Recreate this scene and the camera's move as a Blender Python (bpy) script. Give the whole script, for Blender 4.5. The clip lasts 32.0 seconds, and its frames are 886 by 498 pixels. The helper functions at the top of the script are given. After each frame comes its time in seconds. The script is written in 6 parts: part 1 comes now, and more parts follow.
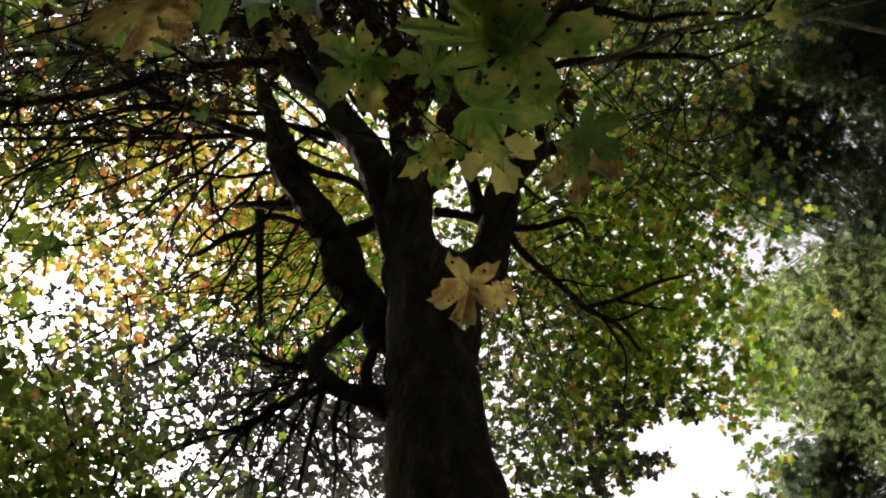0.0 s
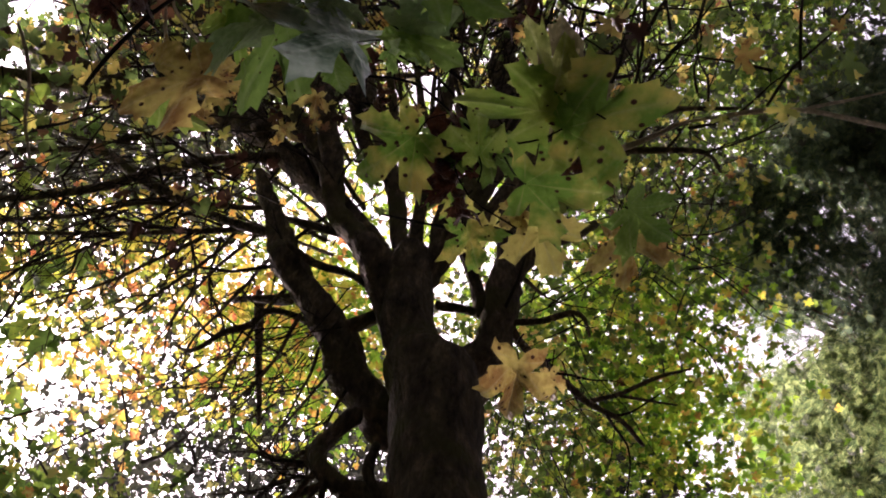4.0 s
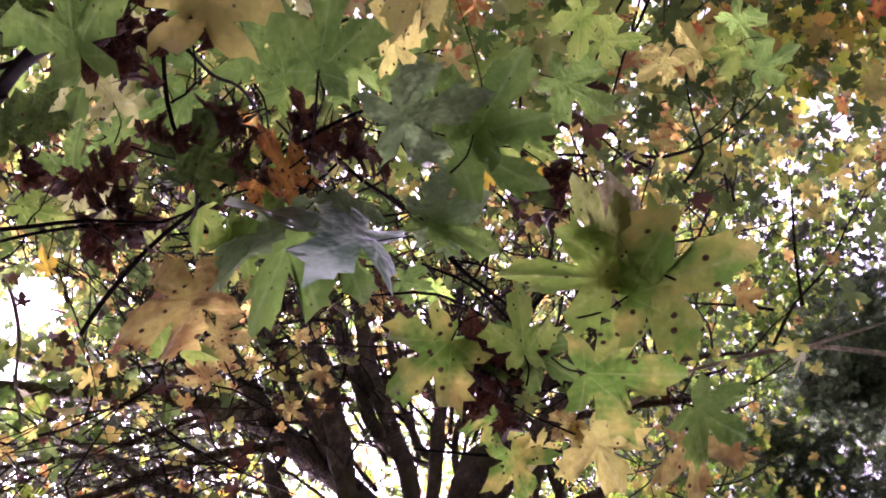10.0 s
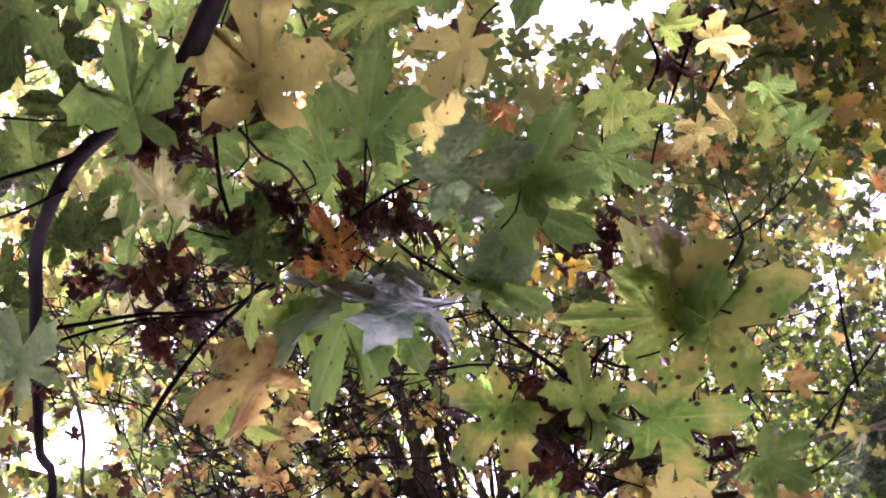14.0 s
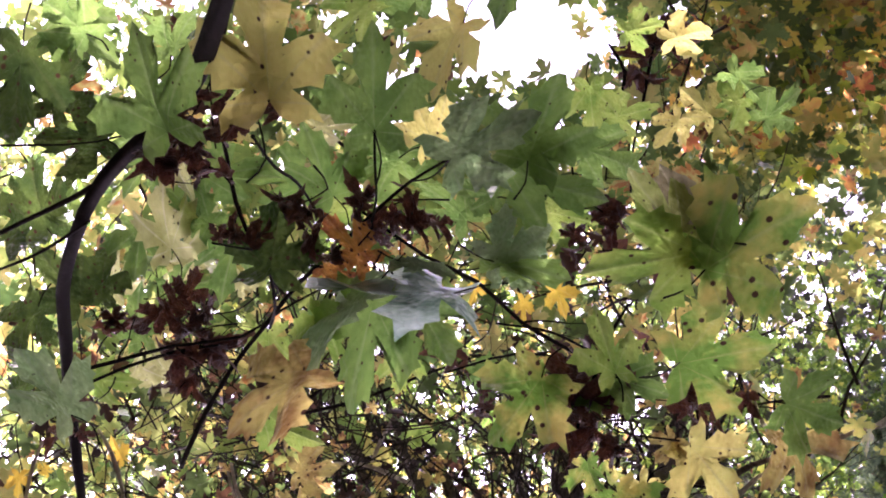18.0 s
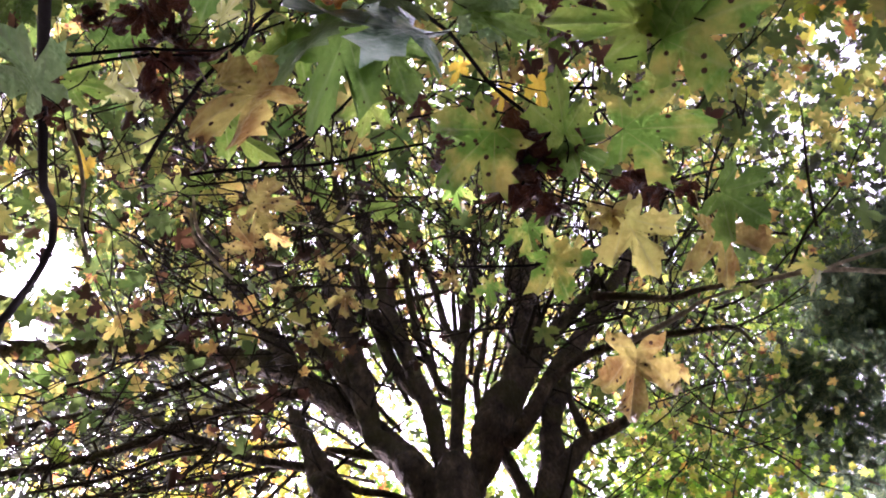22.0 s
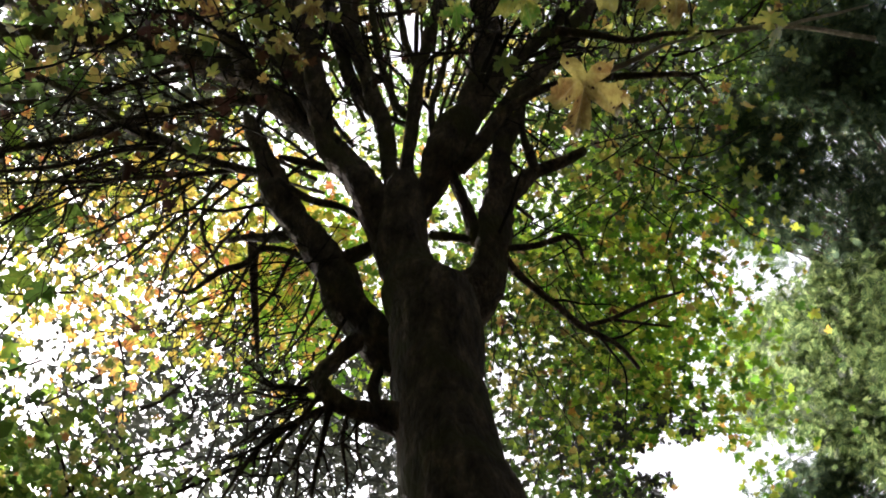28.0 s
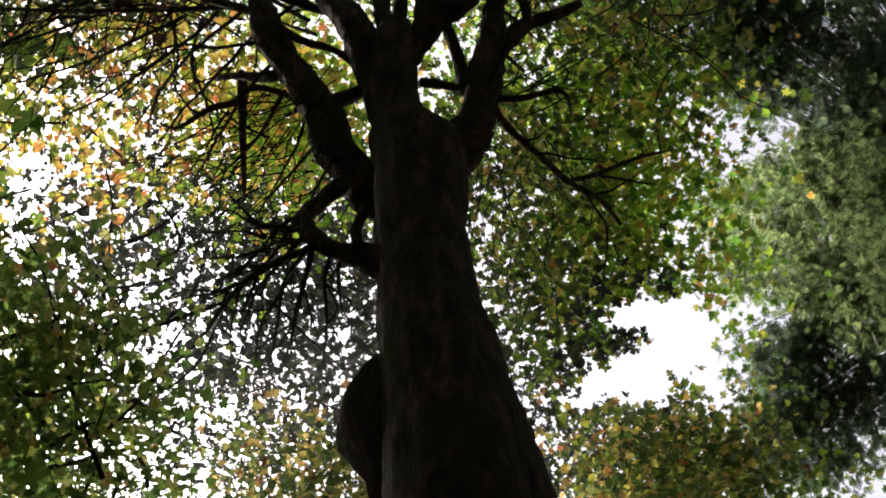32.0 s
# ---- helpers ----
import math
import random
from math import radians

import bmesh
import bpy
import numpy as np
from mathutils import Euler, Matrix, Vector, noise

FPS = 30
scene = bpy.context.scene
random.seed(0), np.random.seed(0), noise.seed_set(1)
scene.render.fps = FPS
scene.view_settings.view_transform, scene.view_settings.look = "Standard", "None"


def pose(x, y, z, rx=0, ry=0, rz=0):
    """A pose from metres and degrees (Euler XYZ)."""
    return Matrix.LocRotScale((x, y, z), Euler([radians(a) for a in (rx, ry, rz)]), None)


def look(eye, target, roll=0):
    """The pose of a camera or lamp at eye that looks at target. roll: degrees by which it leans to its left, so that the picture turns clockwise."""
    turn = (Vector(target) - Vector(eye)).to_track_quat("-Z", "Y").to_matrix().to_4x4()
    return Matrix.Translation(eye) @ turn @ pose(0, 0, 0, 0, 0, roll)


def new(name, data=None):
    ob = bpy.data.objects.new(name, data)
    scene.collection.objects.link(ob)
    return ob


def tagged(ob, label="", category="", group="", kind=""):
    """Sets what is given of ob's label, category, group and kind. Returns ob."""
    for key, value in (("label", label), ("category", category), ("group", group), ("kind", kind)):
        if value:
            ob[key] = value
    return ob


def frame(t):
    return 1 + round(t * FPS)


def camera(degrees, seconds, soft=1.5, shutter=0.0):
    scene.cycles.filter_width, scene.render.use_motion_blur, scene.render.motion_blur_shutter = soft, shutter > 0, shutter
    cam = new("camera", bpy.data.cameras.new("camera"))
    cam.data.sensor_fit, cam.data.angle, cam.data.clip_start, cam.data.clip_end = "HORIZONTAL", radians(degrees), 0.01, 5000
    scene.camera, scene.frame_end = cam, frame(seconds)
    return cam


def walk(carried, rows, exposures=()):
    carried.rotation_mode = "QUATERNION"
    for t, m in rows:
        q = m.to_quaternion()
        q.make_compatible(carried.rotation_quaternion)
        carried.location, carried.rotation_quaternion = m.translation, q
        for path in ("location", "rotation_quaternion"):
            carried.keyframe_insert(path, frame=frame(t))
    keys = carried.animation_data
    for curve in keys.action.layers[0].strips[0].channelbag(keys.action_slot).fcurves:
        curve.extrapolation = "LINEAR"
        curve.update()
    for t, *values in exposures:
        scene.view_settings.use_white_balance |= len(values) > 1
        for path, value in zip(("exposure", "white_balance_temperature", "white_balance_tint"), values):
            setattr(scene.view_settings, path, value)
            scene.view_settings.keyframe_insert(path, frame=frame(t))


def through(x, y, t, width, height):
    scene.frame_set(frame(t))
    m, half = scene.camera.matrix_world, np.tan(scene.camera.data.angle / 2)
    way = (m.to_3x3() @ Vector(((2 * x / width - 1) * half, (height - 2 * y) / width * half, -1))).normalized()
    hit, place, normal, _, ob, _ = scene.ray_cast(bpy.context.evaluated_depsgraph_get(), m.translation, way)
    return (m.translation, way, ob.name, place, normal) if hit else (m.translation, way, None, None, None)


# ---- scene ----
cam = camera(37.65, 32.0, soft=1.9)
PATH = [
    (0, pose(0.138, -0.232, 1.394, 156.91, -1.20, -0.51)),
    (0.5, pose(0.129, -0.226, 1.391, 157.74, -1.26, -0.41)),
    (1, pose(0.126, -0.219, 1.387, 158.35, -1.25, -0.39)),
    (1.5, pose(0.131, -0.212, 1.381, 159.24, -1.32, -0.31)),
    (2, pose(0.126, -0.210, 1.380, 159.78, -1.28, -0.39)),
    (2.5, pose(0.118, -0.204, 1.386, 160.26, -1.12, -0.30)),
    (4.5, pose(0.075, -0.198, 1.455, 162.11, -0.82, -0.80)),
    (5, pose(0.064, -0.187, 1.462, 163.86, -0.59, -1.11)),
    (5.5, pose(0.062, -0.177, 1.464, 165.34, -0.50, 0.04)),
    (6, pose(0.068, -0.176, 1.463, 166.65, -0.19, 0.36)),
    (6.5, pose(0.070, -0.177, 1.470, 167.86, -0.26, 0.71)),
    (7, pose(0.067, -0.163, 1.479, 168.68, 0.06, 1.17)),
    (7.5, pose(0.063, -0.136, 1.487, 169.59, 0.08, 1.68)),
    (8, pose(0.065, -0.112, 1.496, 170.54, 0.05, 2.40)),
    (8.5, pose(0.060, -0.104, 1.507, 171.92, -0.16, 3.08)),
    (9, pose(0.055, -0.109, 1.524, 172.29, -0.16, 3.22)),
    (9.5, pose(0.052, -0.114, 1.543, 172.82, 0.09, 3.59)),
    (10, pose(0.051, -0.107, 1.561, 173.32, 0.15, 4.66)),
    (10.5, pose(0.045, -0.102, 1.575, 173.98, 0.10, 5.13)),
    (11, pose(0.038, -0.102, 1.582, 174.34, -0.10, 5.73)),
    (11.5, pose(0.035, -0.107, 1.585, 174.83, -0.25, 5.95)),
    (12, pose(0.043, -0.115, 1.586, 175.30, -0.46, 5.73)),
    (12.5, pose(0.052, -0.121, 1.575, 175.74, -0.53, 6.59)),
    (13, pose(0.055, -0.108, 1.553, 177.21, -0.67, 8.21)),
    (13.5, pose(0.044, -0.079, 1.536, 177.66, -0.87, 8.77)),
    (14, pose(0.038, -0.070, 1.540, 178.20, -1.41, 8.75)),
    (14.5, pose(0.037, -0.083, 1.551, 178.64, -1.56, 9.35)),
    (15, pose(0.031, -0.086, 1.553, 178.93, -1.12, 11.46)),
    (15.5, pose(0.027, -0.077, 1.547, 179.71, -0.97, 13.04)),
    (17.5, pose(-0.004, -0.016, 1.505, 180.99, -0.34, 16.26)),
    (18, pose(-0.004, -0.016, 1.503, 180.75, -0.46, 15.97)),
    (18.5, pose(0.003, -0.008, 1.500, 180.29, -0.64, 15.00)),
    (19, pose(0.006, 0.006, 1.497, 179.70, -0.64, 13.74)),
    (19.5, pose(0.003, 0.016, 1.496, 178.66, -0.65, 12.51)),
    (20, pose(-0.003, 0.018, 1.498, 177.28, -0.52, 11.20)),
    (20.5, pose(-0.002, 0.015, 1.498, 175.46, -0.44, 9.70)),
    (21, pose(0.002, 0.013, 1.488, 174.39, -0.37, 8.41)),
    (21.5, pose(0.006, 0.016, 1.470, 173.07, -0.27, 7.32)),
    (22, pose(0.006, 0.026, 1.452, 171.43, -0.06, 7.00)),
    (22.5, pose(0.003, 0.030, 1.436, 170.40, 0.01, 6.08)),
    (23, pose(0.001, 0.024, 1.418, 169.32, 0.01, 5.27)),
    (23.5, pose(0.001, 0.013, 1.400, 167.84, 0.17, 4.55)),
    (24, pose(0.000, 0.004, 1.376, 166.56, 0.36, 4.07)),
    (24.5, pose(-0.001, 0.005, 1.356, 165.77, 0.32, 3.73)),
    (25, pose(-0.005, 0.006, 1.347, 164.39, 0.44, 3.59)),
    (25.5, pose(-0.005, 0.008, 1.336, 163.48, 0.49, 3.30)),
    (27.5, pose(-0.009, 0.001, 1.294, 160.24, 0.44, 1.69)),
    (28, pose(-0.007, 0.002, 1.286, 159.28, 0.54, 1.31)),
    (28.5, pose(-0.005, 0.008, 1.278, 158.22, 0.39, 0.79)),
    (29, pose(-0.006, 0.010, 1.269, 157.67, 0.36, 0.55)),
    (29.5, pose(-0.006, 0.005, 1.260, 157.09, 0.18, 0.31)),
    (30, pose(-0.006, -0.001, 1.249, 156.52, 0.07, 0.00)),
    (30.5, pose(-0.001, -0.006, 1.239, 155.69, 0.10, -0.39)),
    (31, pose(0.012, -0.012, 1.227, 154.40, 0.13, -0.78)),
    (31.5, pose(0.020, -0.016, 1.214, 153.45, -0.04, -1.07)),
    (32, pose(0.021, -0.022, 1.197, 152.64, -0.11, -1.31)),
]
EXPOSURES = ((0, 0.05, 6900, 20), (2, 0.4, 6900, 27), (6, 1.35, 6350, 54), (9, 2.18, 6100, 68), (13, 2.45, 6000, 70), (20, 2.46, 6000, 50), (23, 1.92, 5950, 46), (25, 1.37, 5950, 36), (28, 0.8, 6350, 16), (30, 0.34, 6400, 17), (32, 0.02, 6400, 18))
walk(cam, PATH, EXPOSURES)

# ---- sky and sun ----
SUN_ELEVATION, SUN_AZIMUTH = radians(40), radians(-46)  # azimuth from +y towards +x
world = bpy.data.worlds.new("autumn_sky")
scene.world = world
world.use_nodes = True
wn = world.node_tree.nodes
sky = wn.new("ShaderNodeTexSky")
sky.sky_type = "NISHITA"
sky.sun_disc = False
sky.sun_elevation, sky.sun_rotation = SUN_ELEVATION, SUN_AZIMUTH
sky.air_density, sky.dust_density = 0.6, 7.0
wn["Background"].inputs["Strength"].default_value = 0.15
haze = wn.new("ShaderNodeHueSaturation")  # thin high cloud: the sky is nearly white
haze.inputs["Saturation"].default_value, haze.inputs["Value"].default_value = 0.3, 2.5
world.node_tree.links.new(sky.outputs["Color"], haze.inputs["Color"])
world.node_tree.links.new(haze.outputs["Color"], wn["Background"].inputs["Color"])
sun = new("sun", bpy.data.lights.new("sun", "SUN"))
sun.data.energy, sun.data.angle, sun.data.color = 5.0, radians(0.6), (1.0, 0.95, 0.86)
toward = Vector((math.sin(SUN_AZIMUTH) * math.cos(SUN_ELEVATION), math.cos(SUN_AZIMUTH) * math.cos(SUN_ELEVATION), math.sin(SUN_ELEVATION)))
sun.matrix_world = look(toward * 60, (0, 0, 0))


# ---- materials ----
def material(name):
    m = bpy.data.materials.new(name)
    m.use_nodes = True
    t = m.node_tree
    t.nodes.clear()
    return m, t.nodes, t.links, t.nodes.new("ShaderNodeOutputMaterial")


def ramp(nodes, stops):
    r = nodes.new("ShaderNodeValToRGB")
    while len(r.color_ramp.elements) < len(stops):
        r.color_ramp.elements.new(0.5)
    for e, (pos, col) in zip(r.color_ramp.elements, stops):
        e.position, e.color = pos, (*col, 1)
    return r


def bark(name, dark, light, moss, scale=9.0, deep=0.06):
    m, n, l, out = material(name)
    b = n.new("ShaderNodeBsdfPrincipled")
    co = n.new("ShaderNodeTexCoord")
    mp = n.new("ShaderNodeMapping")
    mp.inputs["Scale"].default_value = (1, 1, 0.3)
    l.new(co.outputs["Object"], mp.inputs["Vector"])
    a = n.new("ShaderNodeTexNoise")
    a.inputs["Scale"].default_value, a.inputs["Detail"].default_value, a.inputs["Roughness"].default_value = scale, 8, 0.7
    l.new(mp.outputs["Vector"], a.inputs["Vector"])
    v = n.new("ShaderNodeTexVoronoi")
    v.feature = "DISTANCE_TO_EDGE"
    v.inputs["Scale"].default_value = scale * 2.2
    l.new(mp.outputs["Vector"], v.inputs["Vector"])
    r = ramp(n, [(0.34, dark), (0.55, light), (0.72, (light[0] * 2.4, light[1] * 2.4, light[2] * 2.2))])
    l.new(a.outputs["Fac"], r.inputs["Fac"])
    big = n.new("ShaderNodeTexNoise")
    big.inputs["Scale"].default_value, big.inputs["Detail"].default_value = 1.7, 5
    l.new(co.outputs["Object"], big.inputs["Vector"])
    edge = ramp(n, [(0.5, (0, 0, 0)), (0.64, (0.85, 0.85, 0.85))])
    l.new(big.outputs["Fac"], edge.inputs["Fac"])
    mix = n.new("ShaderNodeMixRGB")
    l.new(edge.outputs["Color"], mix.inputs["Fac"])
    l.new(r.outputs["Color"], mix.inputs["Color1"])
    mix.inputs["Color2"].default_value = (*moss, 1)
    l.new(mix.outputs["Color"], b.inputs["Base Color"])
    b.inputs["Roughness"].default_value, b.inputs["Specular IOR Level"].default_value = 0.95, 0.15
    s = n.new("ShaderNodeMath")
    s.operation = "MULTIPLY"
    l.new(a.outputs["Fac"], s.inputs[0])
    l.new(v.outputs["Distance"], s.inputs[1])
    bu = n.new("ShaderNodeBump")
    bu.inputs["Strength"].default_value, bu.inputs["Distance"].default_value = 1.0, deep
    l.new(s.outputs["Value"], bu.inputs["Height"])
    l.new(bu.outputs["Normal"], b.inputs["Normal"])
    l.new(b.outputs["BSDF"], out.inputs["Surface"])
    return m


def foliage_material(name, stops, through=0.5, spots=0.0, gloss=0.35):
    """Leaf tissue: colour varied leaf by leaf, blotches, dark spots, light passing through the blade."""
    m, n, l, out = material(name)
    geo = n.new("ShaderNodeNewGeometry")
    co = n.new("ShaderNodeTexCoord")
    no = n.new("ShaderNodeTexNoise")
    no.inputs["Scale"].default_value, no.inputs["Detail"].default_value = 14, 4
    l.new(co.outputs["Object"], no.inputs["Vector"])
    jitter = n.new("ShaderNodeMath")
    jitter.operation = "MULTIPLY_ADD"
    jitter.inputs[1].default_value, jitter.inputs[2].default_value = 0.5, -0.25
    l.new(no.outputs["Fac"], jitter.inputs[0])
    add = n.new("ShaderNodeMath")
    add.use_clamp = True
    l.new(geo.outputs["Random Per Island"], add.inputs[0])
    l.new(jitter.outputs["Value"], add.inputs[1])
    r = ramp(n, stops)
    l.new(add.outputs["Value"], r.inputs["Fac"])
    col = r.outputs["Color"]
    if spots:
        vo = n.new("ShaderNodeTexVoronoi")
        vo.inputs["Scale"].default_value = 26
        l.new(co.outputs["Object"], vo.inputs["Vector"])
        sr = ramp(n, [(0.0, (1, 1, 1)), (spots, (1, 1, 1)), (spots + 0.05, (0, 0, 0))])
        l.new(vo.outputs["Distance"], sr.inputs["Fac"])
        mx = n.new("ShaderNodeMixRGB")
        l.new(sr.outputs["Color"], mx.inputs["Fac"])
        l.new(col, mx.inputs["Color1"])
        mx.inputs["Color2"].default_value = (0.05, 0.025, 0.012, 1)
        col = mx.outputs["Color"]
    d = n.new("ShaderNodeBsdfPrincipled")
    d.inputs["Roughness"].default_value = 0.45
    d.inputs["Specular IOR Level"].default_value = gloss
    l.new(col, d.inputs["Base Color"])
    tr = n.new("ShaderNodeBsdfTranslucent")
    hs = n.new("ShaderNodeHueSaturation")
    hs.inputs["Saturation"].default_value, hs.inputs["Value"].default_value = 1.0, 1.6
    l.new(col, hs.inputs["Color"])
    l.new(hs.outputs["Color"], tr.inputs["Color"])
    ms = n.new("ShaderNodeMixShader")
    ms.inputs["Fac"].default_value = through
    l.new(d.outputs["BSDF"], ms.inputs[1])
    l.new(tr.outputs["BSDF"], ms.inputs[2])
    l.new(ms.outputs["Shader"], out.inputs["Surface"])
    return m


BARK = bark("maple_bark", (0.02, 0.015, 0.011), (0.085, 0.062, 0.044), (0.06, 0.054, 0.02))
TWIG_BARK = bark("twig_bark", (0.008, 0.006, 0.005), (0.03, 0.021, 0.015), (0.03, 0.024, 0.015), 30, 0.008)
# near bough: its shade is put into the almost black bark colour
NEAR_BARK = bark("shaded_twig_bark", (0.006, 0.004, 0.004), (0.012, 0.008, 0.008), (0.013, 0.01, 0.008), 90, 0.001)
# dead branches and twigs whose sunlight is painted in as pale bark
PALE_BARK = bark("sunlit_pale_dead_bark", (0.3, 0.25, 0.18), (0.45, 0.39, 0.3), (0.3, 0.28, 0.2), 20)
FIR_BARK = bark("fir_bark", (0.06, 0.045, 0.035), (0.16, 0.12, 0.09), (0.08, 0.08, 0.05), 6)
LEAF = {
    "green": foliage_material("green_maple_leaf", [(0, (0.038, 0.075, 0.015)), (0.5, (0.075, 0.13, 0.023)), (0.85, (0.15, 0.22, 0.03)), (1, (0.29, 0.29, 0.05))], 0.6),
    "lime": foliage_material("yellow_green_maple_leaf", [(0, (0.05, 0.1, 0.025)), (0.4, (0.12, 0.19, 0.035)), (0.75, (0.22, 0.25, 0.07)), (0.93, (0.36, 0.31, 0.1)), (1, (0.3, 0.13, 0.04))], 0.6),
    "gold": foliage_material("golden_maple_leaf", [(0, (0.12, 0.2, 0.03)), (0.35, (0.34, 0.38, 0.05)), (0.7, (0.55, 0.42, 0.08)), (0.9, (0.56, 0.28, 0.07)), (1, (0.4, 0.12, 0.05))], 0.74),
    # brighter copy of the green leaf, with sunlight worked into its tints
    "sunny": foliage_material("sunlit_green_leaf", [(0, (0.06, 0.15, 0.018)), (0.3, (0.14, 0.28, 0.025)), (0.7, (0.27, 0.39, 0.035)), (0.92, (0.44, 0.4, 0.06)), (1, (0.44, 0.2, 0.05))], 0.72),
    "mixed": foliage_material("turning_maple_leaf", [(0, (0.045, 0.075, 0.022)), (0.4, (0.085, 0.13, 0.034)), (0.62, (0.2, 0.22, 0.05)), (0.84, (0.38, 0.3, 0.08)), (0.95, (0.34, 0.2, 0.06)), (1, (0.12, 0.05, 0.03))], 0.55),
    # darker, greyer copy: colour carries the shade of leaves seen against the sky
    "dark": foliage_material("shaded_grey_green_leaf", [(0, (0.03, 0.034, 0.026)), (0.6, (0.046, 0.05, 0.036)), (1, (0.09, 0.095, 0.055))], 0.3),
    "rust": foliage_material("withered_maple_leaf", [(0, (0.03, 0.014, 0.011)), (0.6, (0.06, 0.028, 0.018)), (1, (0.13, 0.065, 0.03))], 0.25),
}
NEEDLE = {
    "dark": foliage_material("fir_needles", [(0, (0.045, 0.075, 0.05)), (0.7, (0.09, 0.13, 0.07)), (1, (0.17, 0.21, 0.1))], 0.6),
    "pale": foliage_material("pale_cedar_foliage", [(0, (0.03, 0.055, 0.022)), (0.5, (0.085, 0.125, 0.042)), (1, (0.2, 0.245, 0.09))], 0.6),
}


def litter_material():
    m, n, l, out = material("leaf_litter")
    b = n.new("ShaderNodeBsdfPrincipled")
    co = n.new("ShaderNodeTexCoord")
    v = n.new("ShaderNodeTexVoronoi")
    v.inputs["Scale"].default_value = 7
    l.new(co.outputs["Object"], v.inputs["Vector"])
    r = ramp(n, [(0, (0.02, 0.014, 0.008)), (0.4, (0.07, 0.04, 0.018)), (0.7, (0.035, 0.035, 0.014)), (1, (0.1, 0.065, 0.025))])
    l.new(v.outputs["Color"], r.inputs["Fac"])
    l.new(r.outputs["Color"], b.inputs["Base Color"])
    bu = n.new("ShaderNodeBump")
    bu.inputs["Distance"].default_value = 0.05
    l.new(v.outputs["Distance"], bu.inputs["Height"])
    l.new(bu.outputs["Normal"], b.inputs["Normal"])
    b.inputs["Roughness"].default_value = 0.9
    l.new(b.outputs["BSDF"], out.inputs["Surface"])
    return m


# ---- builders ----
def mesh_from(name, verts, sizes, loops, mat, smooth=False):
    """A mesh from flat arrays: vertices, corners per face, corner indices."""
    me = bpy.data.meshes.new(name)
    sizes = np.asarray(sizes, np.int32)
    me.vertices.add(len(verts))
    me.vertices.foreach_set("co", np.asarray(verts, np.float32).ravel())
    me.loops.add(len(loops))
    me.loops.foreach_set("vertex_index", np.asarray(loops, np.int32))
    me.polygons.add(len(sizes))
    me.polygons.foreach_set("loop_start", np.r_[0, np.cumsum(sizes)[:-1]].astype(np.int32))
    me.polygons.foreach_set("loop_total", sizes)
    if smooth:
        me.polygons.foreach_set("use_smooth", np.ones(len(sizes), bool))
    me.update(calc_edges=True)
    me.materials.append(mat)
    return me


def part(name, me, parent, label="", kind=""):
    ob = new(name, me)
    ob.parent = parent
    return tagged(ob, label, kind=kind)


def thing(name, label, category, group="", at=(0, 0, 0)):
    ob = tagged(new(name), label, category, group)
    ob.location = at
    ob.empty_display_size = 0.2
    return ob


def spline(points, step):
    """Points along a smooth curve through the given rows of x, y, z, radius."""
    p = np.array(points, float)
    if len(p) == 2:
        p = np.array([p[0], (p[0] + p[1]) / 2, p[1]])
    q = np.vstack([2 * p[0] - p[1], p, 2 * p[-1] - p[-2]])
    out = []
    for i in range(1, len(q) - 2):
        k = max(2, int(np.linalg.norm(q[i + 1, :3] - q[i, :3]) / step))
        t = np.linspace(0, 1, k, endpoint=False)[:, None]
        a, b, c, d = q[i - 1], q[i], q[i + 1], q[i + 2]
        out.append(0.5 * (2 * b + (c - a) * t + (2 * a - 5 * b + 4 * c - d) * t**2 + (3 * b - a - 3 * c + d) * t**3))
    return np.vstack(out + [p[-1:]])


class Tubes:
    """Collects tapered tubes into one mesh."""

    def __init__(self):
        self.v, self.f, self.n = [], [], 0

    def add(self, rows, sides, rough=0.0, rng=None):
        c, r = rows[:, :3], np.maximum(rows[:, 3], 0.0006)
        d = np.gradient(c, axis=0)
        d /= np.linalg.norm(d, axis=1)[:, None] + 1e-9
        ref = np.where(np.abs(d[:, :1]) < 0.8, [[1.0, 0, 0]], [[0, 1.0, 0]])
        if len(set(map(tuple, ref))) > 1:
            ref = np.tile([[0.3, 0.9, -0.2]], (len(d), 1))
        u = np.cross(d, ref)
        u /= np.linalg.norm(u, axis=1)[:, None] + 1e-9
        w = np.cross(d, u)
        a = np.linspace(0, 2 * np.pi, sides, endpoint=False)
        rr = r[:, None] * np.ones(sides)
        if rough:
            ridge = rng.normal(size=sides)
            rr = rr * (1 + 0.6 * rough * rng.normal(size=rr.shape) + 0.9 * rough * ridge + rough * np.sin(2 * a + np.arange(len(c))[:, None] * 0.12))
        ring = c[:, None] + rr[..., None] * (np.cos(a)[None, :, None] * u[:, None] + np.sin(a)[None, :, None] * w[:, None])
        k = len(c)
        i = (np.arange(k - 1)[:, None] * sides + np.arange(sides)).ravel()
        j = (np.arange(k - 1)[:, None] * sides + (np.arange(sides) + 1) % sides).ravel()
        self.f.append(np.stack([i, j, j + sides, i + sides], 1) + self.n)
        self.v.append(ring.reshape(-1, 3))
        self.n += k * sides

    def mesh(self, name, mat):
        f = np.vstack(self.f)
        return mesh_from(name, np.vstack(self.v), np.full(len(f), 4), f.ravel(), mat, True)


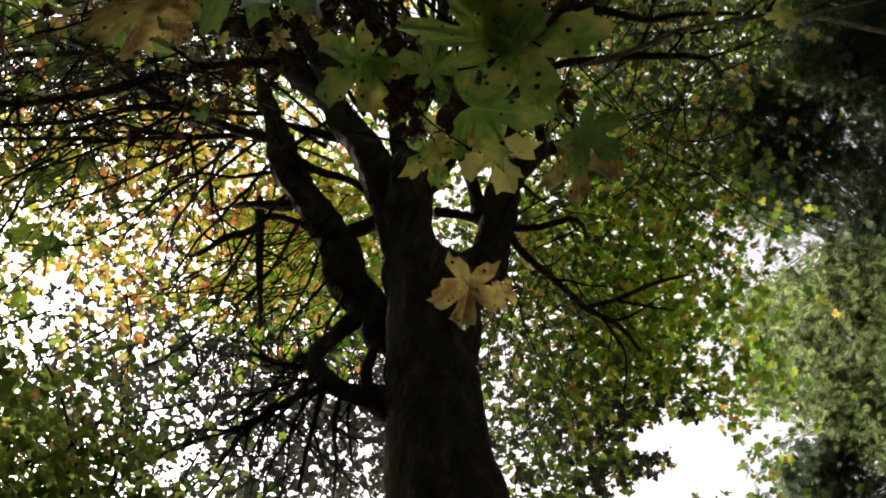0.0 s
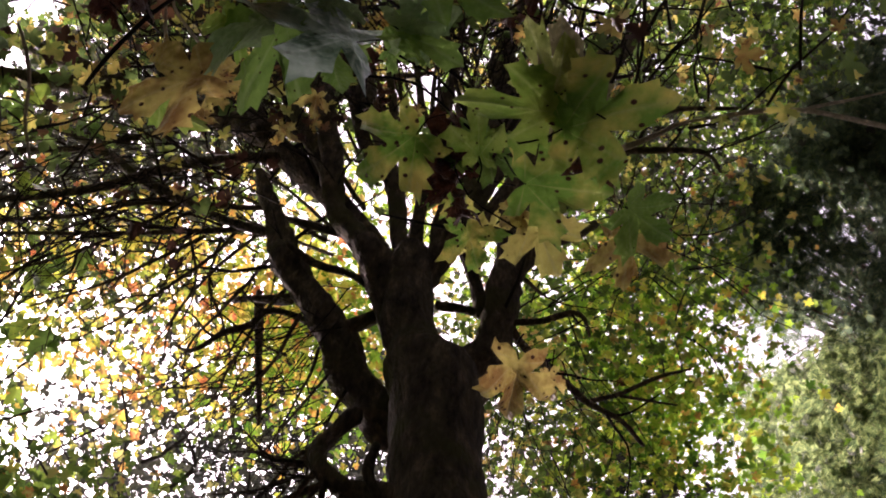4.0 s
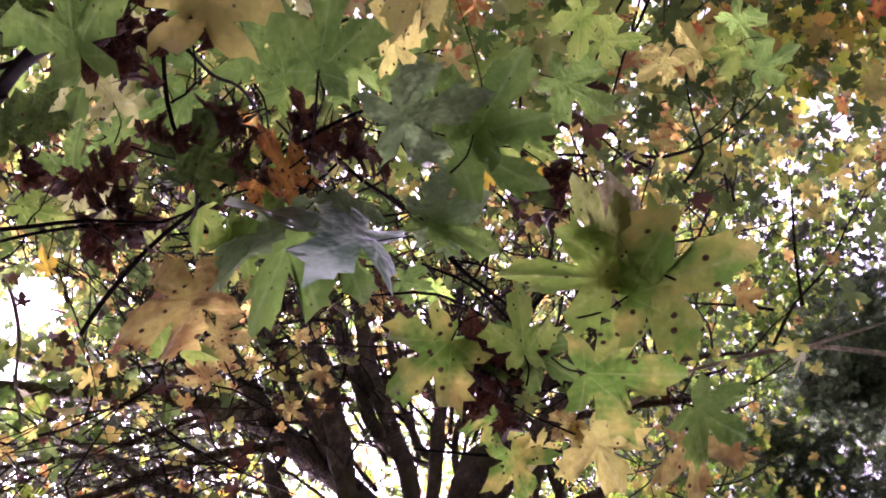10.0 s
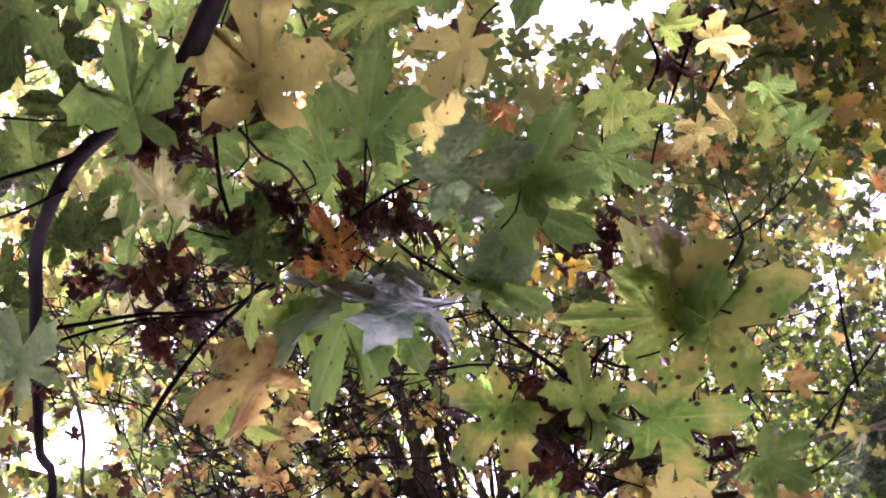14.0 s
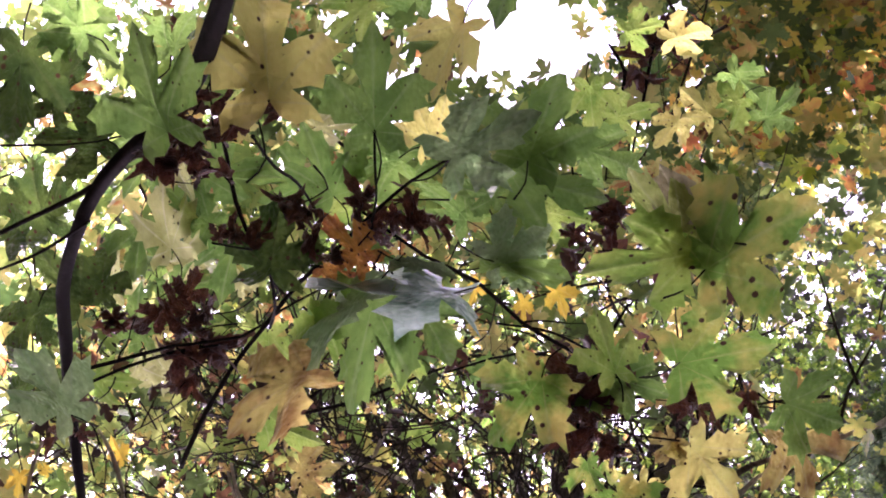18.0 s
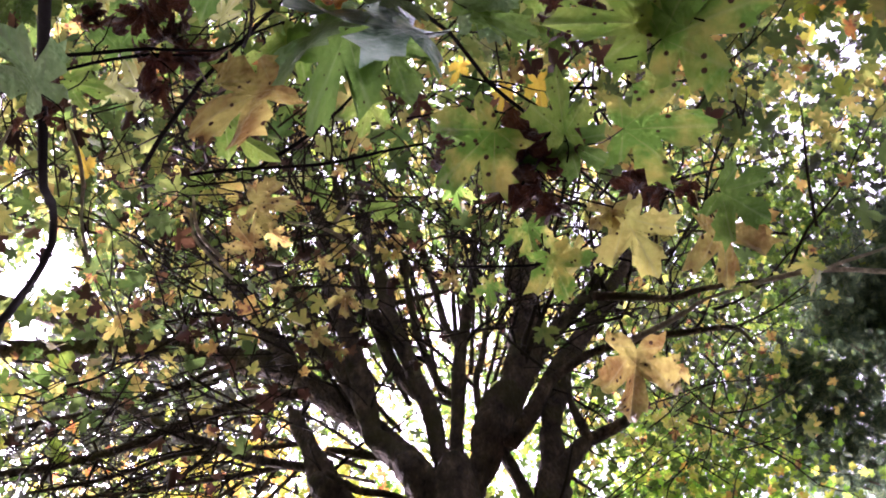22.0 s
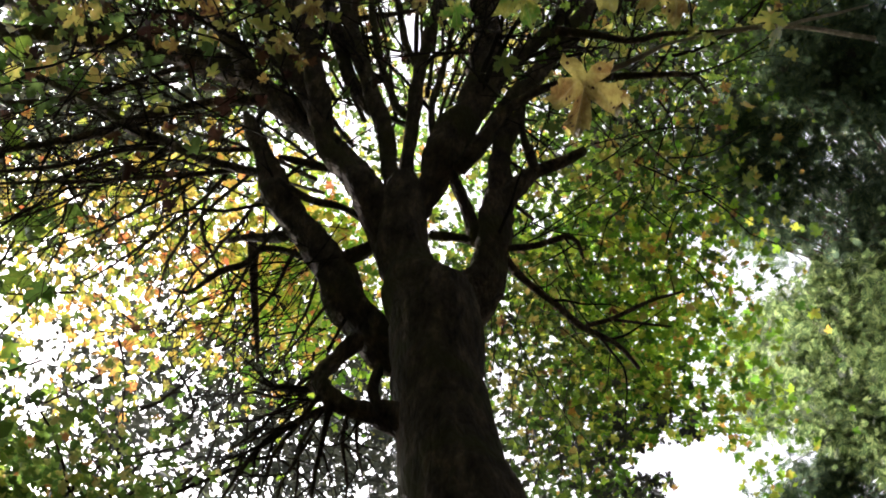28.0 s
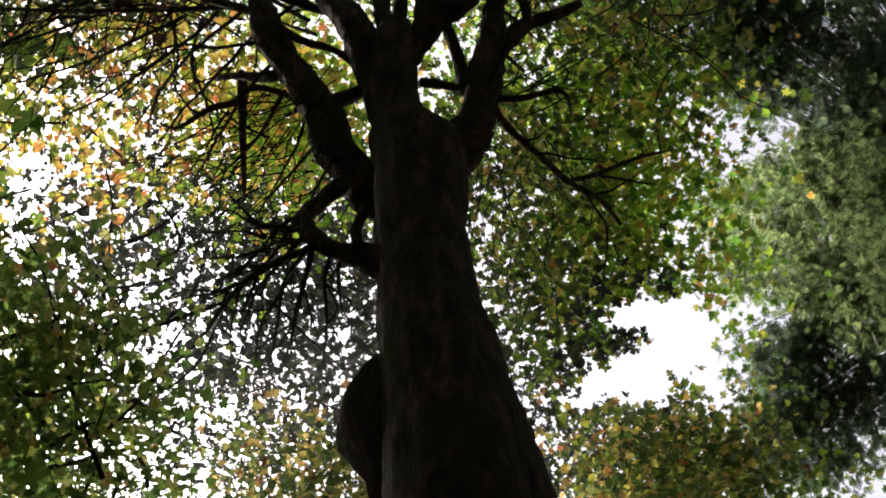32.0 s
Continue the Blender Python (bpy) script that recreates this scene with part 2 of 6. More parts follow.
def half_outline(teeth):
    """One side of a five-lobed maple blade, from the stalk round to the tip, about one unit long."""
    p = [(0.0, 0.0), (0.08, -0.11), (0.22, -0.19), (0.34, -0.16), (0.46, -0.22), (0.44, -0.10), (0.39, -0.02), (0.23, 0.08), (0.40, 0.09), (0.53, 0.08), (0.57, 0.19), (0.70, 0.21),
         (0.68, 0.32), (0.83, 0.44), (0.66, 0.46), (0.61, 0.59), (0.49, 0.53), (0.34, 0.46), (0.16, 0.38), (0.20, 0.52), (0.28, 0.66), (0.25, 0.71), (0.28, 0.86), (0.17, 0.84), (0.10, 0.95), (0.0, 1.12)]
    if not teeth:
        p = [(0.0, 0.0), (0.28, -0.16), (0.40, -0.06), (0.29, 0.08), (0.70, 0.34), (0.52, 0.54), (0.18, 0.38), (0.34, 0.62), (0.22, 0.85), (0.0, 1.05)]
    return np.array(p)


def scatter(name, where, size, rng, mat, droop=0.35, flat=0.5, teeth=False):
    """Folded maple leaves at the given places, one island each."""
    SIDE = half_outline(teeth)
    BLADE = np.vstack([SIDE, SIDE[-2:0:-1] * (-1, 1)])
    MIRROR = [0] + [len(BLADE) - i for i in range(1, len(SIDE) - 1)] + [len(SIDE) - 1]
    n = len(where)
    normal = rng.normal(size=(n, 3)) * (flat, flat, 0.3) + (0, 0, 0.8)
    normal /= np.linalg.norm(normal, axis=1)[:, None]
    yaw = rng.uniform(0, 2 * np.pi, n)
    along = np.stack([np.cos(yaw), np.sin(yaw), -droop * rng.random(n) * 2], 1)
    along -= (along * normal).sum(1)[:, None] * normal
    along /= np.linalg.norm(along, axis=1)[:, None]
    across = np.cross(along, normal)
    s = size * rng.uniform(0.6, 1.25, n)
    fold = rng.uniform(0.0, 0.6, n)
    curl = rng.uniform(-0.25, 0.35, n)
    x, y = BLADE[:, 0], BLADE[:, 1] - 0.3
    lift = fold[:, None] * np.abs(x) - curl[:, None] * y**2
    v = where[:, None] + s[:, None, None] * (x[:, None] * across[:, None] + y[:, None] * along[:, None] + lift[..., None] * normal[:, None])
    k = len(BLADE)
    face = np.r_[np.arange(len(SIDE)), np.array(MIRROR[::-1])]
    loops = (np.arange(n)[:, None] * k + face).ravel()
    return mesh_from(name, v.reshape(-1, 3), np.full(2 * n, len(SIDE)), loops, mat)


def gap(x, y, z, degrees, keep=0.0):
    """An opening in the canopy over the clearing: a cone of free sky, or with keep of thinner leaves."""
    way = np.array([x, y, z])
    GAPS.append((way / np.linalg.norm(way), math.cos(radians(degrees)), keep))


GAPS, CLEARING, THIN = [], np.array([0.0, 0.0, 1.45]), np.random.default_rng(3)


def open_sky(where):
    """Of the given places those that leave the canopy's openings free."""
    d = where - CLEARING
    d /= np.linalg.norm(d, axis=1)[:, None]
    d += 0.005 * np.sin(where[:, [1, 2, 0]] * 4.0) + 0.004 * np.sin(where[:, [2, 0, 1]] * 9.0)  # ragged edges
    d /= np.linalg.norm(d, axis=1)[:, None]
    free = np.ones(len(where), bool)
    for way, least, keep in GAPS:
        inside = d @ way >= least
        free &= ~inside | (THIN.random(len(where)) < keep if keep and len(where) > 40 else keep > 0)
    return where[free]


def clumped(rng, box, clumps, each, spread):
    """Places of leaves in clumps inside a box x0, x1, y0, y1, z0, z1."""
    lo, hi = np.array(box[0::2]), np.array(box[1::2])
    c = lo + rng.random((clumps, 3)) * (hi - lo)
    off = rng.normal(size=(clumps, each, 3)) * np.array([spread, spread, spread * 0.55])
    return open_sky((c[:, None] + off).reshape(-1, 3)), c


# ---- ground ----
def ground():
    n = 60
    xs = np.linspace(-1, 1, n)
    xs = np.sign(xs) * np.abs(xs) ** 2.5 * 400
    X, Y = np.meshgrid(xs, xs)
    far = np.hypot(X, Y)
    Z = 0.12 * np.sin(X * 0.7) * np.cos(Y * 0.6) * np.exp(-far / 60) + 0.0004 * far**1.5 * np.sin(X * 0.02 + 1)
    v = np.stack([X, Y, Z - 0.12], -1).reshape(-1, 3)
    i = (np.arange(n - 1)[:, None] * n + np.arange(n - 1)).ravel()
    f = np.stack([i, i + 1, i + n + 1, i + n], 1)
    ob = new("ground", mesh_from("ground", v, np.full(len(f), 4), f.ravel(), litter_material(), True))
    tagged(ob, "forest floor covered with brown and yellow fallen leaves", "ground", kind="structure")


ground()


# ---- trees ----
class Tree:
    """A tree whose limbs, twigs and leaves are parts of one thing."""

    def __init__(self, name, label, category, base, seed, mat, group=""):
        self.ob = thing(name, label, category, group, base)
        self.base, self.rng, self.mat, self.rows = Vector(base), np.random.default_rng(seed), mat, []
        self.twigs, self.sprays = Tubes(), {}

    def put(self, name, me, label="", kind=""):
        ob = part(name, me, self.ob, label, kind)
        ob.matrix_parent_inverse = Matrix.Translation(-self.base)
        return ob

    def limb(self, *points, name="limb", sides=10, rough=0.05, sprout=0, reach=1.5, splay=0.8, wobble=0.3, label="", mat=None):
        """A tapered limb through rows of x, y, z, radius; sprout: side branches for each metre."""
        span = sum(math.dist(a[:3], b[:3]) for a, b in zip(points, points[1:]))
        rows = spline(points, min(0.09 if rough else 0.15, span / 10))
        if rough:
            k = np.arange(len(rows))
            run = np.r_[0, np.cumsum(np.linalg.norm(np.diff(rows[:, :3], axis=0), axis=1))]
            fade = np.clip(run / 0.5, 0, 1)[:, None] * np.clip((run[-1] - run) / 0.3, 0, 1)[:, None]
            for wave in (0.9, 2.1, 4.3):
                rows[:, :3] += fade * (np.minimum(0.02, rows[:, 3:4]) + 0.25 * rows[:, 3:4]) / wave * np.sin(wave * run[:, None] * 2.2 + self.rng.random(3) * 6.3) * wobble
            rows[:, 3] *= 1 + rough * (np.sin(k * 0.37 + self.rng.random() * 6) + 0.6 * np.sin(k * 0.83))
        ends = []
        for one, two in ((0, 1), (-1, -2)):
            e = rows[one].copy()
            e[:3] += (rows[one, :3] - rows[two, :3]) / (np.linalg.norm(rows[one, :3] - rows[two, :3]) + 1e-9) * e[3] * 0.5
            half = (rows[one] + e) / 2
            half[3], e[3] = rows[one, 3] * 0.75, 0.002
            ends.append((half, e))
        t = Tubes()
        t.add(np.vstack([ends[0][1], ends[0][0], rows, ends[1][0], ends[1][1]]), sides, rough, self.rng)
        self.put(name, t.mesh(name, mat or self.mat), label)
        if sprout:
            self.sprout(rows, sprout, reach, splay=splay)
        return rows

    def sprout(self, rows, rate, reach, depth=2, keep=0.15, splay=0.8):
        """Side branches that leave a limb, bend upwards and fork again."""
        rng = self.rng
        length = np.linalg.norm(np.diff(rows[:, :3], axis=0), axis=1).sum()
        for _ in range(int(length * rate + rng.random())):
            f = keep + (1 - keep) * rng.random()
            i = min(int(f * (len(rows) - 1)), len(rows) - 2)
            p, r = rows[i, :3], rows[i, 3]
            axis = rows[i + 1, :3] - rows[i, :3]
            axis /= np.linalg.norm(axis) + 1e-9
            side = rng.normal(size=3)
            side -= (side @ axis) * axis
            side /= np.linalg.norm(side)
            way = (1.35 - splay) * axis + splay * side + np.array([0, 0, 0.15])
            way /= np.linalg.norm(way)
            L = reach * rng.uniform(0.5, 1.3)
            n = 5
            pts, q, w = [], p.copy(), way.copy()
            r0 = min(r * 0.55, 0.012 * L + 0.006)
            for k in range(n + 1):
                pts.append([*q, r0 * (1 - 0.8 * k / n)])
                w = w + rng.normal(size=3) * 0.2 + np.array([0, 0, 0.05])
                w /= np.linalg.norm(w)
                q = q + w * L / n
            sub = spline(pts, 0.2)
            if len(open_sky(sub[:, :3])) < len(sub):
                continue
            self.twigs.add(sub, 5 if r0 > 0.012 else 4)
            if depth > 1:
                self.sprout(sub, 2.2 / max(L, 0.6), reach * 0.5, depth - 1, 0.25, 0.7)

    def strands(self, box, count, length, radius, up=0.3, spread=0.6, way=(0, 0, 1)):
        """Loose branchlets within a box, for the far parts of a crown."""
        rng = self.rng
        lo, hi = np.array(box[0::2]), np.array(box[1::2])
        for q in open_sky(lo + rng.random((count, 3)) * (hi - lo)):
            w = np.array(way) + rng.normal(size=3) * spread
            w /= np.linalg.norm(w)
            L, pts = length * rng.uniform(0.5, 1.4), []
            for k in range(5):
                pts.append([*q, radius * (1 - 0.18 * k)])
                w = w + rng.normal(size=3) * 0.22
                w /= np.linalg.norm(w)
                q = q + w * L / 4
            rows = spline(pts, L / 8)
            if len(open_sky(rows[:, :3])) < len(rows):
                continue
            self.twigs.add(rows, 4)
            self.sprout(rows, 2.5 / L, L * 0.45, 1, 0.2)

    def crown(self, box, clumps, each, spread, size, tone, flat=0.5, teeth=False):
        where, _ = clumped(self.rng, box, clumps, each, spread)
        self.put("foliage", scatter("foliage", where, size, self.rng, LEAF[tone], 0.35, flat, teeth), kind="stuff")

    def bough(self, root, tip, sprays, length, tone, leafy=2.2):
        """A drooping conifer branch, set with sprays along both sides."""
        rng, a, b = self.rng, np.array(root), np.array(tip)
        span = np.linalg.norm(b - a)
        mid = (a + b) / 2 + np.array([0, 0, 0.12 * span])
        rows = spline([[*a, 0.004 * span + 0.006], [*mid, 0.0025 * span + 0.003], [*b, 0.003]], span / 14)
        if len(open_sky(rows[:, :3])) < len(rows):
            return
        self.twigs.add(rows, 5)
        tufts = 1 - (1 - rng.beta(1.5, 1.0, 14)) * min(1.0, leafy / span)
        f = np.clip(rng.choice(tufts, sprays) + rng.normal(size=sprays) * 0.012, 0, 1)
        i = np.minimum((f * (len(rows) - 1)).astype(int), len(rows) - 1)
        side = np.cross(b - a, (0, 0, 1.0))
        side /= np.linalg.norm(side) + 1e-9
        w = rng.normal(size=(sprays, 1)) * (0.05 + 0.35 * min(1.0, 6 * (1.02 - f[:, None]).max()) * np.minimum(1, 2.5 * (1.05 - f[:, None])))
        hang = -np.abs(rng.normal(size=sprays)) * 0.22
        where = rows[i, :3] + side * w + np.stack([rng.normal(size=sprays) * 0.06, rng.normal(size=sprays) * 0.06, hang], 1)
        self.sprays.setdefault(tone, []).append((open_sky(where), length))

    def boughs(self, box, count, leafy, sprays, length, tone, away):
        """Boughs whose tips lie within a box, reaching from the trunk at away; their last metres are leafy."""
        rng = self.rng
        lo, hi = np.array(box[0::2]), np.array(box[1::2])
        for _ in range(count):
            tip = lo + rng.random(3) * (hi - lo)
            root = np.array([away[0], away[1], tip[2] + rng.uniform(0.2, 1.4)])
            self.bough(root, tip, sprays, length, tone, leafy)

    def finish(self):
        for tone, lots in self.sprays.items():
            spray_mesh(self, np.vstack([w for w, _ in lots]), lots[0][1], tone)
        if self.twigs.n:
            self.put("branchwork", self.twigs.mesh("branchwork", TWIG_BARK if self.mat is BARK else self.mat), kind="stuff")


def needles(tree, box, clumps, each, spread, length, tone, droop=0.7):
    """Flat hanging sprays of needles: a slim stem blade with side blades."""
    where, _ = clumped(tree.rng, box, clumps, each, spread)
    spray_mesh(tree, where, length, tone, droop)


def spray_mesh(tree, where, length, tone, droop=0.7):
    rng, n = tree.rng, len(where)
    yaw = rng.uniform(0, 2 * np.pi, n)
    along = np.stack([np.cos(yaw), np.sin(yaw), -droop * rng.random(n) * 2], 1)
    along /= np.linalg.norm(along, axis=1)[:, None]
    normal = rng.normal(size=(n, 3)) * 0.5 + (0, 0, 1)
    across = np.cross(along, normal)
    across /= np.linalg.norm(across, axis=1)[:, None]
    L = length * rng.uniform(0.5, 1.3, n)
    shape = [(0, 0), (0.05, 0.5), (0, 1.0), (-0.05, 0.5)]
    for k, sg in enumerate((1, -1) * 4):
        y0, r = 0.12 + 0.1 * k, 0.42 - 0.03 * k
        shape += [(0.0, y0 - 0.03), (sg * r * 0.6, y0 + r * 0.4), (sg * r, y0 + r * 0.95), (sg * r * 0.3, y0 + r * 0.68)]
    x, y = np.array(shape).T
    v = where[:, None] + L[:, None, None] * (x[:, None] * across[:, None] + y[:, None] * along[:, None] - (0.18 * y**2)[:, None] * np.array([0, 0, 1.0]))
    loops = (np.arange(n)[:, None] * len(shape) + np.arange(len(shape))).ravel()
    tree.put("needles", mesh_from("needles", v.reshape(-1, 3), np.full(len(shape) // 4 * n, 4), loops, NEEDLE[tone]), kind="stuff")


# ---- near leaves ----
def blade_mesh(name, curl, fold, wave, mat, seed):
    """One maple leaf about a unit long with toothed lobes, raised veins folds and curled tips."""
    rng = np.random.default_rng(seed)
    half = half_outline(True)
    v, faces = [], []
    for sgn in (1, -1):
        o = half * (1 + 0.04 * rng.normal(size=half.shape)) * (sgn, 1)
        o[0], o[-1] = (0, 0), (0, 1.05)
        b, m, heart = len(v), len(o), np.array([0.0, 0.2])
        for k in (0.003, 0.3, 0.55, 0.8, 1.0):
            v.extend((heart * (1 - k) + o * k).tolist())
        for k in range(4):
            for i in range(m - 1):
                faces.append((b + k * m + i, b + k * m + i + 1, b + (k + 1) * m + i + 1, b + (k + 1) * m + i))
    v = np.array(v)
    x, y = v[:, 0], v[:, 1]
    ph = rng.random(3) * 6
    z = fold * np.abs(x) - curl * (y - 0.25) ** 2 - 0.5 * curl * x**2 + wave * np.sin(7 * x + ph[0]) * np.sin(6 * y + ph[1])
    turn, far = np.arctan2(x, y + 0.05), np.hypot(x, y - 0.2)
    z += 0.2 * far**2 * np.sin(2 * turn + ph[2]) + 0.2 * far**2 * np.sin(5 * turn + ph[0]) + 0.012 * np.sin(23 * x + ph[1]) * np.sin(19 * y + ph[2])
    x, y = x * (1 + 0.1 * np.sin(3 * y + ph[0])), y * (1 + 0.12 * np.sin(2.5 * x + ph[1]))
    z += 0.02 * np.sin(np.arctan2(np.abs(x), y + 0.05) * 9) * np.hypot(x, y)
    me = mesh_from(name, np.stack([x, y, z], 1), np.full(len(faces), 4), np.array(faces).ravel(), mat, True)
    return me


def hero_material(name, base, second, vein, spots, through, gloss=0.4, turned=0.5):
    """A near leaf: two blended tints, pale veins that fan from the stalk, brown spots."""
    m, n, l, out = material(name)
    co = n.new("ShaderNodeTexCoord")
    info = n.new("ShaderNodeObjectInfo")
    sep = n.new("ShaderNodeSeparateXYZ")
    l.new(co.outputs["Object"], sep.inputs["Vector"])
    move = n.new("ShaderNodeVectorMath")
    move.operation = "ADD"
    l.new(co.outputs["Object"], move.inputs[0])
    seed = n.new("ShaderNodeMath")
    seed.operation = "MULTIPLY"
    seed.inputs[1].default_value = 37
    l.new(info.outputs["Random"], seed.inputs[0])
    l.new(seed.outputs["Value"], move.inputs[1])
    no = n.new("ShaderNodeTexNoise")
    no.inputs["Scale"].default_value, no.inputs["Detail"].default_value = 2.2, 6
    l.new(move.outputs["Vector"], no.inputs["Vector"])
    r = ramp(n, [(turned - 0.12, base), (turned + 0.12, second)])
    l.new(no.outputs["Fac"], r.inputs["Fac"])
    ax = n.new("ShaderNodeMath")
    ax.operation = "ABSOLUTE"
    l.new(sep.outputs["X"], ax.inputs[0])
    an = n.new("ShaderNodeMath")
    an.operation = "ARCTAN2"
    l.new(ax.outputs["Value"], an.inputs[0])
    l.new(sep.outputs["Y"], an.inputs[1])
    fr = n.new("ShaderNodeMath")
    fr.operation = "PINGPONG"
    fr.inputs[1].default_value = 0.42
    l.new(an.outputs["Value"], fr.inputs[0])
    vr = ramp(n, [(0.0, (0.5, 0.5, 0.5)), (0.06, (0, 0, 0))])
    l.new(fr.outputs["Value"], vr.inputs["Fac"])
    mv = n.new("ShaderNodeMixRGB")
    l.new(vr.outputs["Color"], mv.inputs["Fac"])
    l.new(r.outputs["Color"], mv.inputs["Color1"])
    mv.inputs["Color2"].default_value = (*vein, 1)
    vo = n.new("ShaderNodeTexVoronoi")
    vo.inputs["Scale"].default_value = 5.5
    l.new(move.outputs["Vector"], vo.inputs["Vector"])
    sr = ramp(n, [(0.0, (1, 1, 1)), (spots, (1, 1, 1)), (spots + 0.06, (0, 0, 0))])
    l.new(vo.outputs["Distance"], sr.inputs["Fac"])
    ms = n.new("ShaderNodeMixRGB")
    l.new(sr.outputs["Color"], ms.inputs["Fac"])
    l.new(mv.outputs["Color"], ms.inputs["Color1"])
    ms.inputs["Color2"].default_value = (0.045, 0.02, 0.012, 1)
    b = n.new("ShaderNodeBsdfPrincipled")
    b.inputs["Roughness"].default_value, b.inputs["Specular IOR Level"].default_value = 0.42 if gloss < 0.9 else 0.28, gloss
    b.inputs["Coat Weight"].default_value = 0.0 if gloss < 0.9 else 0.8
    l.new(ms.outputs["Color"], b.inputs["Base Color"])
    bu = n.new("ShaderNodeBump")
    bu.inputs["Strength"].default_value, bu.inputs["Distance"].default_value = 0.8, 0.02
    cells = n.new("ShaderNodeTexVoronoi")
    cells.inputs["Scale"].default_value = 13
    l.new(move.outputs["Vector"], cells.inputs["Vector"])
    both = n.new("ShaderNodeMath")
    both.operation = "MULTIPLY_ADD"
    both.inputs[1].default_value = 0.35
    l.new(cells.outputs["Distance"], both.inputs[0])
    l.new(no.outputs["Fac"], both.inputs[2])
    l.new(both.outputs["Value"], bu.inputs["Height"])
    l.new(bu.outputs["Normal"], b.inputs["Normal"])
    tr = n.new("ShaderNodeBsdfTranslucent")
    hs = n.new("ShaderNodeHueSaturation")
    hs.inputs["Saturation"].default_value, hs.inputs["Value"].default_value = 1.0, 1.4
    l.new(ms.outputs["Color"], hs.inputs["Color"])
    l.new(hs.outputs["Color"], tr.inputs["Color"])
    mix = n.new("ShaderNodeMixShader")
    mix.inputs["Fac"].default_value = through
    l.new(b.outputs["BSDF"], mix.inputs[1])
    l.new(tr.outputs["BSDF"], mix.inputs[2])
    l.new(mix.outputs["Shader"], out.inputs["Surface"])
    return m


HERO = {
    "green": hero_material("near_green_leaf", (0.1, 0.195, 0.04), (0.165, 0.275, 0.06), (0.22, 0.31, 0.12), 0.05, 0.64),
    "sheen": hero_material("near_grey_green_leaf", (0.15, 0.26, 0.1), (0.22, 0.31, 0.14), (0.2, 0.26, 0.15), 0.03, 0.4, 0.8),
    # deep green with shade added to the colour, chiefly for the leaves at left
    "dim": hero_material("near_shaded_deep_green_leaf", (0.03, 0.06, 0.014), (0.06, 0.1, 0.02), (0.07, 0.09, 0.03), 0.14, 0.4, 0.2),
    "lime": hero_material("near_yellow_green_leaf", (0.16, 0.28, 0.045), (0.26, 0.35, 0.07), (0.32, 0.39, 0.13), 0.1, 0.64),
    "pale": hero_material("near_pale_lime_leaf", (0.26, 0.33, 0.08), (0.33, 0.37, 0.12), (0.36, 0.4, 0.18), 0.06, 0.55),
    "olivepale": hero_material("near_faded_leaf", (0.2, 0.19, 0.09), (0.27, 0.24, 0.13), (0.36, 0.33, 0.22), 0.06, 0.4, 0.3),
    "gold": hero_material("near_golden_leaf", (0.52, 0.5, 0.14), (0.46, 0.4, 0.11), (0.4, 0.38, 0.16), 0.1, 0.6),
    "yellow": hero_material("near_bright_yellow_leaf", (0.62, 0.46, 0.05), (0.55, 0.36, 0.04), (0.6, 0.48, 0.12), 0.04, 0.65),
    "amber": hero_material("near_amber_leaf", (0.34, 0.16, 0.03), (0.15, 0.05, 0.02), (0.3, 0.17, 0.06), 0.16, 0.5, 0.2),
    "tan": hero_material("near_tan_leaf", (0.4, 0.34, 0.1), (0.2, 0.12, 0.04), (0.32, 0.27, 0.13), 0.16, 0.5, 0.3),
    "half": hero_material("near_half_turned_leaf", (0.13, 0.26, 0.04), (0.46, 0.4, 0.1), (0.3, 0.34, 0.12), 0.15, 0.6, turned=0.58),
    # direct sun on a few leaves, given as a cream base colour
    "cream": hero_material("near_sunlit_cream_leaf", (0.53, 0.54, 0.23), (0.39, 0.40, 0.14), (0.66, 0.63, 0.45), 0.08, 0.6),
    "brown": hero_material("near_withered_leaf", (0.05, 0.016, 0.012), (0.11, 0.04, 0.02), (0.1, 0.05, 0.03), 0.1, 0.25),
    # glossy leaf; the pale second tint paints the sky's reflection on it
    "silver": hero_material("near_glossy_sky_sheen_leaf", (0.07, 0.14, 0.09), (0.34, 0.43, 0.39), (0.4, 0.47, 0.43), 0.04, 0.35, 1.0, turned=0.53),
}
LEAF_LABEL = {"green": "green maple leaf", "lime": "yellow-green maple leaf", "gold": "golden yellow maple leaf with dark spots", "tan": "dry tan maple leaf",
              "half": "maple leaf half green and half yellow, spotted", "cream": "pale cream-yellow maple leaf", "brown": "withered curled brown maple leaf", "silver": "glossy green maple leaf catching the sky",
              "sheen": "grey-green maple leaf with a dull sheen", "dim": "deep green maple leaf with brown edges", "pale": "pale lime maple leaf", "olivepale": "folded faded maple leaf", "yellow": "bright yellow maple leaf", "amber": "amber and brown maple leaf"}


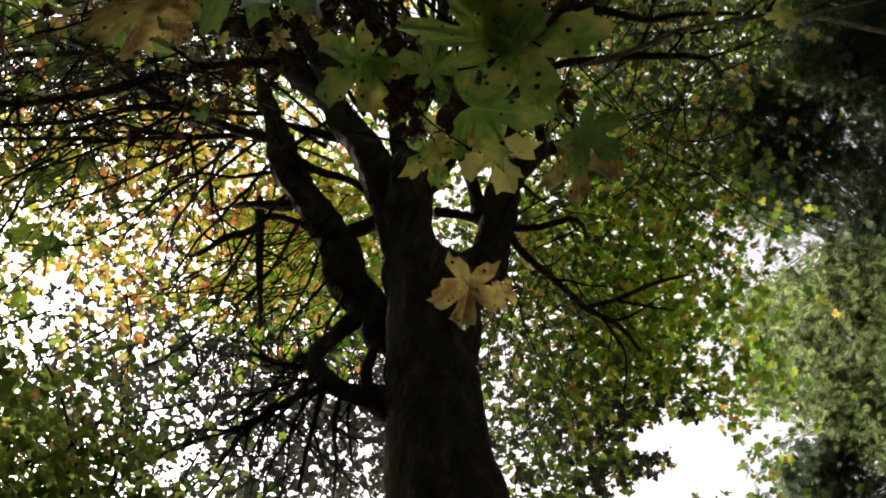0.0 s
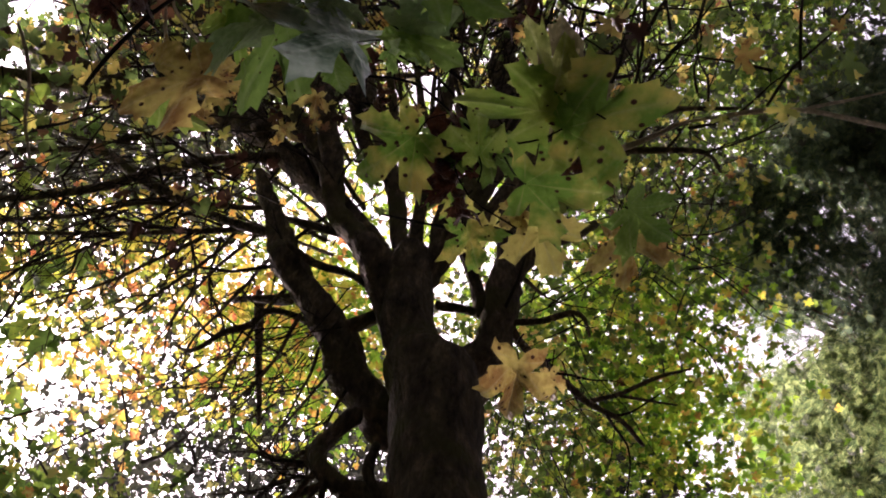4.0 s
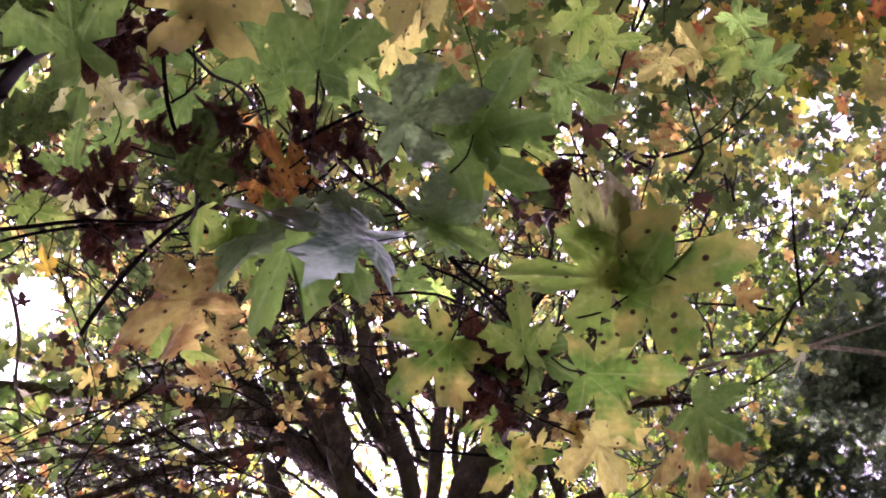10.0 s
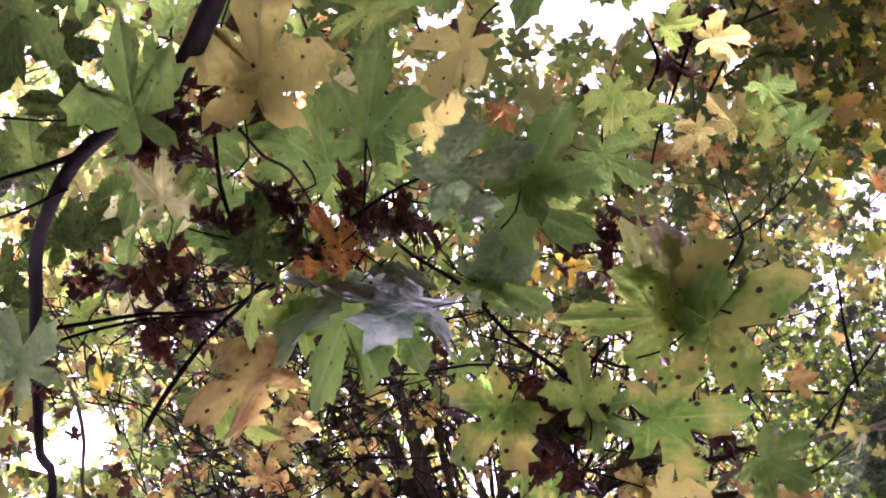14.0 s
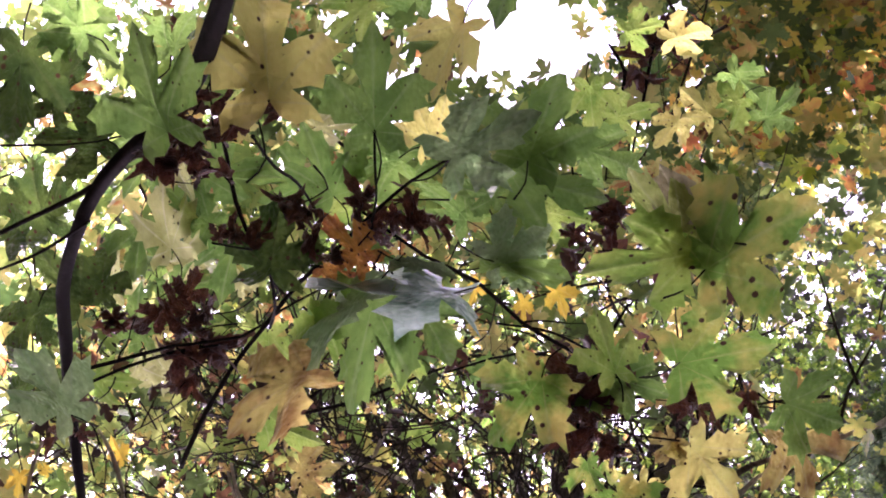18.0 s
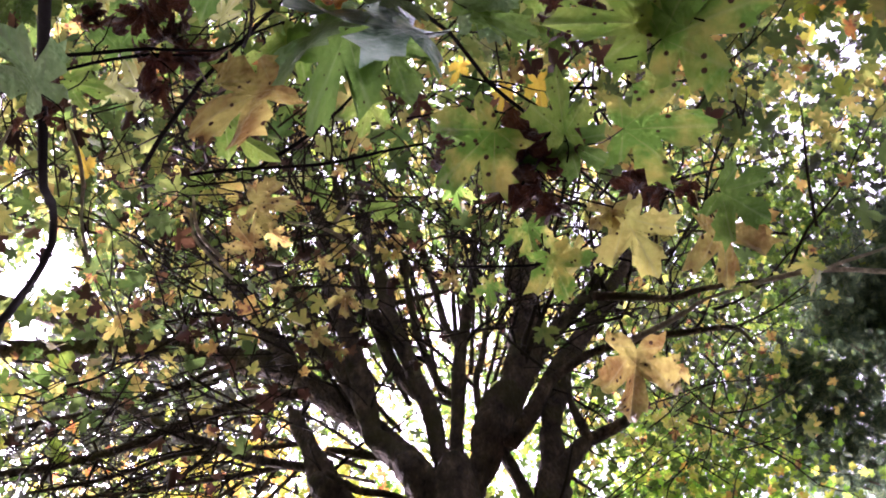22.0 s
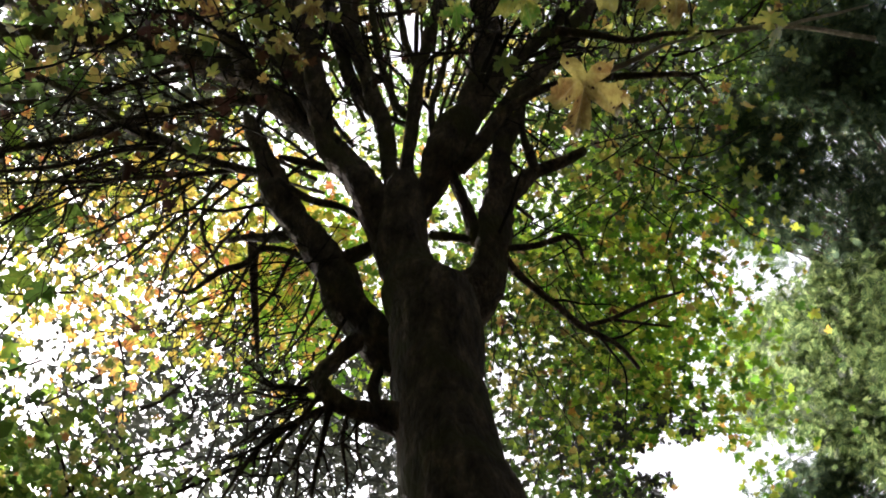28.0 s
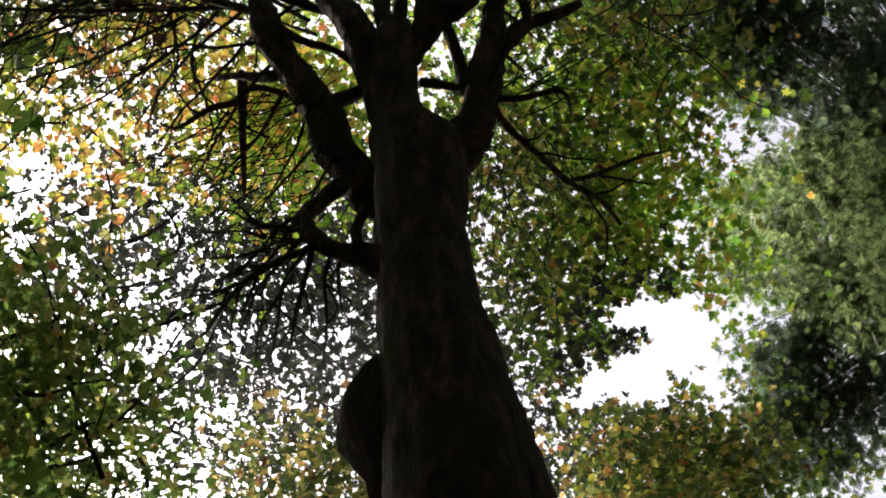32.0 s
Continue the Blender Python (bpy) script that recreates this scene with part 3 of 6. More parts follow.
def near_leaf(tree, base, tip, facing, tone, seed, curl=0.25, fold=0.25, wave=0.03, broad=1.0, stalk=None):
    """One leaf from the place of its stalk's end to its tip; facing: the way that its underside looks."""
    a, b, f = Vector(base), Vector(tip), Vector(facing)
    y = (b - a).normalized()
    z = (f - f.dot(y) * y).normalized()
    x = y.cross(z)
    s = (b - a).length / 1.05
    ob = tree.put("leaf", blade_mesh("leaf", curl, fold, wave, HERO[tone], seed), LEAF_LABEL[tone])
    m = Matrix((x * broad, y, z)).transposed() * s
    ob.matrix_basis = Matrix.Translation(a) @ m.to_4x4()
    if stalk or tone != "brown":
        q = Vector(stalk) if stalk else a - y * s * 0.45 + z * s * 0.12 + Vector((0, 0, 0.05 * s))
        mid = (a + q) / 2 + Vector((0, 0, 0.1 * s))
        tree.twigs.add(spline([[*a, 0.0007], [*(mid + x * s * 0.06), 0.0007], [*q, 0.0009]], 0.02), 5)
    return ob


def withered(tree, place, count, size, seed):
    """A bunch of shrivelled brown leaves hanging from one twig."""
    rng = np.random.default_rng(seed)
    c = np.array(place)
    for k in range(count):
        a = c + rng.normal(size=3) * size * 0.35
        w = rng.normal(size=3) + np.array([0, 0, -0.6])
        near_leaf(tree, a, a + w / np.linalg.norm(w) * size * rng.uniform(0.7, 1.2), rng.normal(size=3), "brown", seed * 10 + k, rng.uniform(0.6, 1.3), rng.uniform(0.5, 1.1), 0.08, 0.7)
    way = rng.normal(size=3) * size
    tree.twigs.add(spline([[*c, 0.0007], [*(c + way), 0.0008], [*(c + 1.8 * way + rng.normal(size=3) * 0.5 * size), 0.001]], 0.02), 5)


gap(0.098, -0.157, 0.983, 2.37)
gap(0.071, -0.151, 0.986, 1.49)
gap(0.120, -0.128, 0.985, 1.00)
gap(0.149, -0.133, 0.980, 0.95)
gap(0.092, -0.194, 0.977, 1.99)
gap(0.127, -0.181, 0.975, 1.99)
gap(0.147, 0.502, 0.852, 0.75)
gap(0.170, 0.500, 0.849, 1.00)
gap(0.198, 0.500, 0.843, 1.05)
gap(0.206, 0.515, 0.832, 0.90)
gap(0.188, 0.524, 0.831, 1.25)
gap(0.162, 0.535, 0.829, 1.00)
gap(0.141, 0.544, 0.827, 0.90)
gap(0.122, 0.555, 0.823, 0.70)
gap(0.113, 0.559, 0.821, 0.40)
gap(0.177, 0.547, 0.818, 0.85)
gap(0.221, 0.542, 0.811, 0.55)
gap(0.216, 0.530, 0.820, 0.70)
gap(0.160, 0.551, 0.819, 0.70)
gap(-0.197, 0.519, 0.832, 0.40)
gap(-0.221, 0.524, 0.822, 0.35)
gap(-0.222, 0.491, 0.842, 0.40)
gap(-0.065, 0.522, 0.850, 0.35)
gap(-0.111, 0.554, 0.825, 0.35)
gap(-0.172, 0.602, 0.780, 0.30)
gap(-0.153, 0.566, 0.810, 0.35)
gap(-0.332, 0.128, 0.935, 1.05)
gap(-0.328, 0.165, 0.930, 0.85)
gap(-0.301, 0.112, 0.947, 0.85)
gap(-0.298, 0.183, 0.937, 0.55)
gap(-0.018, 0.197, 0.980, 0.85)
gap(-0.304, 0.125, 0.944, 1.12)
gap(0.002, 0.269, 0.963, 0.35)
gap(-0.068, 0.162, 0.985, 0.40)
gap(0.214, 0.432, 0.876, 0.35)
gap(0.199, 0.445, 0.873, 0.32)
gap(0.168, 0.454, 0.875, 0.35)
gap(0.275, 0.271, 0.923, 0.40, 0.15)
gap(0.298, 0.256, 0.920, 0.30, 0.15)
gap(0.287, 0.292, 0.912, 0.30, 0.15)
gap(0.239, 0.281, 0.929, 0.35, 0.20)
gap(0.237, 0.460, 0.856, 0.55, 0.40)
gap(0.193, 0.438, 0.878, 0.62, 0.30)
gap(0.190, 0.457, 0.869, 0.40, 0.30)
gap(-0.307, 0.428, 0.850, 1.37, 0.35)
gap(-0.296, 0.397, 0.869, 1.00, 0.40)
gap(0.284, 0.031, 0.958, 1.49, 0.55)
gap(0.257, 0.077, 0.963, 1.49, 0.60)
gap(0.287, 0.028, 0.957, 1.49, 0.50)
gap(0.239, 0.098, 0.966, 1.49, 0.60)
gap(0.220, 0.110, 0.969, 1.25, 0.75)
gap(-0.050, 0.227, 0.973, 2.74, 0.60)
gap(-0.091, 0.245, 0.965, 2.24, 0.60)
gap(-0.003, 0.239, 0.971, 2.24, 0.60)
gap(-0.068, 0.293, 0.954, 1.99, 0.50)
gap(-0.147, 0.319, 0.936, 2.24, 0.50)
gap(-0.127, 0.271, 0.954, 1.74, 0.50)
gap(0.017, 0.324, 0.946, 1.25, 0.50)
gap(-0.211, 0.355, 0.911, 2.74, 0.60)
gap(-0.295, 0.361, 0.885, 2.74, 0.60)
gap(0.079, 0.319, 0.945, 1.49, 0.60)
maple = Tree("maple_tree", "large old maple with dark bark, many limbs and turning leaves", "tree", (0.35, 3.75, -0.1), 11, BARK)
maple.limb((0.42, 3.85, -0.20, 0.750), (0.42, 3.83, 0.50, 0.620), (0.41, 3.82, 1.40, 0.560), (0.40, 3.81, 2.50, 0.520), (0.37, 3.80, 3.50, 0.490), (0.33, 3.79, 4.40, 0.460), (0.28, 3.79, 5.10, 0.435), (0.23, 3.78, 5.70, 0.415), (0.19, 3.78, 6.18, 0.397), (0.14, 3.78, 6.55, 0.376), (0.10, 3.78, 6.85, 0.355), (0.09, 3.78, 7.07, 0.337), (0.07, 3.78, 7.35, 0.322), (0.04, 3.78, 7.66, 0.309), (-0.01, 3.78, 8.35, 0.302), (-0.05, 3.78, 8.74, 0.289), (-0.06, 3.78, 9.16, 0.306), (-0.08, 3.78, 9.62, 0.341), (-0.11, 3.76, 9.98, 0.332), (-0.21, 3.72, 10.18, 0.267), (-0.24, 3.67, 10.45, 0.205), (-0.31, 3.62, 10.73, 0.210), (-0.32, 3.55, 11.31, 0.221), (-0.33, 3.48, 11.60, 0.198), (-0.32, 3.40, 11.89, 0.140), name='trunk', sides=48, rough=0.022, wobble=0.12)
maple.limb((-0.09, 3.92, 6.33, 0.168), (-0.15, 3.92, 6.56, 0.176), (-0.21, 3.92, 6.79, 0.207), (-0.26, 3.92, 6.98, 0.194), (-0.21, 3.92, 7.21, 0.156), (-0.14, 3.92, 7.45, 0.122), (-0.06, 3.92, 7.70, 0.082), name='burl', sides=20, rough=0.07, wobble=0.3)
maple.limb((-0.29, 4.06, 9.83, 0.188), (-0.51, 3.99, 10.07, 0.179), (-0.75, 3.92, 10.51, 0.148), (-0.84, 3.86, 10.93, 0.155), (-1.00, 3.79, 11.33, 0.158), (-1.21, 3.73, 11.70, 0.151), (-1.38, 3.65, 12.09, 0.142), (-1.55, 3.60, 12.58, 0.121), (-1.66, 3.53, 13.07, 0.102), (-1.78, 3.46, 13.52, 0.078), (-1.88, 3.40, 13.87, 0.063), (-1.98, 3.36, 14.22, 0.026), sides=18, rough=0.1, wobble=0.5, sprout=1.0, reach=1.3)
maple.limb((-0.15, 4.07, 10.05, 0.271), (0.11, 3.97, 10.53, 0.243), (0.31, 3.85, 10.99, 0.176), (0.42, 3.69, 11.57, 0.137), (0.49, 3.58, 12.13, 0.119), (0.54, 3.51, 12.54, 0.102), (0.61, 3.41, 13.00, 0.085), (0.71, 3.33, 13.39, 0.065), (0.87, 3.17, 14.08, 0.046), (1.09, 3.00, 14.83, 0.030), sides=16, rough=0.09, wobble=0.5, sprout=0.8, reach=1.0)
maple.limb((-0.92, 3.75, 10.85, 0.068), (-0.75, 3.75, 11.04, 0.060), (-0.59, 3.75, 11.24, 0.058), (-0.48, 3.75, 11.60, 0.048), sides=12, rough=0.08)
maple.limb((-0.30, 3.56, 11.48, 0.140), (-0.11, 3.47, 12.02, 0.151), (0.08, 3.34, 12.61, 0.158), (0.29, 3.20, 13.23, 0.155), (0.43, 3.01, 14.00, 0.147), (0.51, 2.79, 14.90, 0.141), (0.58, 2.57, 15.71, 0.140), (0.56, 2.56, 16.08, 0.132), (0.78, 2.19, 17.31, 0.118), (1.02, 1.77, 18.52, 0.101), (1.35, 1.13, 19.81, 0.072), (1.77, 0.14, 21.44, 0.044), sides=14, rough=0.1, wobble=0.6, sprout=1.7, reach=2.0, splay=0.5)
maple.limb((0.10, 3.49, 12.56, 0.087), (0.39, 3.39, 12.99, 0.095), (0.73, 3.21, 13.78, 0.098), (1.18, 2.95, 14.81, 0.090), (1.51, 2.77, 15.48, 0.082), (1.93, 2.54, 16.32, 0.067), (2.46, 2.16, 17.53, 0.043), sprout=1.7, reach=2.0, splay=0.5)
maple.limb((0.43, 3.12, 13.76, 0.083), (0.62, 3.03, 14.15, 0.086), (0.86, 2.93, 14.59, 0.080), (1.13, 2.82, 15.06, 0.073), (1.48, 2.62, 15.80, 0.064), (1.96, 2.27, 16.97, 0.041), sprout=1.7, reach=2.0, splay=0.5)
maple.limb((0.16, 3.33, 12.04, 0.063), (0.36, 3.20, 12.38, 0.065), (0.63, 3.04, 12.89, 0.052), (1.03, 2.91, 13.22, 0.040), (1.34, 2.86, 13.21, 0.035), (1.66, 2.82, 13.18, 0.035), (2.07, 2.79, 13.10, 0.029), (2.30, 2.77, 12.91, 0.026), (2.35, 2.81, 12.43, 0.015), sprout=1.2, reach=0.8)
maple.limb((0.28, 3.74, 11.33, 0.060), (0.21, 3.61, 11.77, 0.060), (0.14, 3.53, 12.14, 0.054), (0.08, 3.46, 12.47, 0.046))
maple.limb((-0.10, 3.72, 11.45, 0.040), (0.12, 3.74, 11.43, 0.040), (0.29, 3.76, 11.36, 0.046))
maple.limb((0.38, 3.70, 11.38, 0.084), (0.62, 3.56, 11.97, 0.085), (0.84, 3.48, 12.36, 0.080), (1.09, 3.44, 12.54, 0.069), (1.31, 3.40, 12.71, 0.047), sides=12, rough=0.08)
maple.limb((0.84, 3.45, 12.26, 0.050), (0.81, 3.38, 12.56, 0.046), (0.78, 3.28, 12.98, 0.032), (0.79, 3.17, 13.42, 0.016))
maple.limb((0.48, 3.79, 11.27, 0.030), (0.76, 3.79, 11.30, 0.030), (1.00, 3.76, 11.39, 0.030), (1.11, 3.78, 11.33, 0.019), (1.14, 3.84, 11.12, 0.009), sprout=2, reach=0.5)
maple.limb((0.51, 4.04, 11.94, 0.049), (0.60, 4.23, 11.94, 0.037), (0.79, 4.43, 11.95, 0.035), (1.03, 4.63, 11.96, 0.033), (1.25, 4.83, 11.99, 0.033), (1.57, 5.02, 11.99, 0.023), (1.78, 5.30, 12.06, 0.016), sprout=2.5, reach=0.8)
maple.limb((1.29, 4.86, 12.07, 0.023), (1.56, 4.86, 12.22, 0.021), (1.91, 4.82, 12.46, 0.019), (2.27, 4.79, 12.65, 0.011), sprout=2, reach=0.6)
maple.limb((1.56, 4.87, 12.20, 0.016), (1.85, 4.88, 12.12, 0.013), (2.06, 4.89, 12.07, 0.008), sides=6)
maple.limb((0.63, 3.63, 11.89, 0.022), (0.77, 3.68, 11.66, 0.017), sides=6)
maple.limb((-0.36, 3.74, 10.76, 0.176), (-0.49, 3.64, 11.08, 0.154), (-0.61, 3.51, 11.49, 0.135), (-0.74, 3.40, 11.98, 0.122), (-0.97, 3.25, 12.55, 0.112), (-1.10, 3.12, 13.05, 0.106), (-1.19, 2.97, 13.60, 0.105), (-1.32, 2.79, 14.31, 0.101), (-1.46, 2.54, 15.20, 0.098), (-1.62, 2.25, 16.16, 0.095), (-1.80, 1.86, 17.35, 0.088), (-2.00, 1.27, 18.77, 0.069), (-2.20, 0.50, 20.17, 0.041), sides=14, rough=0.1, wobble=0.6, sprout=1.7, reach=2.0, splay=0.5)
maple.limb((-0.38, 3.58, 11.70, 0.086), (-0.64, 3.54, 12.36, 0.091), (-0.92, 3.48, 13.01, 0.106), (-1.27, 3.38, 13.65, 0.120), (-1.62, 3.30, 14.28, 0.126), (-1.98, 3.18, 14.90, 0.141), (-2.34, 3.11, 15.34, 0.152), (-2.70, 3.09, 15.64, 0.145), (-3.26, 3.03, 15.94, 0.126), (-3.95, 2.96, 16.14, 0.122), (-4.64, 2.90, 16.28, 0.117), (-5.33, 2.84, 16.36, 0.120), (-6.33, 2.68, 16.43, 0.115), (-7.69, 2.38, 16.57, 0.075), sides=14, rough=0.07, sprout=1.2, reach=1.4, splay=0.6)
maple.limb((-1.08, 3.26, 13.17, 0.091), (-1.38, 3.02, 13.99, 0.094), (-1.67, 2.81, 14.72, 0.087), (-1.99, 2.53, 15.60, 0.083), (-2.33, 2.20, 16.54, 0.074), (-2.72, 1.78, 17.74, 0.054), (-3.13, 1.15, 19.10, 0.031), sprout=1.7, reach=2.0, splay=0.5)
maple.limb((-1.96, 3.08, 14.61, 0.102), (-2.33, 2.79, 15.52, 0.105), (-2.69, 2.48, 16.41, 0.098), (-3.07, 2.15, 17.26, 0.085), (-3.60, 1.69, 18.43, 0.065), (-4.12, 1.05, 19.64, 0.037), sprout=1.7, reach=2.0, splay=0.5)
maple.limb((-3.13, 3.05, 15.93, 0.086), (-3.86, 2.90, 16.35, 0.092), (-4.54, 2.76, 16.72, 0.092), (-5.10, 2.64, 17.04, 0.080), (-5.63, 2.51, 17.43, 0.075), (-6.63, 2.20, 17.96, 0.063), sprout=1.4, reach=1.3, splay=0.6)
maple.limb((-0.37, 3.47, 11.78, 0.086), (-0.47, 3.33, 12.42, 0.088), (-0.53, 3.19, 12.97, 0.089), (-0.63, 3.08, 13.41, 0.089), (-0.73, 2.92, 13.95, 0.084), (-0.86, 2.73, 14.72, 0.083), (-0.98, 2.50, 15.51, 0.081), (-1.08, 2.22, 16.41, 0.076), (-1.22, 1.83, 17.63, 0.061), (-1.38, 1.19, 19.09, 0.035), sides=12, sprout=1.7, reach=2.0, splay=0.5)
maple.limb((-0.63, 3.17, 13.51, 0.082), (-0.85, 3.03, 13.97, 0.079), (-0.98, 2.87, 14.57, 0.083), (-1.13, 2.65, 15.34, 0.081), (-1.27, 2.40, 16.16, 0.075), (-1.41, 2.12, 17.00, 0.065), (-1.58, 1.69, 18.25, 0.052), (-1.79, 1.04, 19.56, 0.032), sprout=1.7, reach=2.0, splay=0.5)
maple.limb((-0.31, 3.50, 12.04, 0.073), (-0.29, 3.35, 12.71, 0.072), (-0.27, 3.22, 13.23, 0.075), (-0.22, 3.08, 13.78, 0.072), (-0.17, 2.94, 14.37, 0.064), (-0.06, 2.74, 15.15, 0.061), (0.03, 2.48, 16.10, 0.052), (0.12, 2.12, 17.27, 0.042), (0.26, 1.51, 18.89, 0.027), sprout=1.7, reach=2.0, splay=0.5)
maple.limb((-0.24, 3.23, 13.30, 0.046), (-0.42, 3.16, 13.54, 0.044), (-0.51, 3.05, 13.93, 0.045), (-0.60, 2.89, 14.54, 0.047), (-0.68, 2.67, 15.32, 0.046), (-0.75, 2.43, 16.14, 0.042), (-0.85, 2.06, 17.30, 0.028), sprout=1.7, reach=2.0, splay=0.5)
maple.limb((-0.17, 3.02, 14.21, 0.040), (-0.33, 2.85, 14.86, 0.042), (-0.39, 2.66, 15.50, 0.038), (-0.49, 2.41, 16.34, 0.033), (-0.60, 2.03, 17.52, 0.021), sprout=1.7, reach=2.0, splay=0.5)
maple.limb((0.02, 3.48, 12.56, 0.051), (-0.07, 3.34, 13.10, 0.042), (-0.08, 3.20, 13.65, 0.036), (0.04, 3.01, 14.38, 0.032), (0.17, 2.79, 15.29, 0.025), (0.29, 2.47, 16.38, 0.017), sprout=1.7, reach=2.0, splay=0.5)
maple.limb((-1.49, 2.75, 15.35, 0.034), (-1.01, 2.71, 15.65, 0.038), (-0.63, 2.69, 15.85, 0.032), (-0.17, 2.67, 16.02, 0.023), sides=8)
maple.limb((-0.08, 2.92, 14.66, 0.018), (0.16, 2.90, 14.77, 0.018), (0.36, 2.89, 14.87, 0.015), sides=6)
maple.limb((-1.41, 3.41, 12.08, 0.022), (-1.15, 3.49, 11.82, 0.039), (-0.95, 3.52, 11.77, 0.038), (-0.80, 3.55, 11.68, 0.031), (-0.62, 3.62, 11.52, 0.038))
maple.limb((-1.46, 3.36, 12.63, 0.023), (-1.14, 3.42, 12.52, 0.041), (-0.88, 3.48, 12.40, 0.035), (-0.58, 3.59, 12.01, 0.039))
maple.limb((-1.13, 4.01, 11.68, 0.034), (-1.40, 4.02, 11.95, 0.032), (-1.62, 4.07, 12.11, 0.035), (-1.75, 4.19, 12.11, 0.036), (-2.00, 4.28, 12.16, 0.031), (-2.17, 4.40, 12.17, 0.026), (-2.34, 4.50, 12.23, 0.018), (-2.52, 4.54, 12.43, 0.011), sprout=2, reach=0.6)
maple.limb((-1.88, 4.35, 13.36, 0.034), (-1.85, 4.43, 13.17, 0.050), (-1.81, 4.57, 12.85, 0.049), (-1.75, 4.77, 12.39, 0.040), (-1.70, 4.91, 12.06, 0.031), (-1.71, 5.10, 11.97, 0.018), sides=8, rough=0.07)
maple.limb((-1.37, 3.88, 11.99, 0.050), (-1.55, 3.99, 12.20, 0.046), (-1.81, 4.07, 12.43, 0.031), (-2.02, 4.17, 12.65, 0.021), sides=8, rough=0.08)
maple.limb((-1.78, 3.22, 14.22, 0.058), (-2.26, 3.26, 14.31, 0.053), (-2.68, 3.33, 14.32, 0.050), (-3.09, 3.40, 14.26, 0.051), (-3.49, 3.50, 14.17, 0.045), (-4.08, 3.57, 13.98, 0.039), (-4.64, 3.60, 13.92, 0.036), (-5.31, 3.59, 13.86, 0.024), sprout=1.6, reach=1.1, splay=0.6)
maple.limb((-1.62, 3.60, 12.88, 0.042), (-2.02, 3.61, 13.18, 0.049), (-2.40, 3.60, 13.53, 0.051), (-2.81, 3.55, 13.95, 0.055), (-3.24, 3.49, 14.36, 0.054), (-3.70, 3.39, 14.89, 0.047), (-4.25, 3.28, 15.37, 0.039), (-4.92, 3.14, 15.77, 0.027), sprout=1.6, reach=1.1, splay=0.6)
maple.limb((-1.78, 3.59, 13.68, 0.028), (-2.35, 3.63, 13.84, 0.032), (-2.78, 3.68, 14.01, 0.029), (-3.28, 3.72, 14.19, 0.027), (-3.85, 3.81, 14.07, 0.024), (-4.67, 3.83, 13.90, 0.018), sprout=2.2, reach=1.0, splay=0.6)
maple.limb((-1.89, 3.68, 13.32, 0.028), (-2.55, 3.73, 13.36, 0.028), (-3.13, 3.78, 13.44, 0.023), (-3.94, 3.79, 13.38, 0.017), (-4.71, 3.78, 13.35, 0.012), sprout=2.2, reach=1.0, splay=0.6)
maple.limb((-2.82, 3.26, 16.24, 0.044), (-3.32, 3.37, 16.01, 0.040), (-3.75, 3.46, 15.84, 0.040), (-4.24, 3.52, 15.68, 0.037), (-4.80, 3.53, 15.61, 0.034), (-5.28, 3.57, 15.49, 0.027), sprout=1.6, reach=1.0, splay=0.6)
maple.limb((-2.18, 3.93, 14.10, 0.024), (-2.40, 4.14, 13.86, 0.023), (-2.78, 4.38, 13.60, 0.020), (-3.26, 4.63, 13.31, 0.014), (-3.70, 4.82, 13.19, 0.009), sprout=2.5, reach=0.9, splay=0.6)
maple.limb((-2.53, 4.01, 14.04, 0.021), (-2.97, 4.18, 13.81, 0.021), (-3.51, 4.38, 13.57, 0.015), (-4.15, 4.53, 13.35, 0.009), sprout=2.5, reach=0.9, splay=0.6)
maple.limb((-2.93, 3.88, 14.67, 0.022), (-3.46, 4.08, 14.25, 0.018), (-4.05, 4.24, 13.94, 0.015), (-4.70, 4.37, 13.74, 0.009), sprout=2.5, reach=0.9, splay=0.6)
maple.limb((-2.40, 4.09, 14.26, 0.018), (-2.40, 4.33, 13.55, 0.017), (-2.22, 4.53, 13.12, 0.014), (-2.08, 4.73, 12.74, 0.011), sprout=2.5, reach=0.7, splay=0.6)
maple.limb((-2.81, 4.11, 14.58, 0.018), (-2.60, 4.41, 13.81, 0.015), (-2.74, 4.64, 13.19, 0.011), (-2.73, 4.85, 12.72, 0.008), sprout=2.5, reach=0.7, splay=0.6)
maple.limb((-1.24, 3.85, 11.52, 0.019), (-1.35, 3.97, 11.00, 0.016), (-1.53, 4.09, 10.58, 0.011), (-1.73, 4.21, 10.41, 0.007), sprout=5, reach=0.7, splay=0.6, wobble=1.0)
maple.limb((-1.43, 3.85, 12.16, 0.018), (-1.62, 3.97, 11.63, 0.015), (-1.76, 4.09, 10.92, 0.012), (-1.86, 4.21, 10.41, 0.007), sprout=5, reach=0.7, splay=0.6, wobble=1.0)
maple.limb((-1.01, 3.85, 10.83, 0.014), (-1.06, 3.97, 10.43, 0.011), (-1.19, 4.09, 9.96, 0.006), sprout=5, reach=0.7, splay=0.6, wobble=1.0)
maple.limb((-1.69, 3.85, 12.95, 0.019), (-1.92, 3.97, 12.33, 0.016), (-2.14, 4.09, 11.52, 0.012), (-2.27, 4.21, 11.18, 0.007), sprout=5, reach=0.7, splay=0.6, wobble=1.0)
maple.limb((-0.73, 3.85, 10.05, 0.013), (-0.84, 3.97, 9.81, 0.010), (-0.88, 4.09, 9.59, 0.006), sprout=5, reach=0.7, splay=0.6, wobble=1.0)
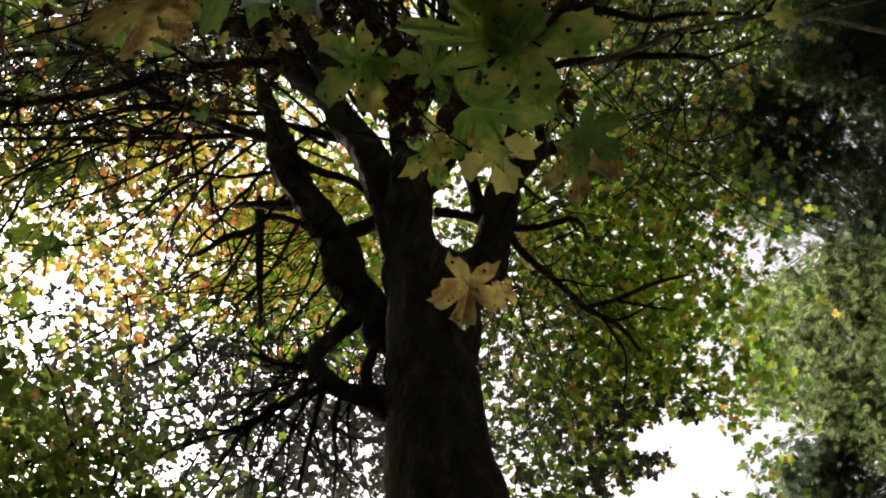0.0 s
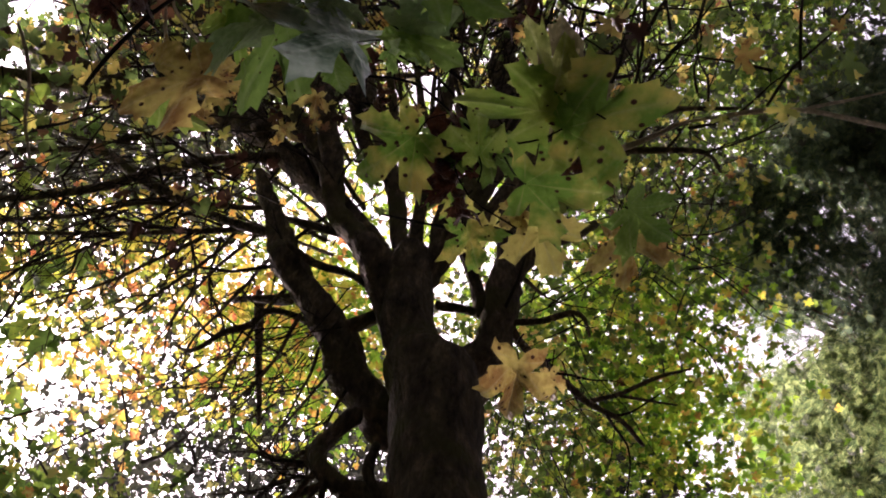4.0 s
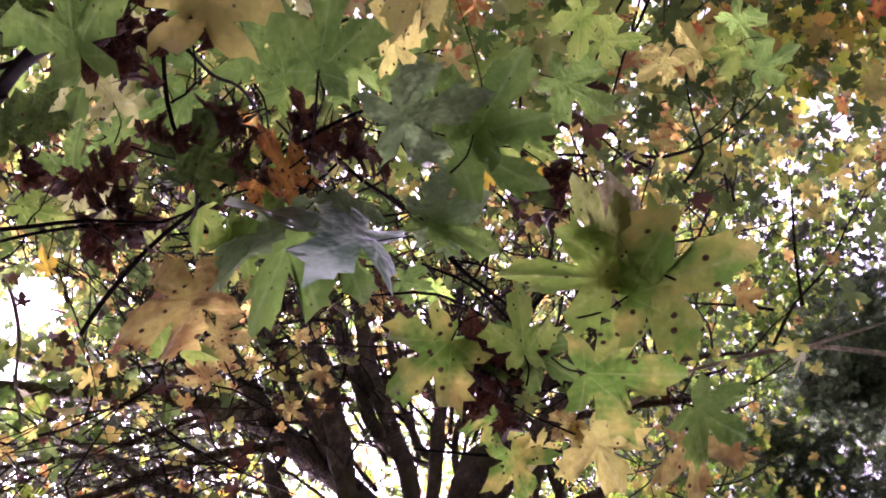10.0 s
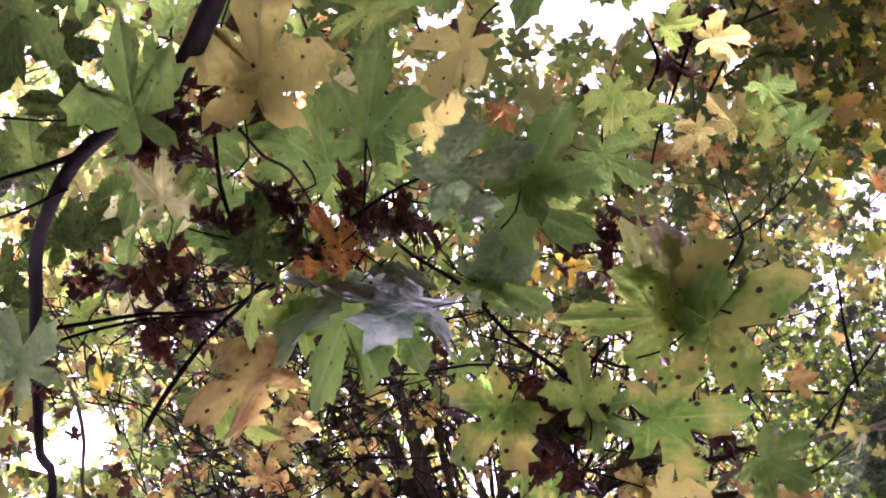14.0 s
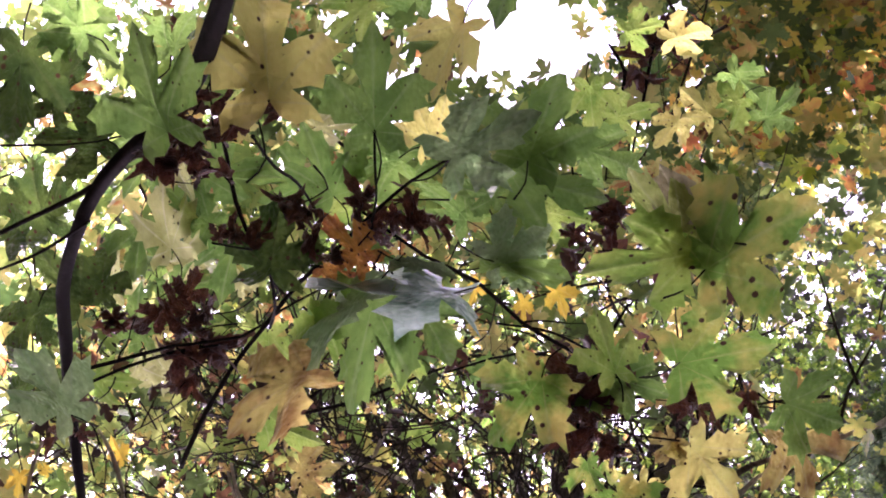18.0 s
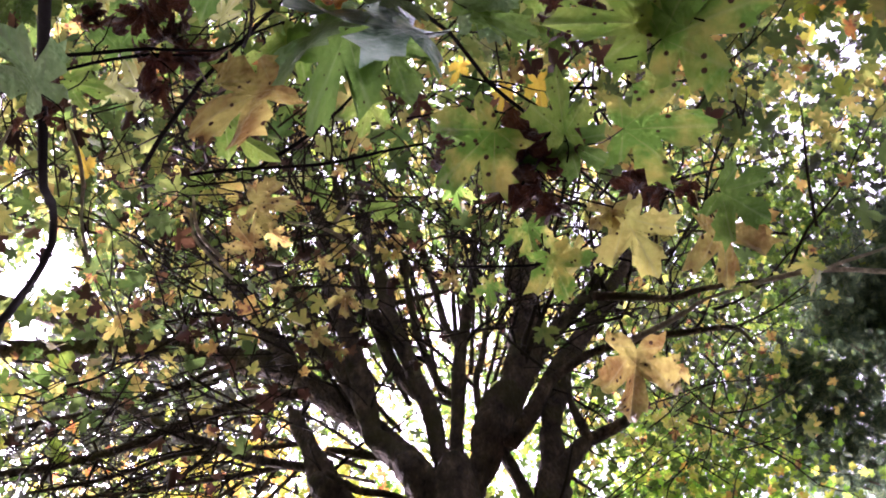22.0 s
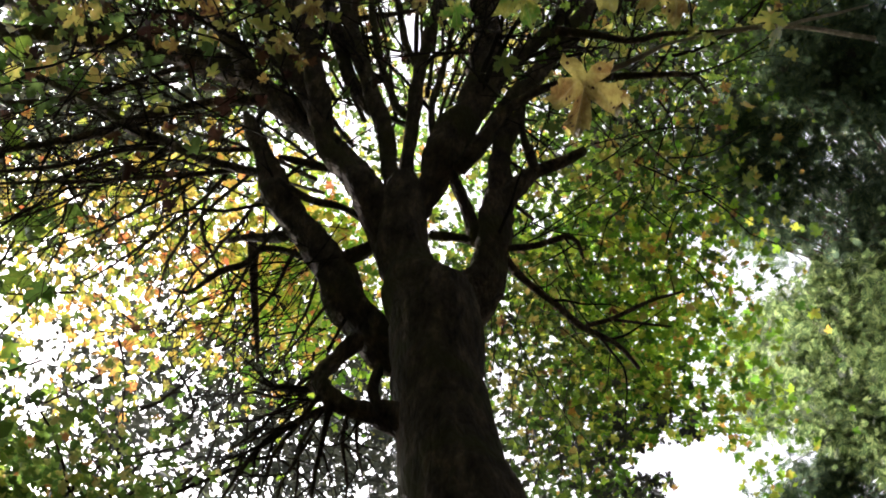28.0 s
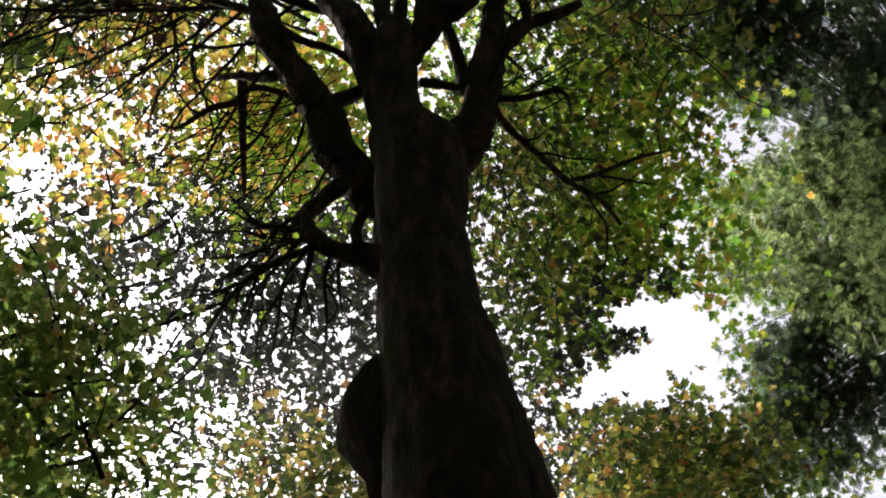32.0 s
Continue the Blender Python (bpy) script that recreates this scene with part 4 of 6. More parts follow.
maple.limb((-1.89, 3.85, 13.84, 0.020), (-2.15, 3.97, 13.12, 0.017), (-2.41, 4.09, 12.20, 0.010), (-2.54, 4.21, 11.55, 0.007), sprout=5, reach=0.7, splay=0.6, wobble=1.0)
maple.limb((-0.88, 3.85, 10.37, 0.013), (-1.09, 3.97, 9.90, 0.010), (-1.25, 4.09, 9.62, 0.006), sprout=5, reach=0.7, splay=0.6, wobble=1.0)
maple.limb((-0.19, 3.76, 8.24, 0.121), (-0.34, 3.78, 8.39, 0.106), (-0.49, 3.80, 8.51, 0.075), (-0.62, 3.82, 8.61, 0.065), (-0.74, 3.84, 8.79, 0.059), (-0.82, 3.86, 9.02, 0.051), (-0.80, 3.88, 9.27, 0.051), (-0.73, 3.90, 9.53, 0.056), (-0.64, 3.92, 9.81, 0.062), sides=12, rough=0.12, wobble=0.7)
maple.limb((-0.39, 3.74, 8.33, 0.028), (-0.47, 3.74, 8.64, 0.040), (-0.45, 3.74, 8.87, 0.037), (-0.44, 3.74, 8.99, 0.026), sides=8, rough=0.1)
maple.limb((-0.78, 3.85, 9.01, 0.027), (-0.97, 4.00, 9.21, 0.027), (-1.18, 4.15, 9.52, 0.026), (-1.29, 4.30, 9.84, 0.017), sprout=6, reach=0.6, splay=0.6, wobble=1.0)
maple.limb((-0.70, 3.85, 8.73, 0.028), (-0.90, 4.00, 8.83, 0.024), (-1.10, 4.15, 8.85, 0.023), (-1.29, 4.30, 8.80, 0.017), (-1.46, 4.45, 8.65, 0.010), sprout=6, reach=0.6, splay=0.6, wobble=1.0)
maple.limb((-0.80, 3.85, 8.93, 0.017), (-0.97, 4.00, 8.73, 0.015), (-1.12, 4.15, 8.62, 0.011), (-1.19, 4.30, 8.37, 0.007), sprout=6, reach=0.6, splay=0.6, wobble=1.0)
maple.limb((-0.74, 3.85, 8.73, 0.022), (-0.79, 4.00, 8.58, 0.018), (-0.84, 4.15, 8.40, 0.015), (-0.86, 4.30, 8.17, 0.007), sprout=6, reach=0.6, splay=0.6, wobble=1.0)
maple.limb((-0.62, 3.85, 8.65, 0.016), (-0.67, 4.00, 8.43, 0.014), (-0.63, 4.15, 8.20, 0.009), (-0.63, 4.30, 7.98, 0.005), sprout=6, reach=0.6, splay=0.6, wobble=1.0)
maple.limb((-0.79, 3.85, 9.19, 0.015), (-1.01, 4.00, 9.31, 0.014), (-1.23, 4.15, 9.00, 0.012), (-1.46, 4.30, 8.95, 0.008), sprout=6, reach=0.6, splay=0.6, wobble=1.0)
maple.limb((-0.74, 3.85, 9.37, 0.016), (-0.95, 4.00, 9.31, 0.014), (-1.12, 4.15, 9.01, 0.010), (-1.36, 4.30, 9.04, 0.006), sprout=6, reach=0.6, splay=0.6, wobble=1.0)
maple.limb((-0.82, 3.85, 8.76, 0.013), (-1.03, 4.00, 9.01, 0.012), (-1.28, 4.15, 9.09, 0.010), (-1.60, 4.30, 9.32, 0.006), sprout=6, reach=0.6, splay=0.6, wobble=1.0)
maple.limb((-0.74, 3.85, 8.77, 0.013), (-0.92, 4.00, 8.50, 0.011), (-0.92, 4.15, 8.26, 0.009), (-0.96, 4.30, 7.91, 0.005), sprout=6, reach=0.6, splay=0.6, wobble=1.0)
maple.limb((-0.55, 3.85, 8.61, 0.013), (-0.58, 4.00, 8.51, 0.011), (-0.53, 4.15, 8.27, 0.007), sprout=6, reach=0.6, splay=0.6, wobble=1.0)
maple.limb((-0.83, 3.85, 8.30, 0.011), (-0.99, 4.00, 8.01, 0.009), (-1.01, 4.15, 7.74, 0.005), sprout=6, reach=0.6, splay=0.6, wobble=1.0)
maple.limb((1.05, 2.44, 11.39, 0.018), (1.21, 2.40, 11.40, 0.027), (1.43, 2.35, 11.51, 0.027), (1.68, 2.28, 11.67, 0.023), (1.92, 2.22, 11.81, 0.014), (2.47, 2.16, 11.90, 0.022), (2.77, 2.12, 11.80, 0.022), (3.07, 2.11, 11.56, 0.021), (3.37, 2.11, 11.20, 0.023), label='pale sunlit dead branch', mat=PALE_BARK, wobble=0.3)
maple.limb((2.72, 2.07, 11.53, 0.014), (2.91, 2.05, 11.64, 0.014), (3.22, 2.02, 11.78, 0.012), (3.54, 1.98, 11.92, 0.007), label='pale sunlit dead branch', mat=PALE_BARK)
maple.limb((1.15, 2.49, 13.74, 0.044), (1.52, 2.52, 13.62, 0.036), (1.87, 2.56, 13.44, 0.033), (2.16, 2.53, 13.59, 0.028), (2.71, 2.51, 13.61, 0.019), sprout=1.5, reach=0.6)
maple.limb((-1.15, 3.96, 13.37, 0.019), (-2.26, 4.13, 14.95, 0.016), (-3.60, 4.24, 16.54, 0.013), (-5.64, 4.09, 18.74, 0.009), sprout=1.6, reach=1.4, splay=0.5, sides=8)
maple.limb((-1.24, 3.89, 13.59, 0.026), (-2.13, 3.93, 14.94, 0.022), (-3.22, 3.99, 16.29, 0.018), (-4.85, 3.88, 18.13, 0.008), sprout=1.6, reach=1.4, splay=0.5, sides=8)
maple.limb((-1.10, 3.78, 13.50, 0.022), (-1.69, 3.70, 14.56, 0.018), (-2.34, 3.56, 15.63, 0.014), (-3.20, 3.14, 17.13, 0.008), sprout=1.6, reach=1.4, splay=0.5, sides=8)
maple.limb((-0.87, 3.72, 13.18, 0.018), (-1.75, 3.56, 14.86, 0.016), (-2.90, 3.35, 16.55, 0.012), (-4.65, 2.80, 18.88, 0.009), sprout=1.6, reach=1.4, splay=0.5, sides=8)
maple.limb((-1.31, 3.61, 14.12, 0.031), (-2.11, 3.41, 15.55, 0.026), (-3.06, 3.13, 17.00, 0.020), (-4.70, 2.80, 18.92, 0.010), sprout=1.6, reach=1.4, splay=0.5, sides=8)
maple.limb((-1.27, 3.46, 14.34, 0.025), (-1.72, 3.28, 15.27, 0.020), (-2.12, 2.96, 16.25, 0.015), (-2.69, 2.46, 17.57, 0.008), sprout=1.6, reach=1.4, splay=0.5, sides=8)
maple.limb((-0.85, 3.54, 13.54, 0.026), (-1.47, 3.22, 15.08, 0.023), (-2.15, 2.73, 16.65, 0.018), (-3.31, 1.93, 18.80, 0.009), sprout=1.6, reach=1.4, splay=0.5, sides=8)
maple.limb((-1.07, 3.30, 14.44, 0.021), (-1.46, 3.03, 15.46, 0.018), (-1.82, 2.66, 16.50, 0.013), (-2.17, 1.97, 17.95, 0.008), sprout=1.6, reach=1.4, splay=0.5, sides=8)
maple.limb((-0.91, 3.29, 14.27, 0.019), (-1.21, 3.02, 15.23, 0.016), (-1.50, 2.67, 16.22, 0.012), (-2.13, 2.21, 17.53, 0.008), sprout=1.6, reach=1.4, splay=0.5, sides=8)
maple.limb((-0.75, 3.38, 13.87, 0.028), (-1.18, 2.86, 15.58, 0.024), (-1.60, 2.12, 17.35, 0.019), (-2.11, 0.80, 19.81, 0.010), sprout=1.6, reach=1.4, splay=0.5, sides=8)
maple.limb((-0.57, 3.37, 13.71, 0.027), (-0.85, 2.89, 15.28, 0.023), (-1.19, 2.26, 16.88, 0.018), (-1.52, 1.11, 19.11, 0.009), sprout=1.6, reach=1.4, splay=0.5, sides=8)
maple.limb((-0.58, 3.33, 13.87, 0.023), (-0.80, 2.85, 15.35, 0.020), (-1.06, 2.24, 16.87, 0.016), (-1.16, 1.14, 18.98, 0.008), sprout=1.6, reach=1.4, splay=0.5, sides=8)
maple.limb((-0.43, 3.34, 13.74, 0.023), (-0.60, 2.74, 15.56, 0.019), (-0.87, 1.94, 17.44, 0.016), (-1.21, 0.50, 20.04, 0.009), sprout=1.6, reach=1.4, splay=0.5, sides=8)
maple.limb((-0.26, 3.26, 13.99, 0.031), (-0.22, 2.72, 15.61, 0.026), (-0.08, 2.00, 17.28, 0.020), (0.30, 0.79, 19.58, 0.010), sprout=1.6, reach=1.4, splay=0.5, sides=8)
maple.limb((-0.23, 3.35, 13.69, 0.022), (-0.18, 2.94, 15.01, 0.019), (-0.16, 2.41, 16.37, 0.014), (0.01, 1.53, 18.23, 0.008), sprout=1.6, reach=1.4, splay=0.5, sides=8)
maple.limb((-0.12, 3.22, 14.19, 0.026), (-0.02, 2.88, 15.23, 0.021), (-0.01, 2.46, 16.30, 0.016), (-0.11, 1.77, 17.75, 0.008), sprout=1.6, reach=1.4, splay=0.5, sides=8)
maple.limb((-0.04, 3.43, 13.54, 0.022), (0.18, 3.08, 14.81, 0.019), (0.43, 2.63, 16.10, 0.014), (0.57, 1.79, 17.89, 0.008), sprout=1.6, reach=1.4, splay=0.5, sides=8)
maple.limb((0.11, 3.30, 14.12, 0.020), (0.52, 2.79, 15.80, 0.018), (0.97, 2.10, 17.52, 0.014), (2.20, 1.12, 19.84, 0.009), sprout=1.6, reach=1.4, splay=0.5, sides=8)
maple.limb((0.19, 3.28, 14.26, 0.018), (0.64, 2.77, 15.93, 0.016), (1.21, 2.11, 17.64, 0.012), (1.95, 0.90, 20.02, 0.009), sprout=1.6, reach=1.4, splay=0.5, sides=8)
maple.limb((0.23, 3.48, 13.74, 0.022), (0.67, 3.20, 15.01, 0.019), (1.16, 2.83, 16.30, 0.014), (2.07, 2.27, 18.05, 0.008), sprout=1.6, reach=1.4, splay=0.5, sides=8)
maple.limb((0.20, 3.58, 13.39, 0.025), (0.70, 3.28, 14.89, 0.021), (1.42, 2.92, 16.41, 0.017), (2.72, 2.40, 18.44, 0.008), sprout=1.6, reach=1.4, splay=0.5, sides=8)
maple.limb((0.47, 3.56, 13.92, 0.028), (1.14, 3.31, 15.40, 0.024), (1.99, 3.00, 16.91, 0.019), (3.42, 2.51, 18.94, 0.009), sprout=1.6, reach=1.4, splay=0.5, sides=8)
maple.crown((-6.3, -1.3, 5.2, 7.1, 16.1, 18.1), 157, 14, 0.60, 0.11, 'gold')
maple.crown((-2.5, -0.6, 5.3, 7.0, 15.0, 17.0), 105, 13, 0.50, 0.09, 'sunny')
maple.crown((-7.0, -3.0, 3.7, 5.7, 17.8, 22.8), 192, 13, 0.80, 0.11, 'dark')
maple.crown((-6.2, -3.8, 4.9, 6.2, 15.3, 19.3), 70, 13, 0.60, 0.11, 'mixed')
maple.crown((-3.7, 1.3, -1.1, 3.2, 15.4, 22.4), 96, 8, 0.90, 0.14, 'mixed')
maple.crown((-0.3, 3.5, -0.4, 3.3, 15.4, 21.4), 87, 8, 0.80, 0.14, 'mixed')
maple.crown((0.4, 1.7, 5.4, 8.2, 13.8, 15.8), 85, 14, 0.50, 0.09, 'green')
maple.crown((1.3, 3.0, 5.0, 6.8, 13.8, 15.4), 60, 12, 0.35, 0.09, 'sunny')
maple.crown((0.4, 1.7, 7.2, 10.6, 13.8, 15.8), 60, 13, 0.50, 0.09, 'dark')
maple.crown((0.6, 1.9, 5.0, 7.6, 13.4, 15.4), 60, 12, 0.40, 0.09, 'mixed')
maple.crown((0.7, 3.2, 4.7, 6.7, 15.2, 18.2), 70, 10, 0.60, 0.10, 'green')
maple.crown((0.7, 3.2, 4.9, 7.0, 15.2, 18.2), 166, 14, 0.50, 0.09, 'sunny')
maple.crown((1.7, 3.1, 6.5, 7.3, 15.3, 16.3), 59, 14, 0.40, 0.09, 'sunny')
maple.crown((-4.1, 0.5, -3.3, 0.3, 9.4, 14.4), 60, 9, 0.60, 0.18, 'lime', teeth=True)
maple.crown((-4.4, -0.3, -1.5, 1.3, 9.4, 14.4), 20, 8, 0.60, 0.16, 'mixed', teeth=True)
maple.crown((-2.8, 2.5, -1.2, 1.9, 10.4, 15.4), 20, 8, 0.70, 0.16, 'mixed', teeth=True)
maple.crown((-1.5, 0.5, -2.7, -0.6, 9.5, 14.5), 42, 9, 0.60, 0.18, 'lime', teeth=True)
maple.crown((-0.0, 1.4, -1.3, -0.1, 9.4, 14.4), 26, 9, 0.50, 0.18, 'lime', teeth=True)
maple.crown((-3.0, 1.0, 4.4, 6.8, 18.5, 21.5), 105, 13, 0.70, 0.09, 'sunny')
maple.crown((-3.1, 1.1, 4.2, 6.8, 18.6, 22.6), 87, 13, 0.70, 0.09, 'mixed')
maple.crown((-5.9, -3.1, 0.6, 2.9, 15.4, 19.4), 122, 9, 0.70, 0.12, 'mixed')
maple.crown((-6.2, -2.3, 3.2, 5.2, 15.9, 19.9), 105, 13, 0.70, 0.09, 'dark')
maple.crown((-5.1, -1.9, -3.1, 0.2, 14.8, 16.9), 40, 8, 0.70, 0.15, 'mixed')
maple.strands((-5.8, -2.0, 3.3, 5.0, 14.8, 18.8), 36, 2.00, 0.0200, spread=0.50, way=(-1, 0.2, 0.3))
maple.crown((-6.1, -2.1, -3.5, 0.4, 16.9, 19.9), 105, 9, 0.70, 0.12, 'lime')
maple.crown((-0.8, 3.0, -0.5, 2.5, 15.7, 19.7), 70, 9, 0.70, 0.12, 'mixed')
maple.crown((-9.1, 3.2, -6.2, 5.8, 19.4, 23.4), 165, 9, 0.80, 0.14, 'mixed')
maple.crown((3.2, 7.8, -6.2, 2.0, 19.4, 23.4), 45, 9, 0.80, 0.14, 'mixed')
maple.crown((-9.1, 3.2, -6.2, 5.8, 19.4, 23.4), 140, 9, 0.80, 0.14, 'green')
maple.crown((3.2, 7.8, -6.2, 2.0, 19.4, 23.4), 38, 9, 0.80, 0.14, 'green')
maple.crown((-7.6, -2.5, -5.1, -1.1, 19.8, 23.8), 87, 9, 0.80, 0.14, 'green')
maple.crown((-8.3, -1.6, 2.2, 6.9, 19.8, 22.8), 105, 13, 0.80, 0.10, 'green')
maple.crown((-8.4, 1.7, -2.5, 4.3, 20.4, 23.9), 192, 9, 0.90, 0.13, 'green')
maple.crown((-8.4, 1.7, -2.5, 4.3, 20.4, 23.9), 157, 9, 0.90, 0.13, 'mixed')
maple.crown((-6.7, -2.6, -2.1, 1.4, 17.5, 20.5), 105, 9, 0.80, 0.13, 'green')
maple.crown((-6.7, -2.6, -2.1, 1.4, 17.5, 20.5), 70, 9, 0.80, 0.13, 'dark')
maple.crown((-4.3, -0.1, 1.2, 4.5, 20.1, 23.1), 87, 9, 0.80, 0.13, 'green')
maple.crown((-4.4, -1.2, 4.6, 6.4, 15.0, 17.5), 80, 13, 0.50, 0.10, 'gold')
maple.crown((-7.9, 3.4, -1.7, 3.1, 19.6, 23.6), 122, 9, 0.90, 0.13, 'green')
maple.crown((-6.5, -2.9, 3.4, 5.6, 16.8, 20.8), 96, 13, 0.80, 0.09, 'dark')
maple.crown((-6.8, 0.2, -0.1, 2.7, 18.5, 21.5), 140, 9, 0.80, 0.14, 'green')
maple.strands((-6.0, 0.2, 0.0, 3.3, 15.3, 19.3), 50, 1.80, 0.0200, spread=0.50, way=(-0.3, -0.3, 1))
maple.crown((-3.5, 1.9, 4.0, 6.0, 18.9, 22.9), 105, 13, 0.80, 0.11, 'green')
maple.strands((-5.6, -2.4, 0.5, 3.0, 14.3, 18.3), 36, 1.80, 0.0160, spread=0.50, way=(-0.7, -0.4, 0.5))
maple.strands((0.3, 1.3, 5.7, 7.9, 12.7, 15.7), 30, 1.60, 0.0070, spread=0.30, way=(0, 0.4, -1))
maple.strands((-5.2, -1.4, 3.6, 7.0, 13.3, 17.3), 48, 1.80, 0.0170, spread=0.60, way=(-1, 0.3, 0.2))
maple.strands((-3.9, 2.5, -0.7, 3.3, 14.3, 19.3), 260, 1.80, 0.0210, spread=0.50, way=(0, -0.3, 1))
maple.strands((-5.8, -2.0, 0.5, 3.9, 15.1, 19.1), 40, 1.80, 0.0200, spread=0.50, way=(-0.8, -0.3, 0.5))
maple.crown((-2.5, 1.9, -1.7, 0.8, 6.4, 10.4), 12, 6, 0.20, 0.10, 'rust')
maple.strands((-1.7, 0.3, 0.2, 1.7, 8.0, 10.5), 70, 1.10, 0.0060, spread=0.60, way=(0, -0.6, 0.6))
maple.strands((-2.8, -1.2, -0.2, 1.4, 8.0, 10.5), 50, 1.10, 0.0060, spread=0.60, way=(-0.2, -0.6, 0.5))
maple.strands((-4.5, 2.6, -1.8, 2.8, 10.4, 15.4), 170, 1.40, 0.0140, spread=0.60, way=(0, -0.4, 0.6))
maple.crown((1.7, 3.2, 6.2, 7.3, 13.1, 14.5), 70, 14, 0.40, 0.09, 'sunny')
maple.crown((0.9, 2.0, 6.3, 7.7, 12.5, 13.9), 26, 14, 0.40, 0.09, 'green')
maple.strands((-1.5, 0.6, 2.2, 3.6, 14.0, 17.0), 130, 1.30, 0.0090, spread=0.50, way=(0, -0.3, 1))
maple.crown((-1.7, 0.8, 2.2, 3.8, 15.0, 18.0), 45, 9, 0.50, 0.11, 'mixed')
maple.crown((-1.7, 0.8, 2.2, 3.8, 15.0, 18.0), 20, 9, 0.40, 0.10, 'rust')
maple.strands((-2.3, 1.2, 1.4, 4.3, 13.2, 16.2), 160, 1.30, 0.0080, spread=0.70, way=(0, -0.2, 1))
maple.strands((-4.6, -2.0, 3.3, 5.9, 12.2, 15.1), 60, 1.10, 0.0070, spread=0.50, way=(-0.4, 0.5, -0.8))
maple.strands((0.4, 1.2, 4.3, 5.4, 11.7, 13.0), 26, 1.60, 0.0060, spread=0.30, way=(0.1, 0.5, -1))
maple.strands((-2.3, -0.5, 3.3, 5.0, 10.4, 11.8), 70, 1.50, 0.0055, spread=0.35, way=(-0.7, 0.7, -0.1))
maple.strands((-3.8, -1.7, 2.4, 3.8, 11.4, 13.0), 60, 1.50, 0.0070, spread=0.35, way=(-0.9, 0.5, 0.0))
maple.strands((-4.8, -1.1, 0.2, 2.7, 11.1, 15.3), 150, 1.40, 0.0120, spread=0.60, way=(-0.3, -0.3, 1))
maple.crown((-4.8, -1.2, 0.2, 2.7, 11.5, 15.3), 38, 8, 0.60, 0.14, 'mixed')
maple.crown((-4.8, -0.7, 0.1, 2.7, 10.6, 15.3), 32, 8, 0.60, 0.12, 'rust')
maple.crown((0.1, 3.1, 2.9, 5.3, 13.8, 16.9), 50, 13, 0.50, 0.09, 'green')
maple.crown((0.1, 3.1, 2.9, 5.3, 13.8, 16.9), 60, 13, 0.50, 0.09, 'mixed')
maple.strands((0.5, 2.4, 2.7, 4.7, 12.4, 14.9), 70, 1.20, 0.0090, spread=0.60, way=(0.6, -0.2, 0.6))
maple.crown((1.3, 2.3, 6.1, 7.3, 12.0, 13.1), 16, 10, 0.16, 0.09, 'dark')
maple.finish()
back_maple = Tree("maple_tree", "tall maple behind, thin leafy crown against white sky", "tree", (-9.0, 15.5, -0.1), 12, BARK, "background trees")
back_maple.limb((-9.0, 15.5, -0.2, 0.4), (-8.8, 15.3, 8, 0.33), (-8.2, 14.5, 16, 0.2), (-7.2, 13, 24, 0.06), name="trunk", sides=12, sprout=1.2, reach=2.5)
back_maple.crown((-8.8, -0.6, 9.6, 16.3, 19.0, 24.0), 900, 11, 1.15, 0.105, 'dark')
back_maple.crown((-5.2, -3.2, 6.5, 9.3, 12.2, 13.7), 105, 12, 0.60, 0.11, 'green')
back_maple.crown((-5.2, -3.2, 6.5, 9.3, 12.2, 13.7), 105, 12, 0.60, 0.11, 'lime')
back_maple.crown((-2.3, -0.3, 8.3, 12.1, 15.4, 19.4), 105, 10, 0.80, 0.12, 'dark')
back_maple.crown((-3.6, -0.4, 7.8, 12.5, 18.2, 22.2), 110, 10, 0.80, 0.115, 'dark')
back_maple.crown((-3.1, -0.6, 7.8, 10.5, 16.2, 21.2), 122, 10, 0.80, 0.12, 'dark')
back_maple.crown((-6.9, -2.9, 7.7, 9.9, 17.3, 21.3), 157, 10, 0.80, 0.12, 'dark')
back_maple.strands((-4.6, -2.9, 6.5, 9.0, 12.0, 14.0), 26, 2.40, 0.0300, spread=0.50, way=(0.2, 0, 1))
back_maple.strands((-7.3, -0.9, 8.3, 12.2, 16.8, 22.8), 50, 2.40, 0.0180, spread=0.70, way=(0, 0.3, 0.6))
back_maple.finish()
side_maple = Tree("maple_tree", "maple with golden olive crown at the wood's edge", "tree", (7.5, 3.0, -0.1), 13, BARK, "background trees")
side_maple.limb((7.5, 3.0, -0.2, 0.3), (7.3, 2.6, 5, 0.25), (6.6, 1.2, 11, 0.16), (5.2, -0.6, 17, 0.05), name="trunk", sides=12, sprout=1.2, reach=2.5)
side_maple.crown((1.6, 5.5, -3.0, 0.6, 12.5, 16.5), 110, 9, 0.60, 0.17, 'mixed', teeth=True)
side_maple.crown((1.6, 5.5, -3.0, 0.6, 12.5, 16.5), 60, 9, 0.60, 0.17, 'mixed', teeth=True)
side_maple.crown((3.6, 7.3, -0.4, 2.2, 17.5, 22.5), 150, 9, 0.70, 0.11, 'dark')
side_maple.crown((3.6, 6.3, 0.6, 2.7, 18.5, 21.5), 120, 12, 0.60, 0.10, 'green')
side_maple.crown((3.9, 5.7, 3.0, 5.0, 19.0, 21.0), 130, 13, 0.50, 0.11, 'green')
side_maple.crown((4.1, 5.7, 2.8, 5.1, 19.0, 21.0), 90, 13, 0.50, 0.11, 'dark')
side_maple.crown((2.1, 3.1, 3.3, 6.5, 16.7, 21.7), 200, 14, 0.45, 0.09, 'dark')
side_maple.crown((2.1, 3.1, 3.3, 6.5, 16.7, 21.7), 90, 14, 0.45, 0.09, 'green')
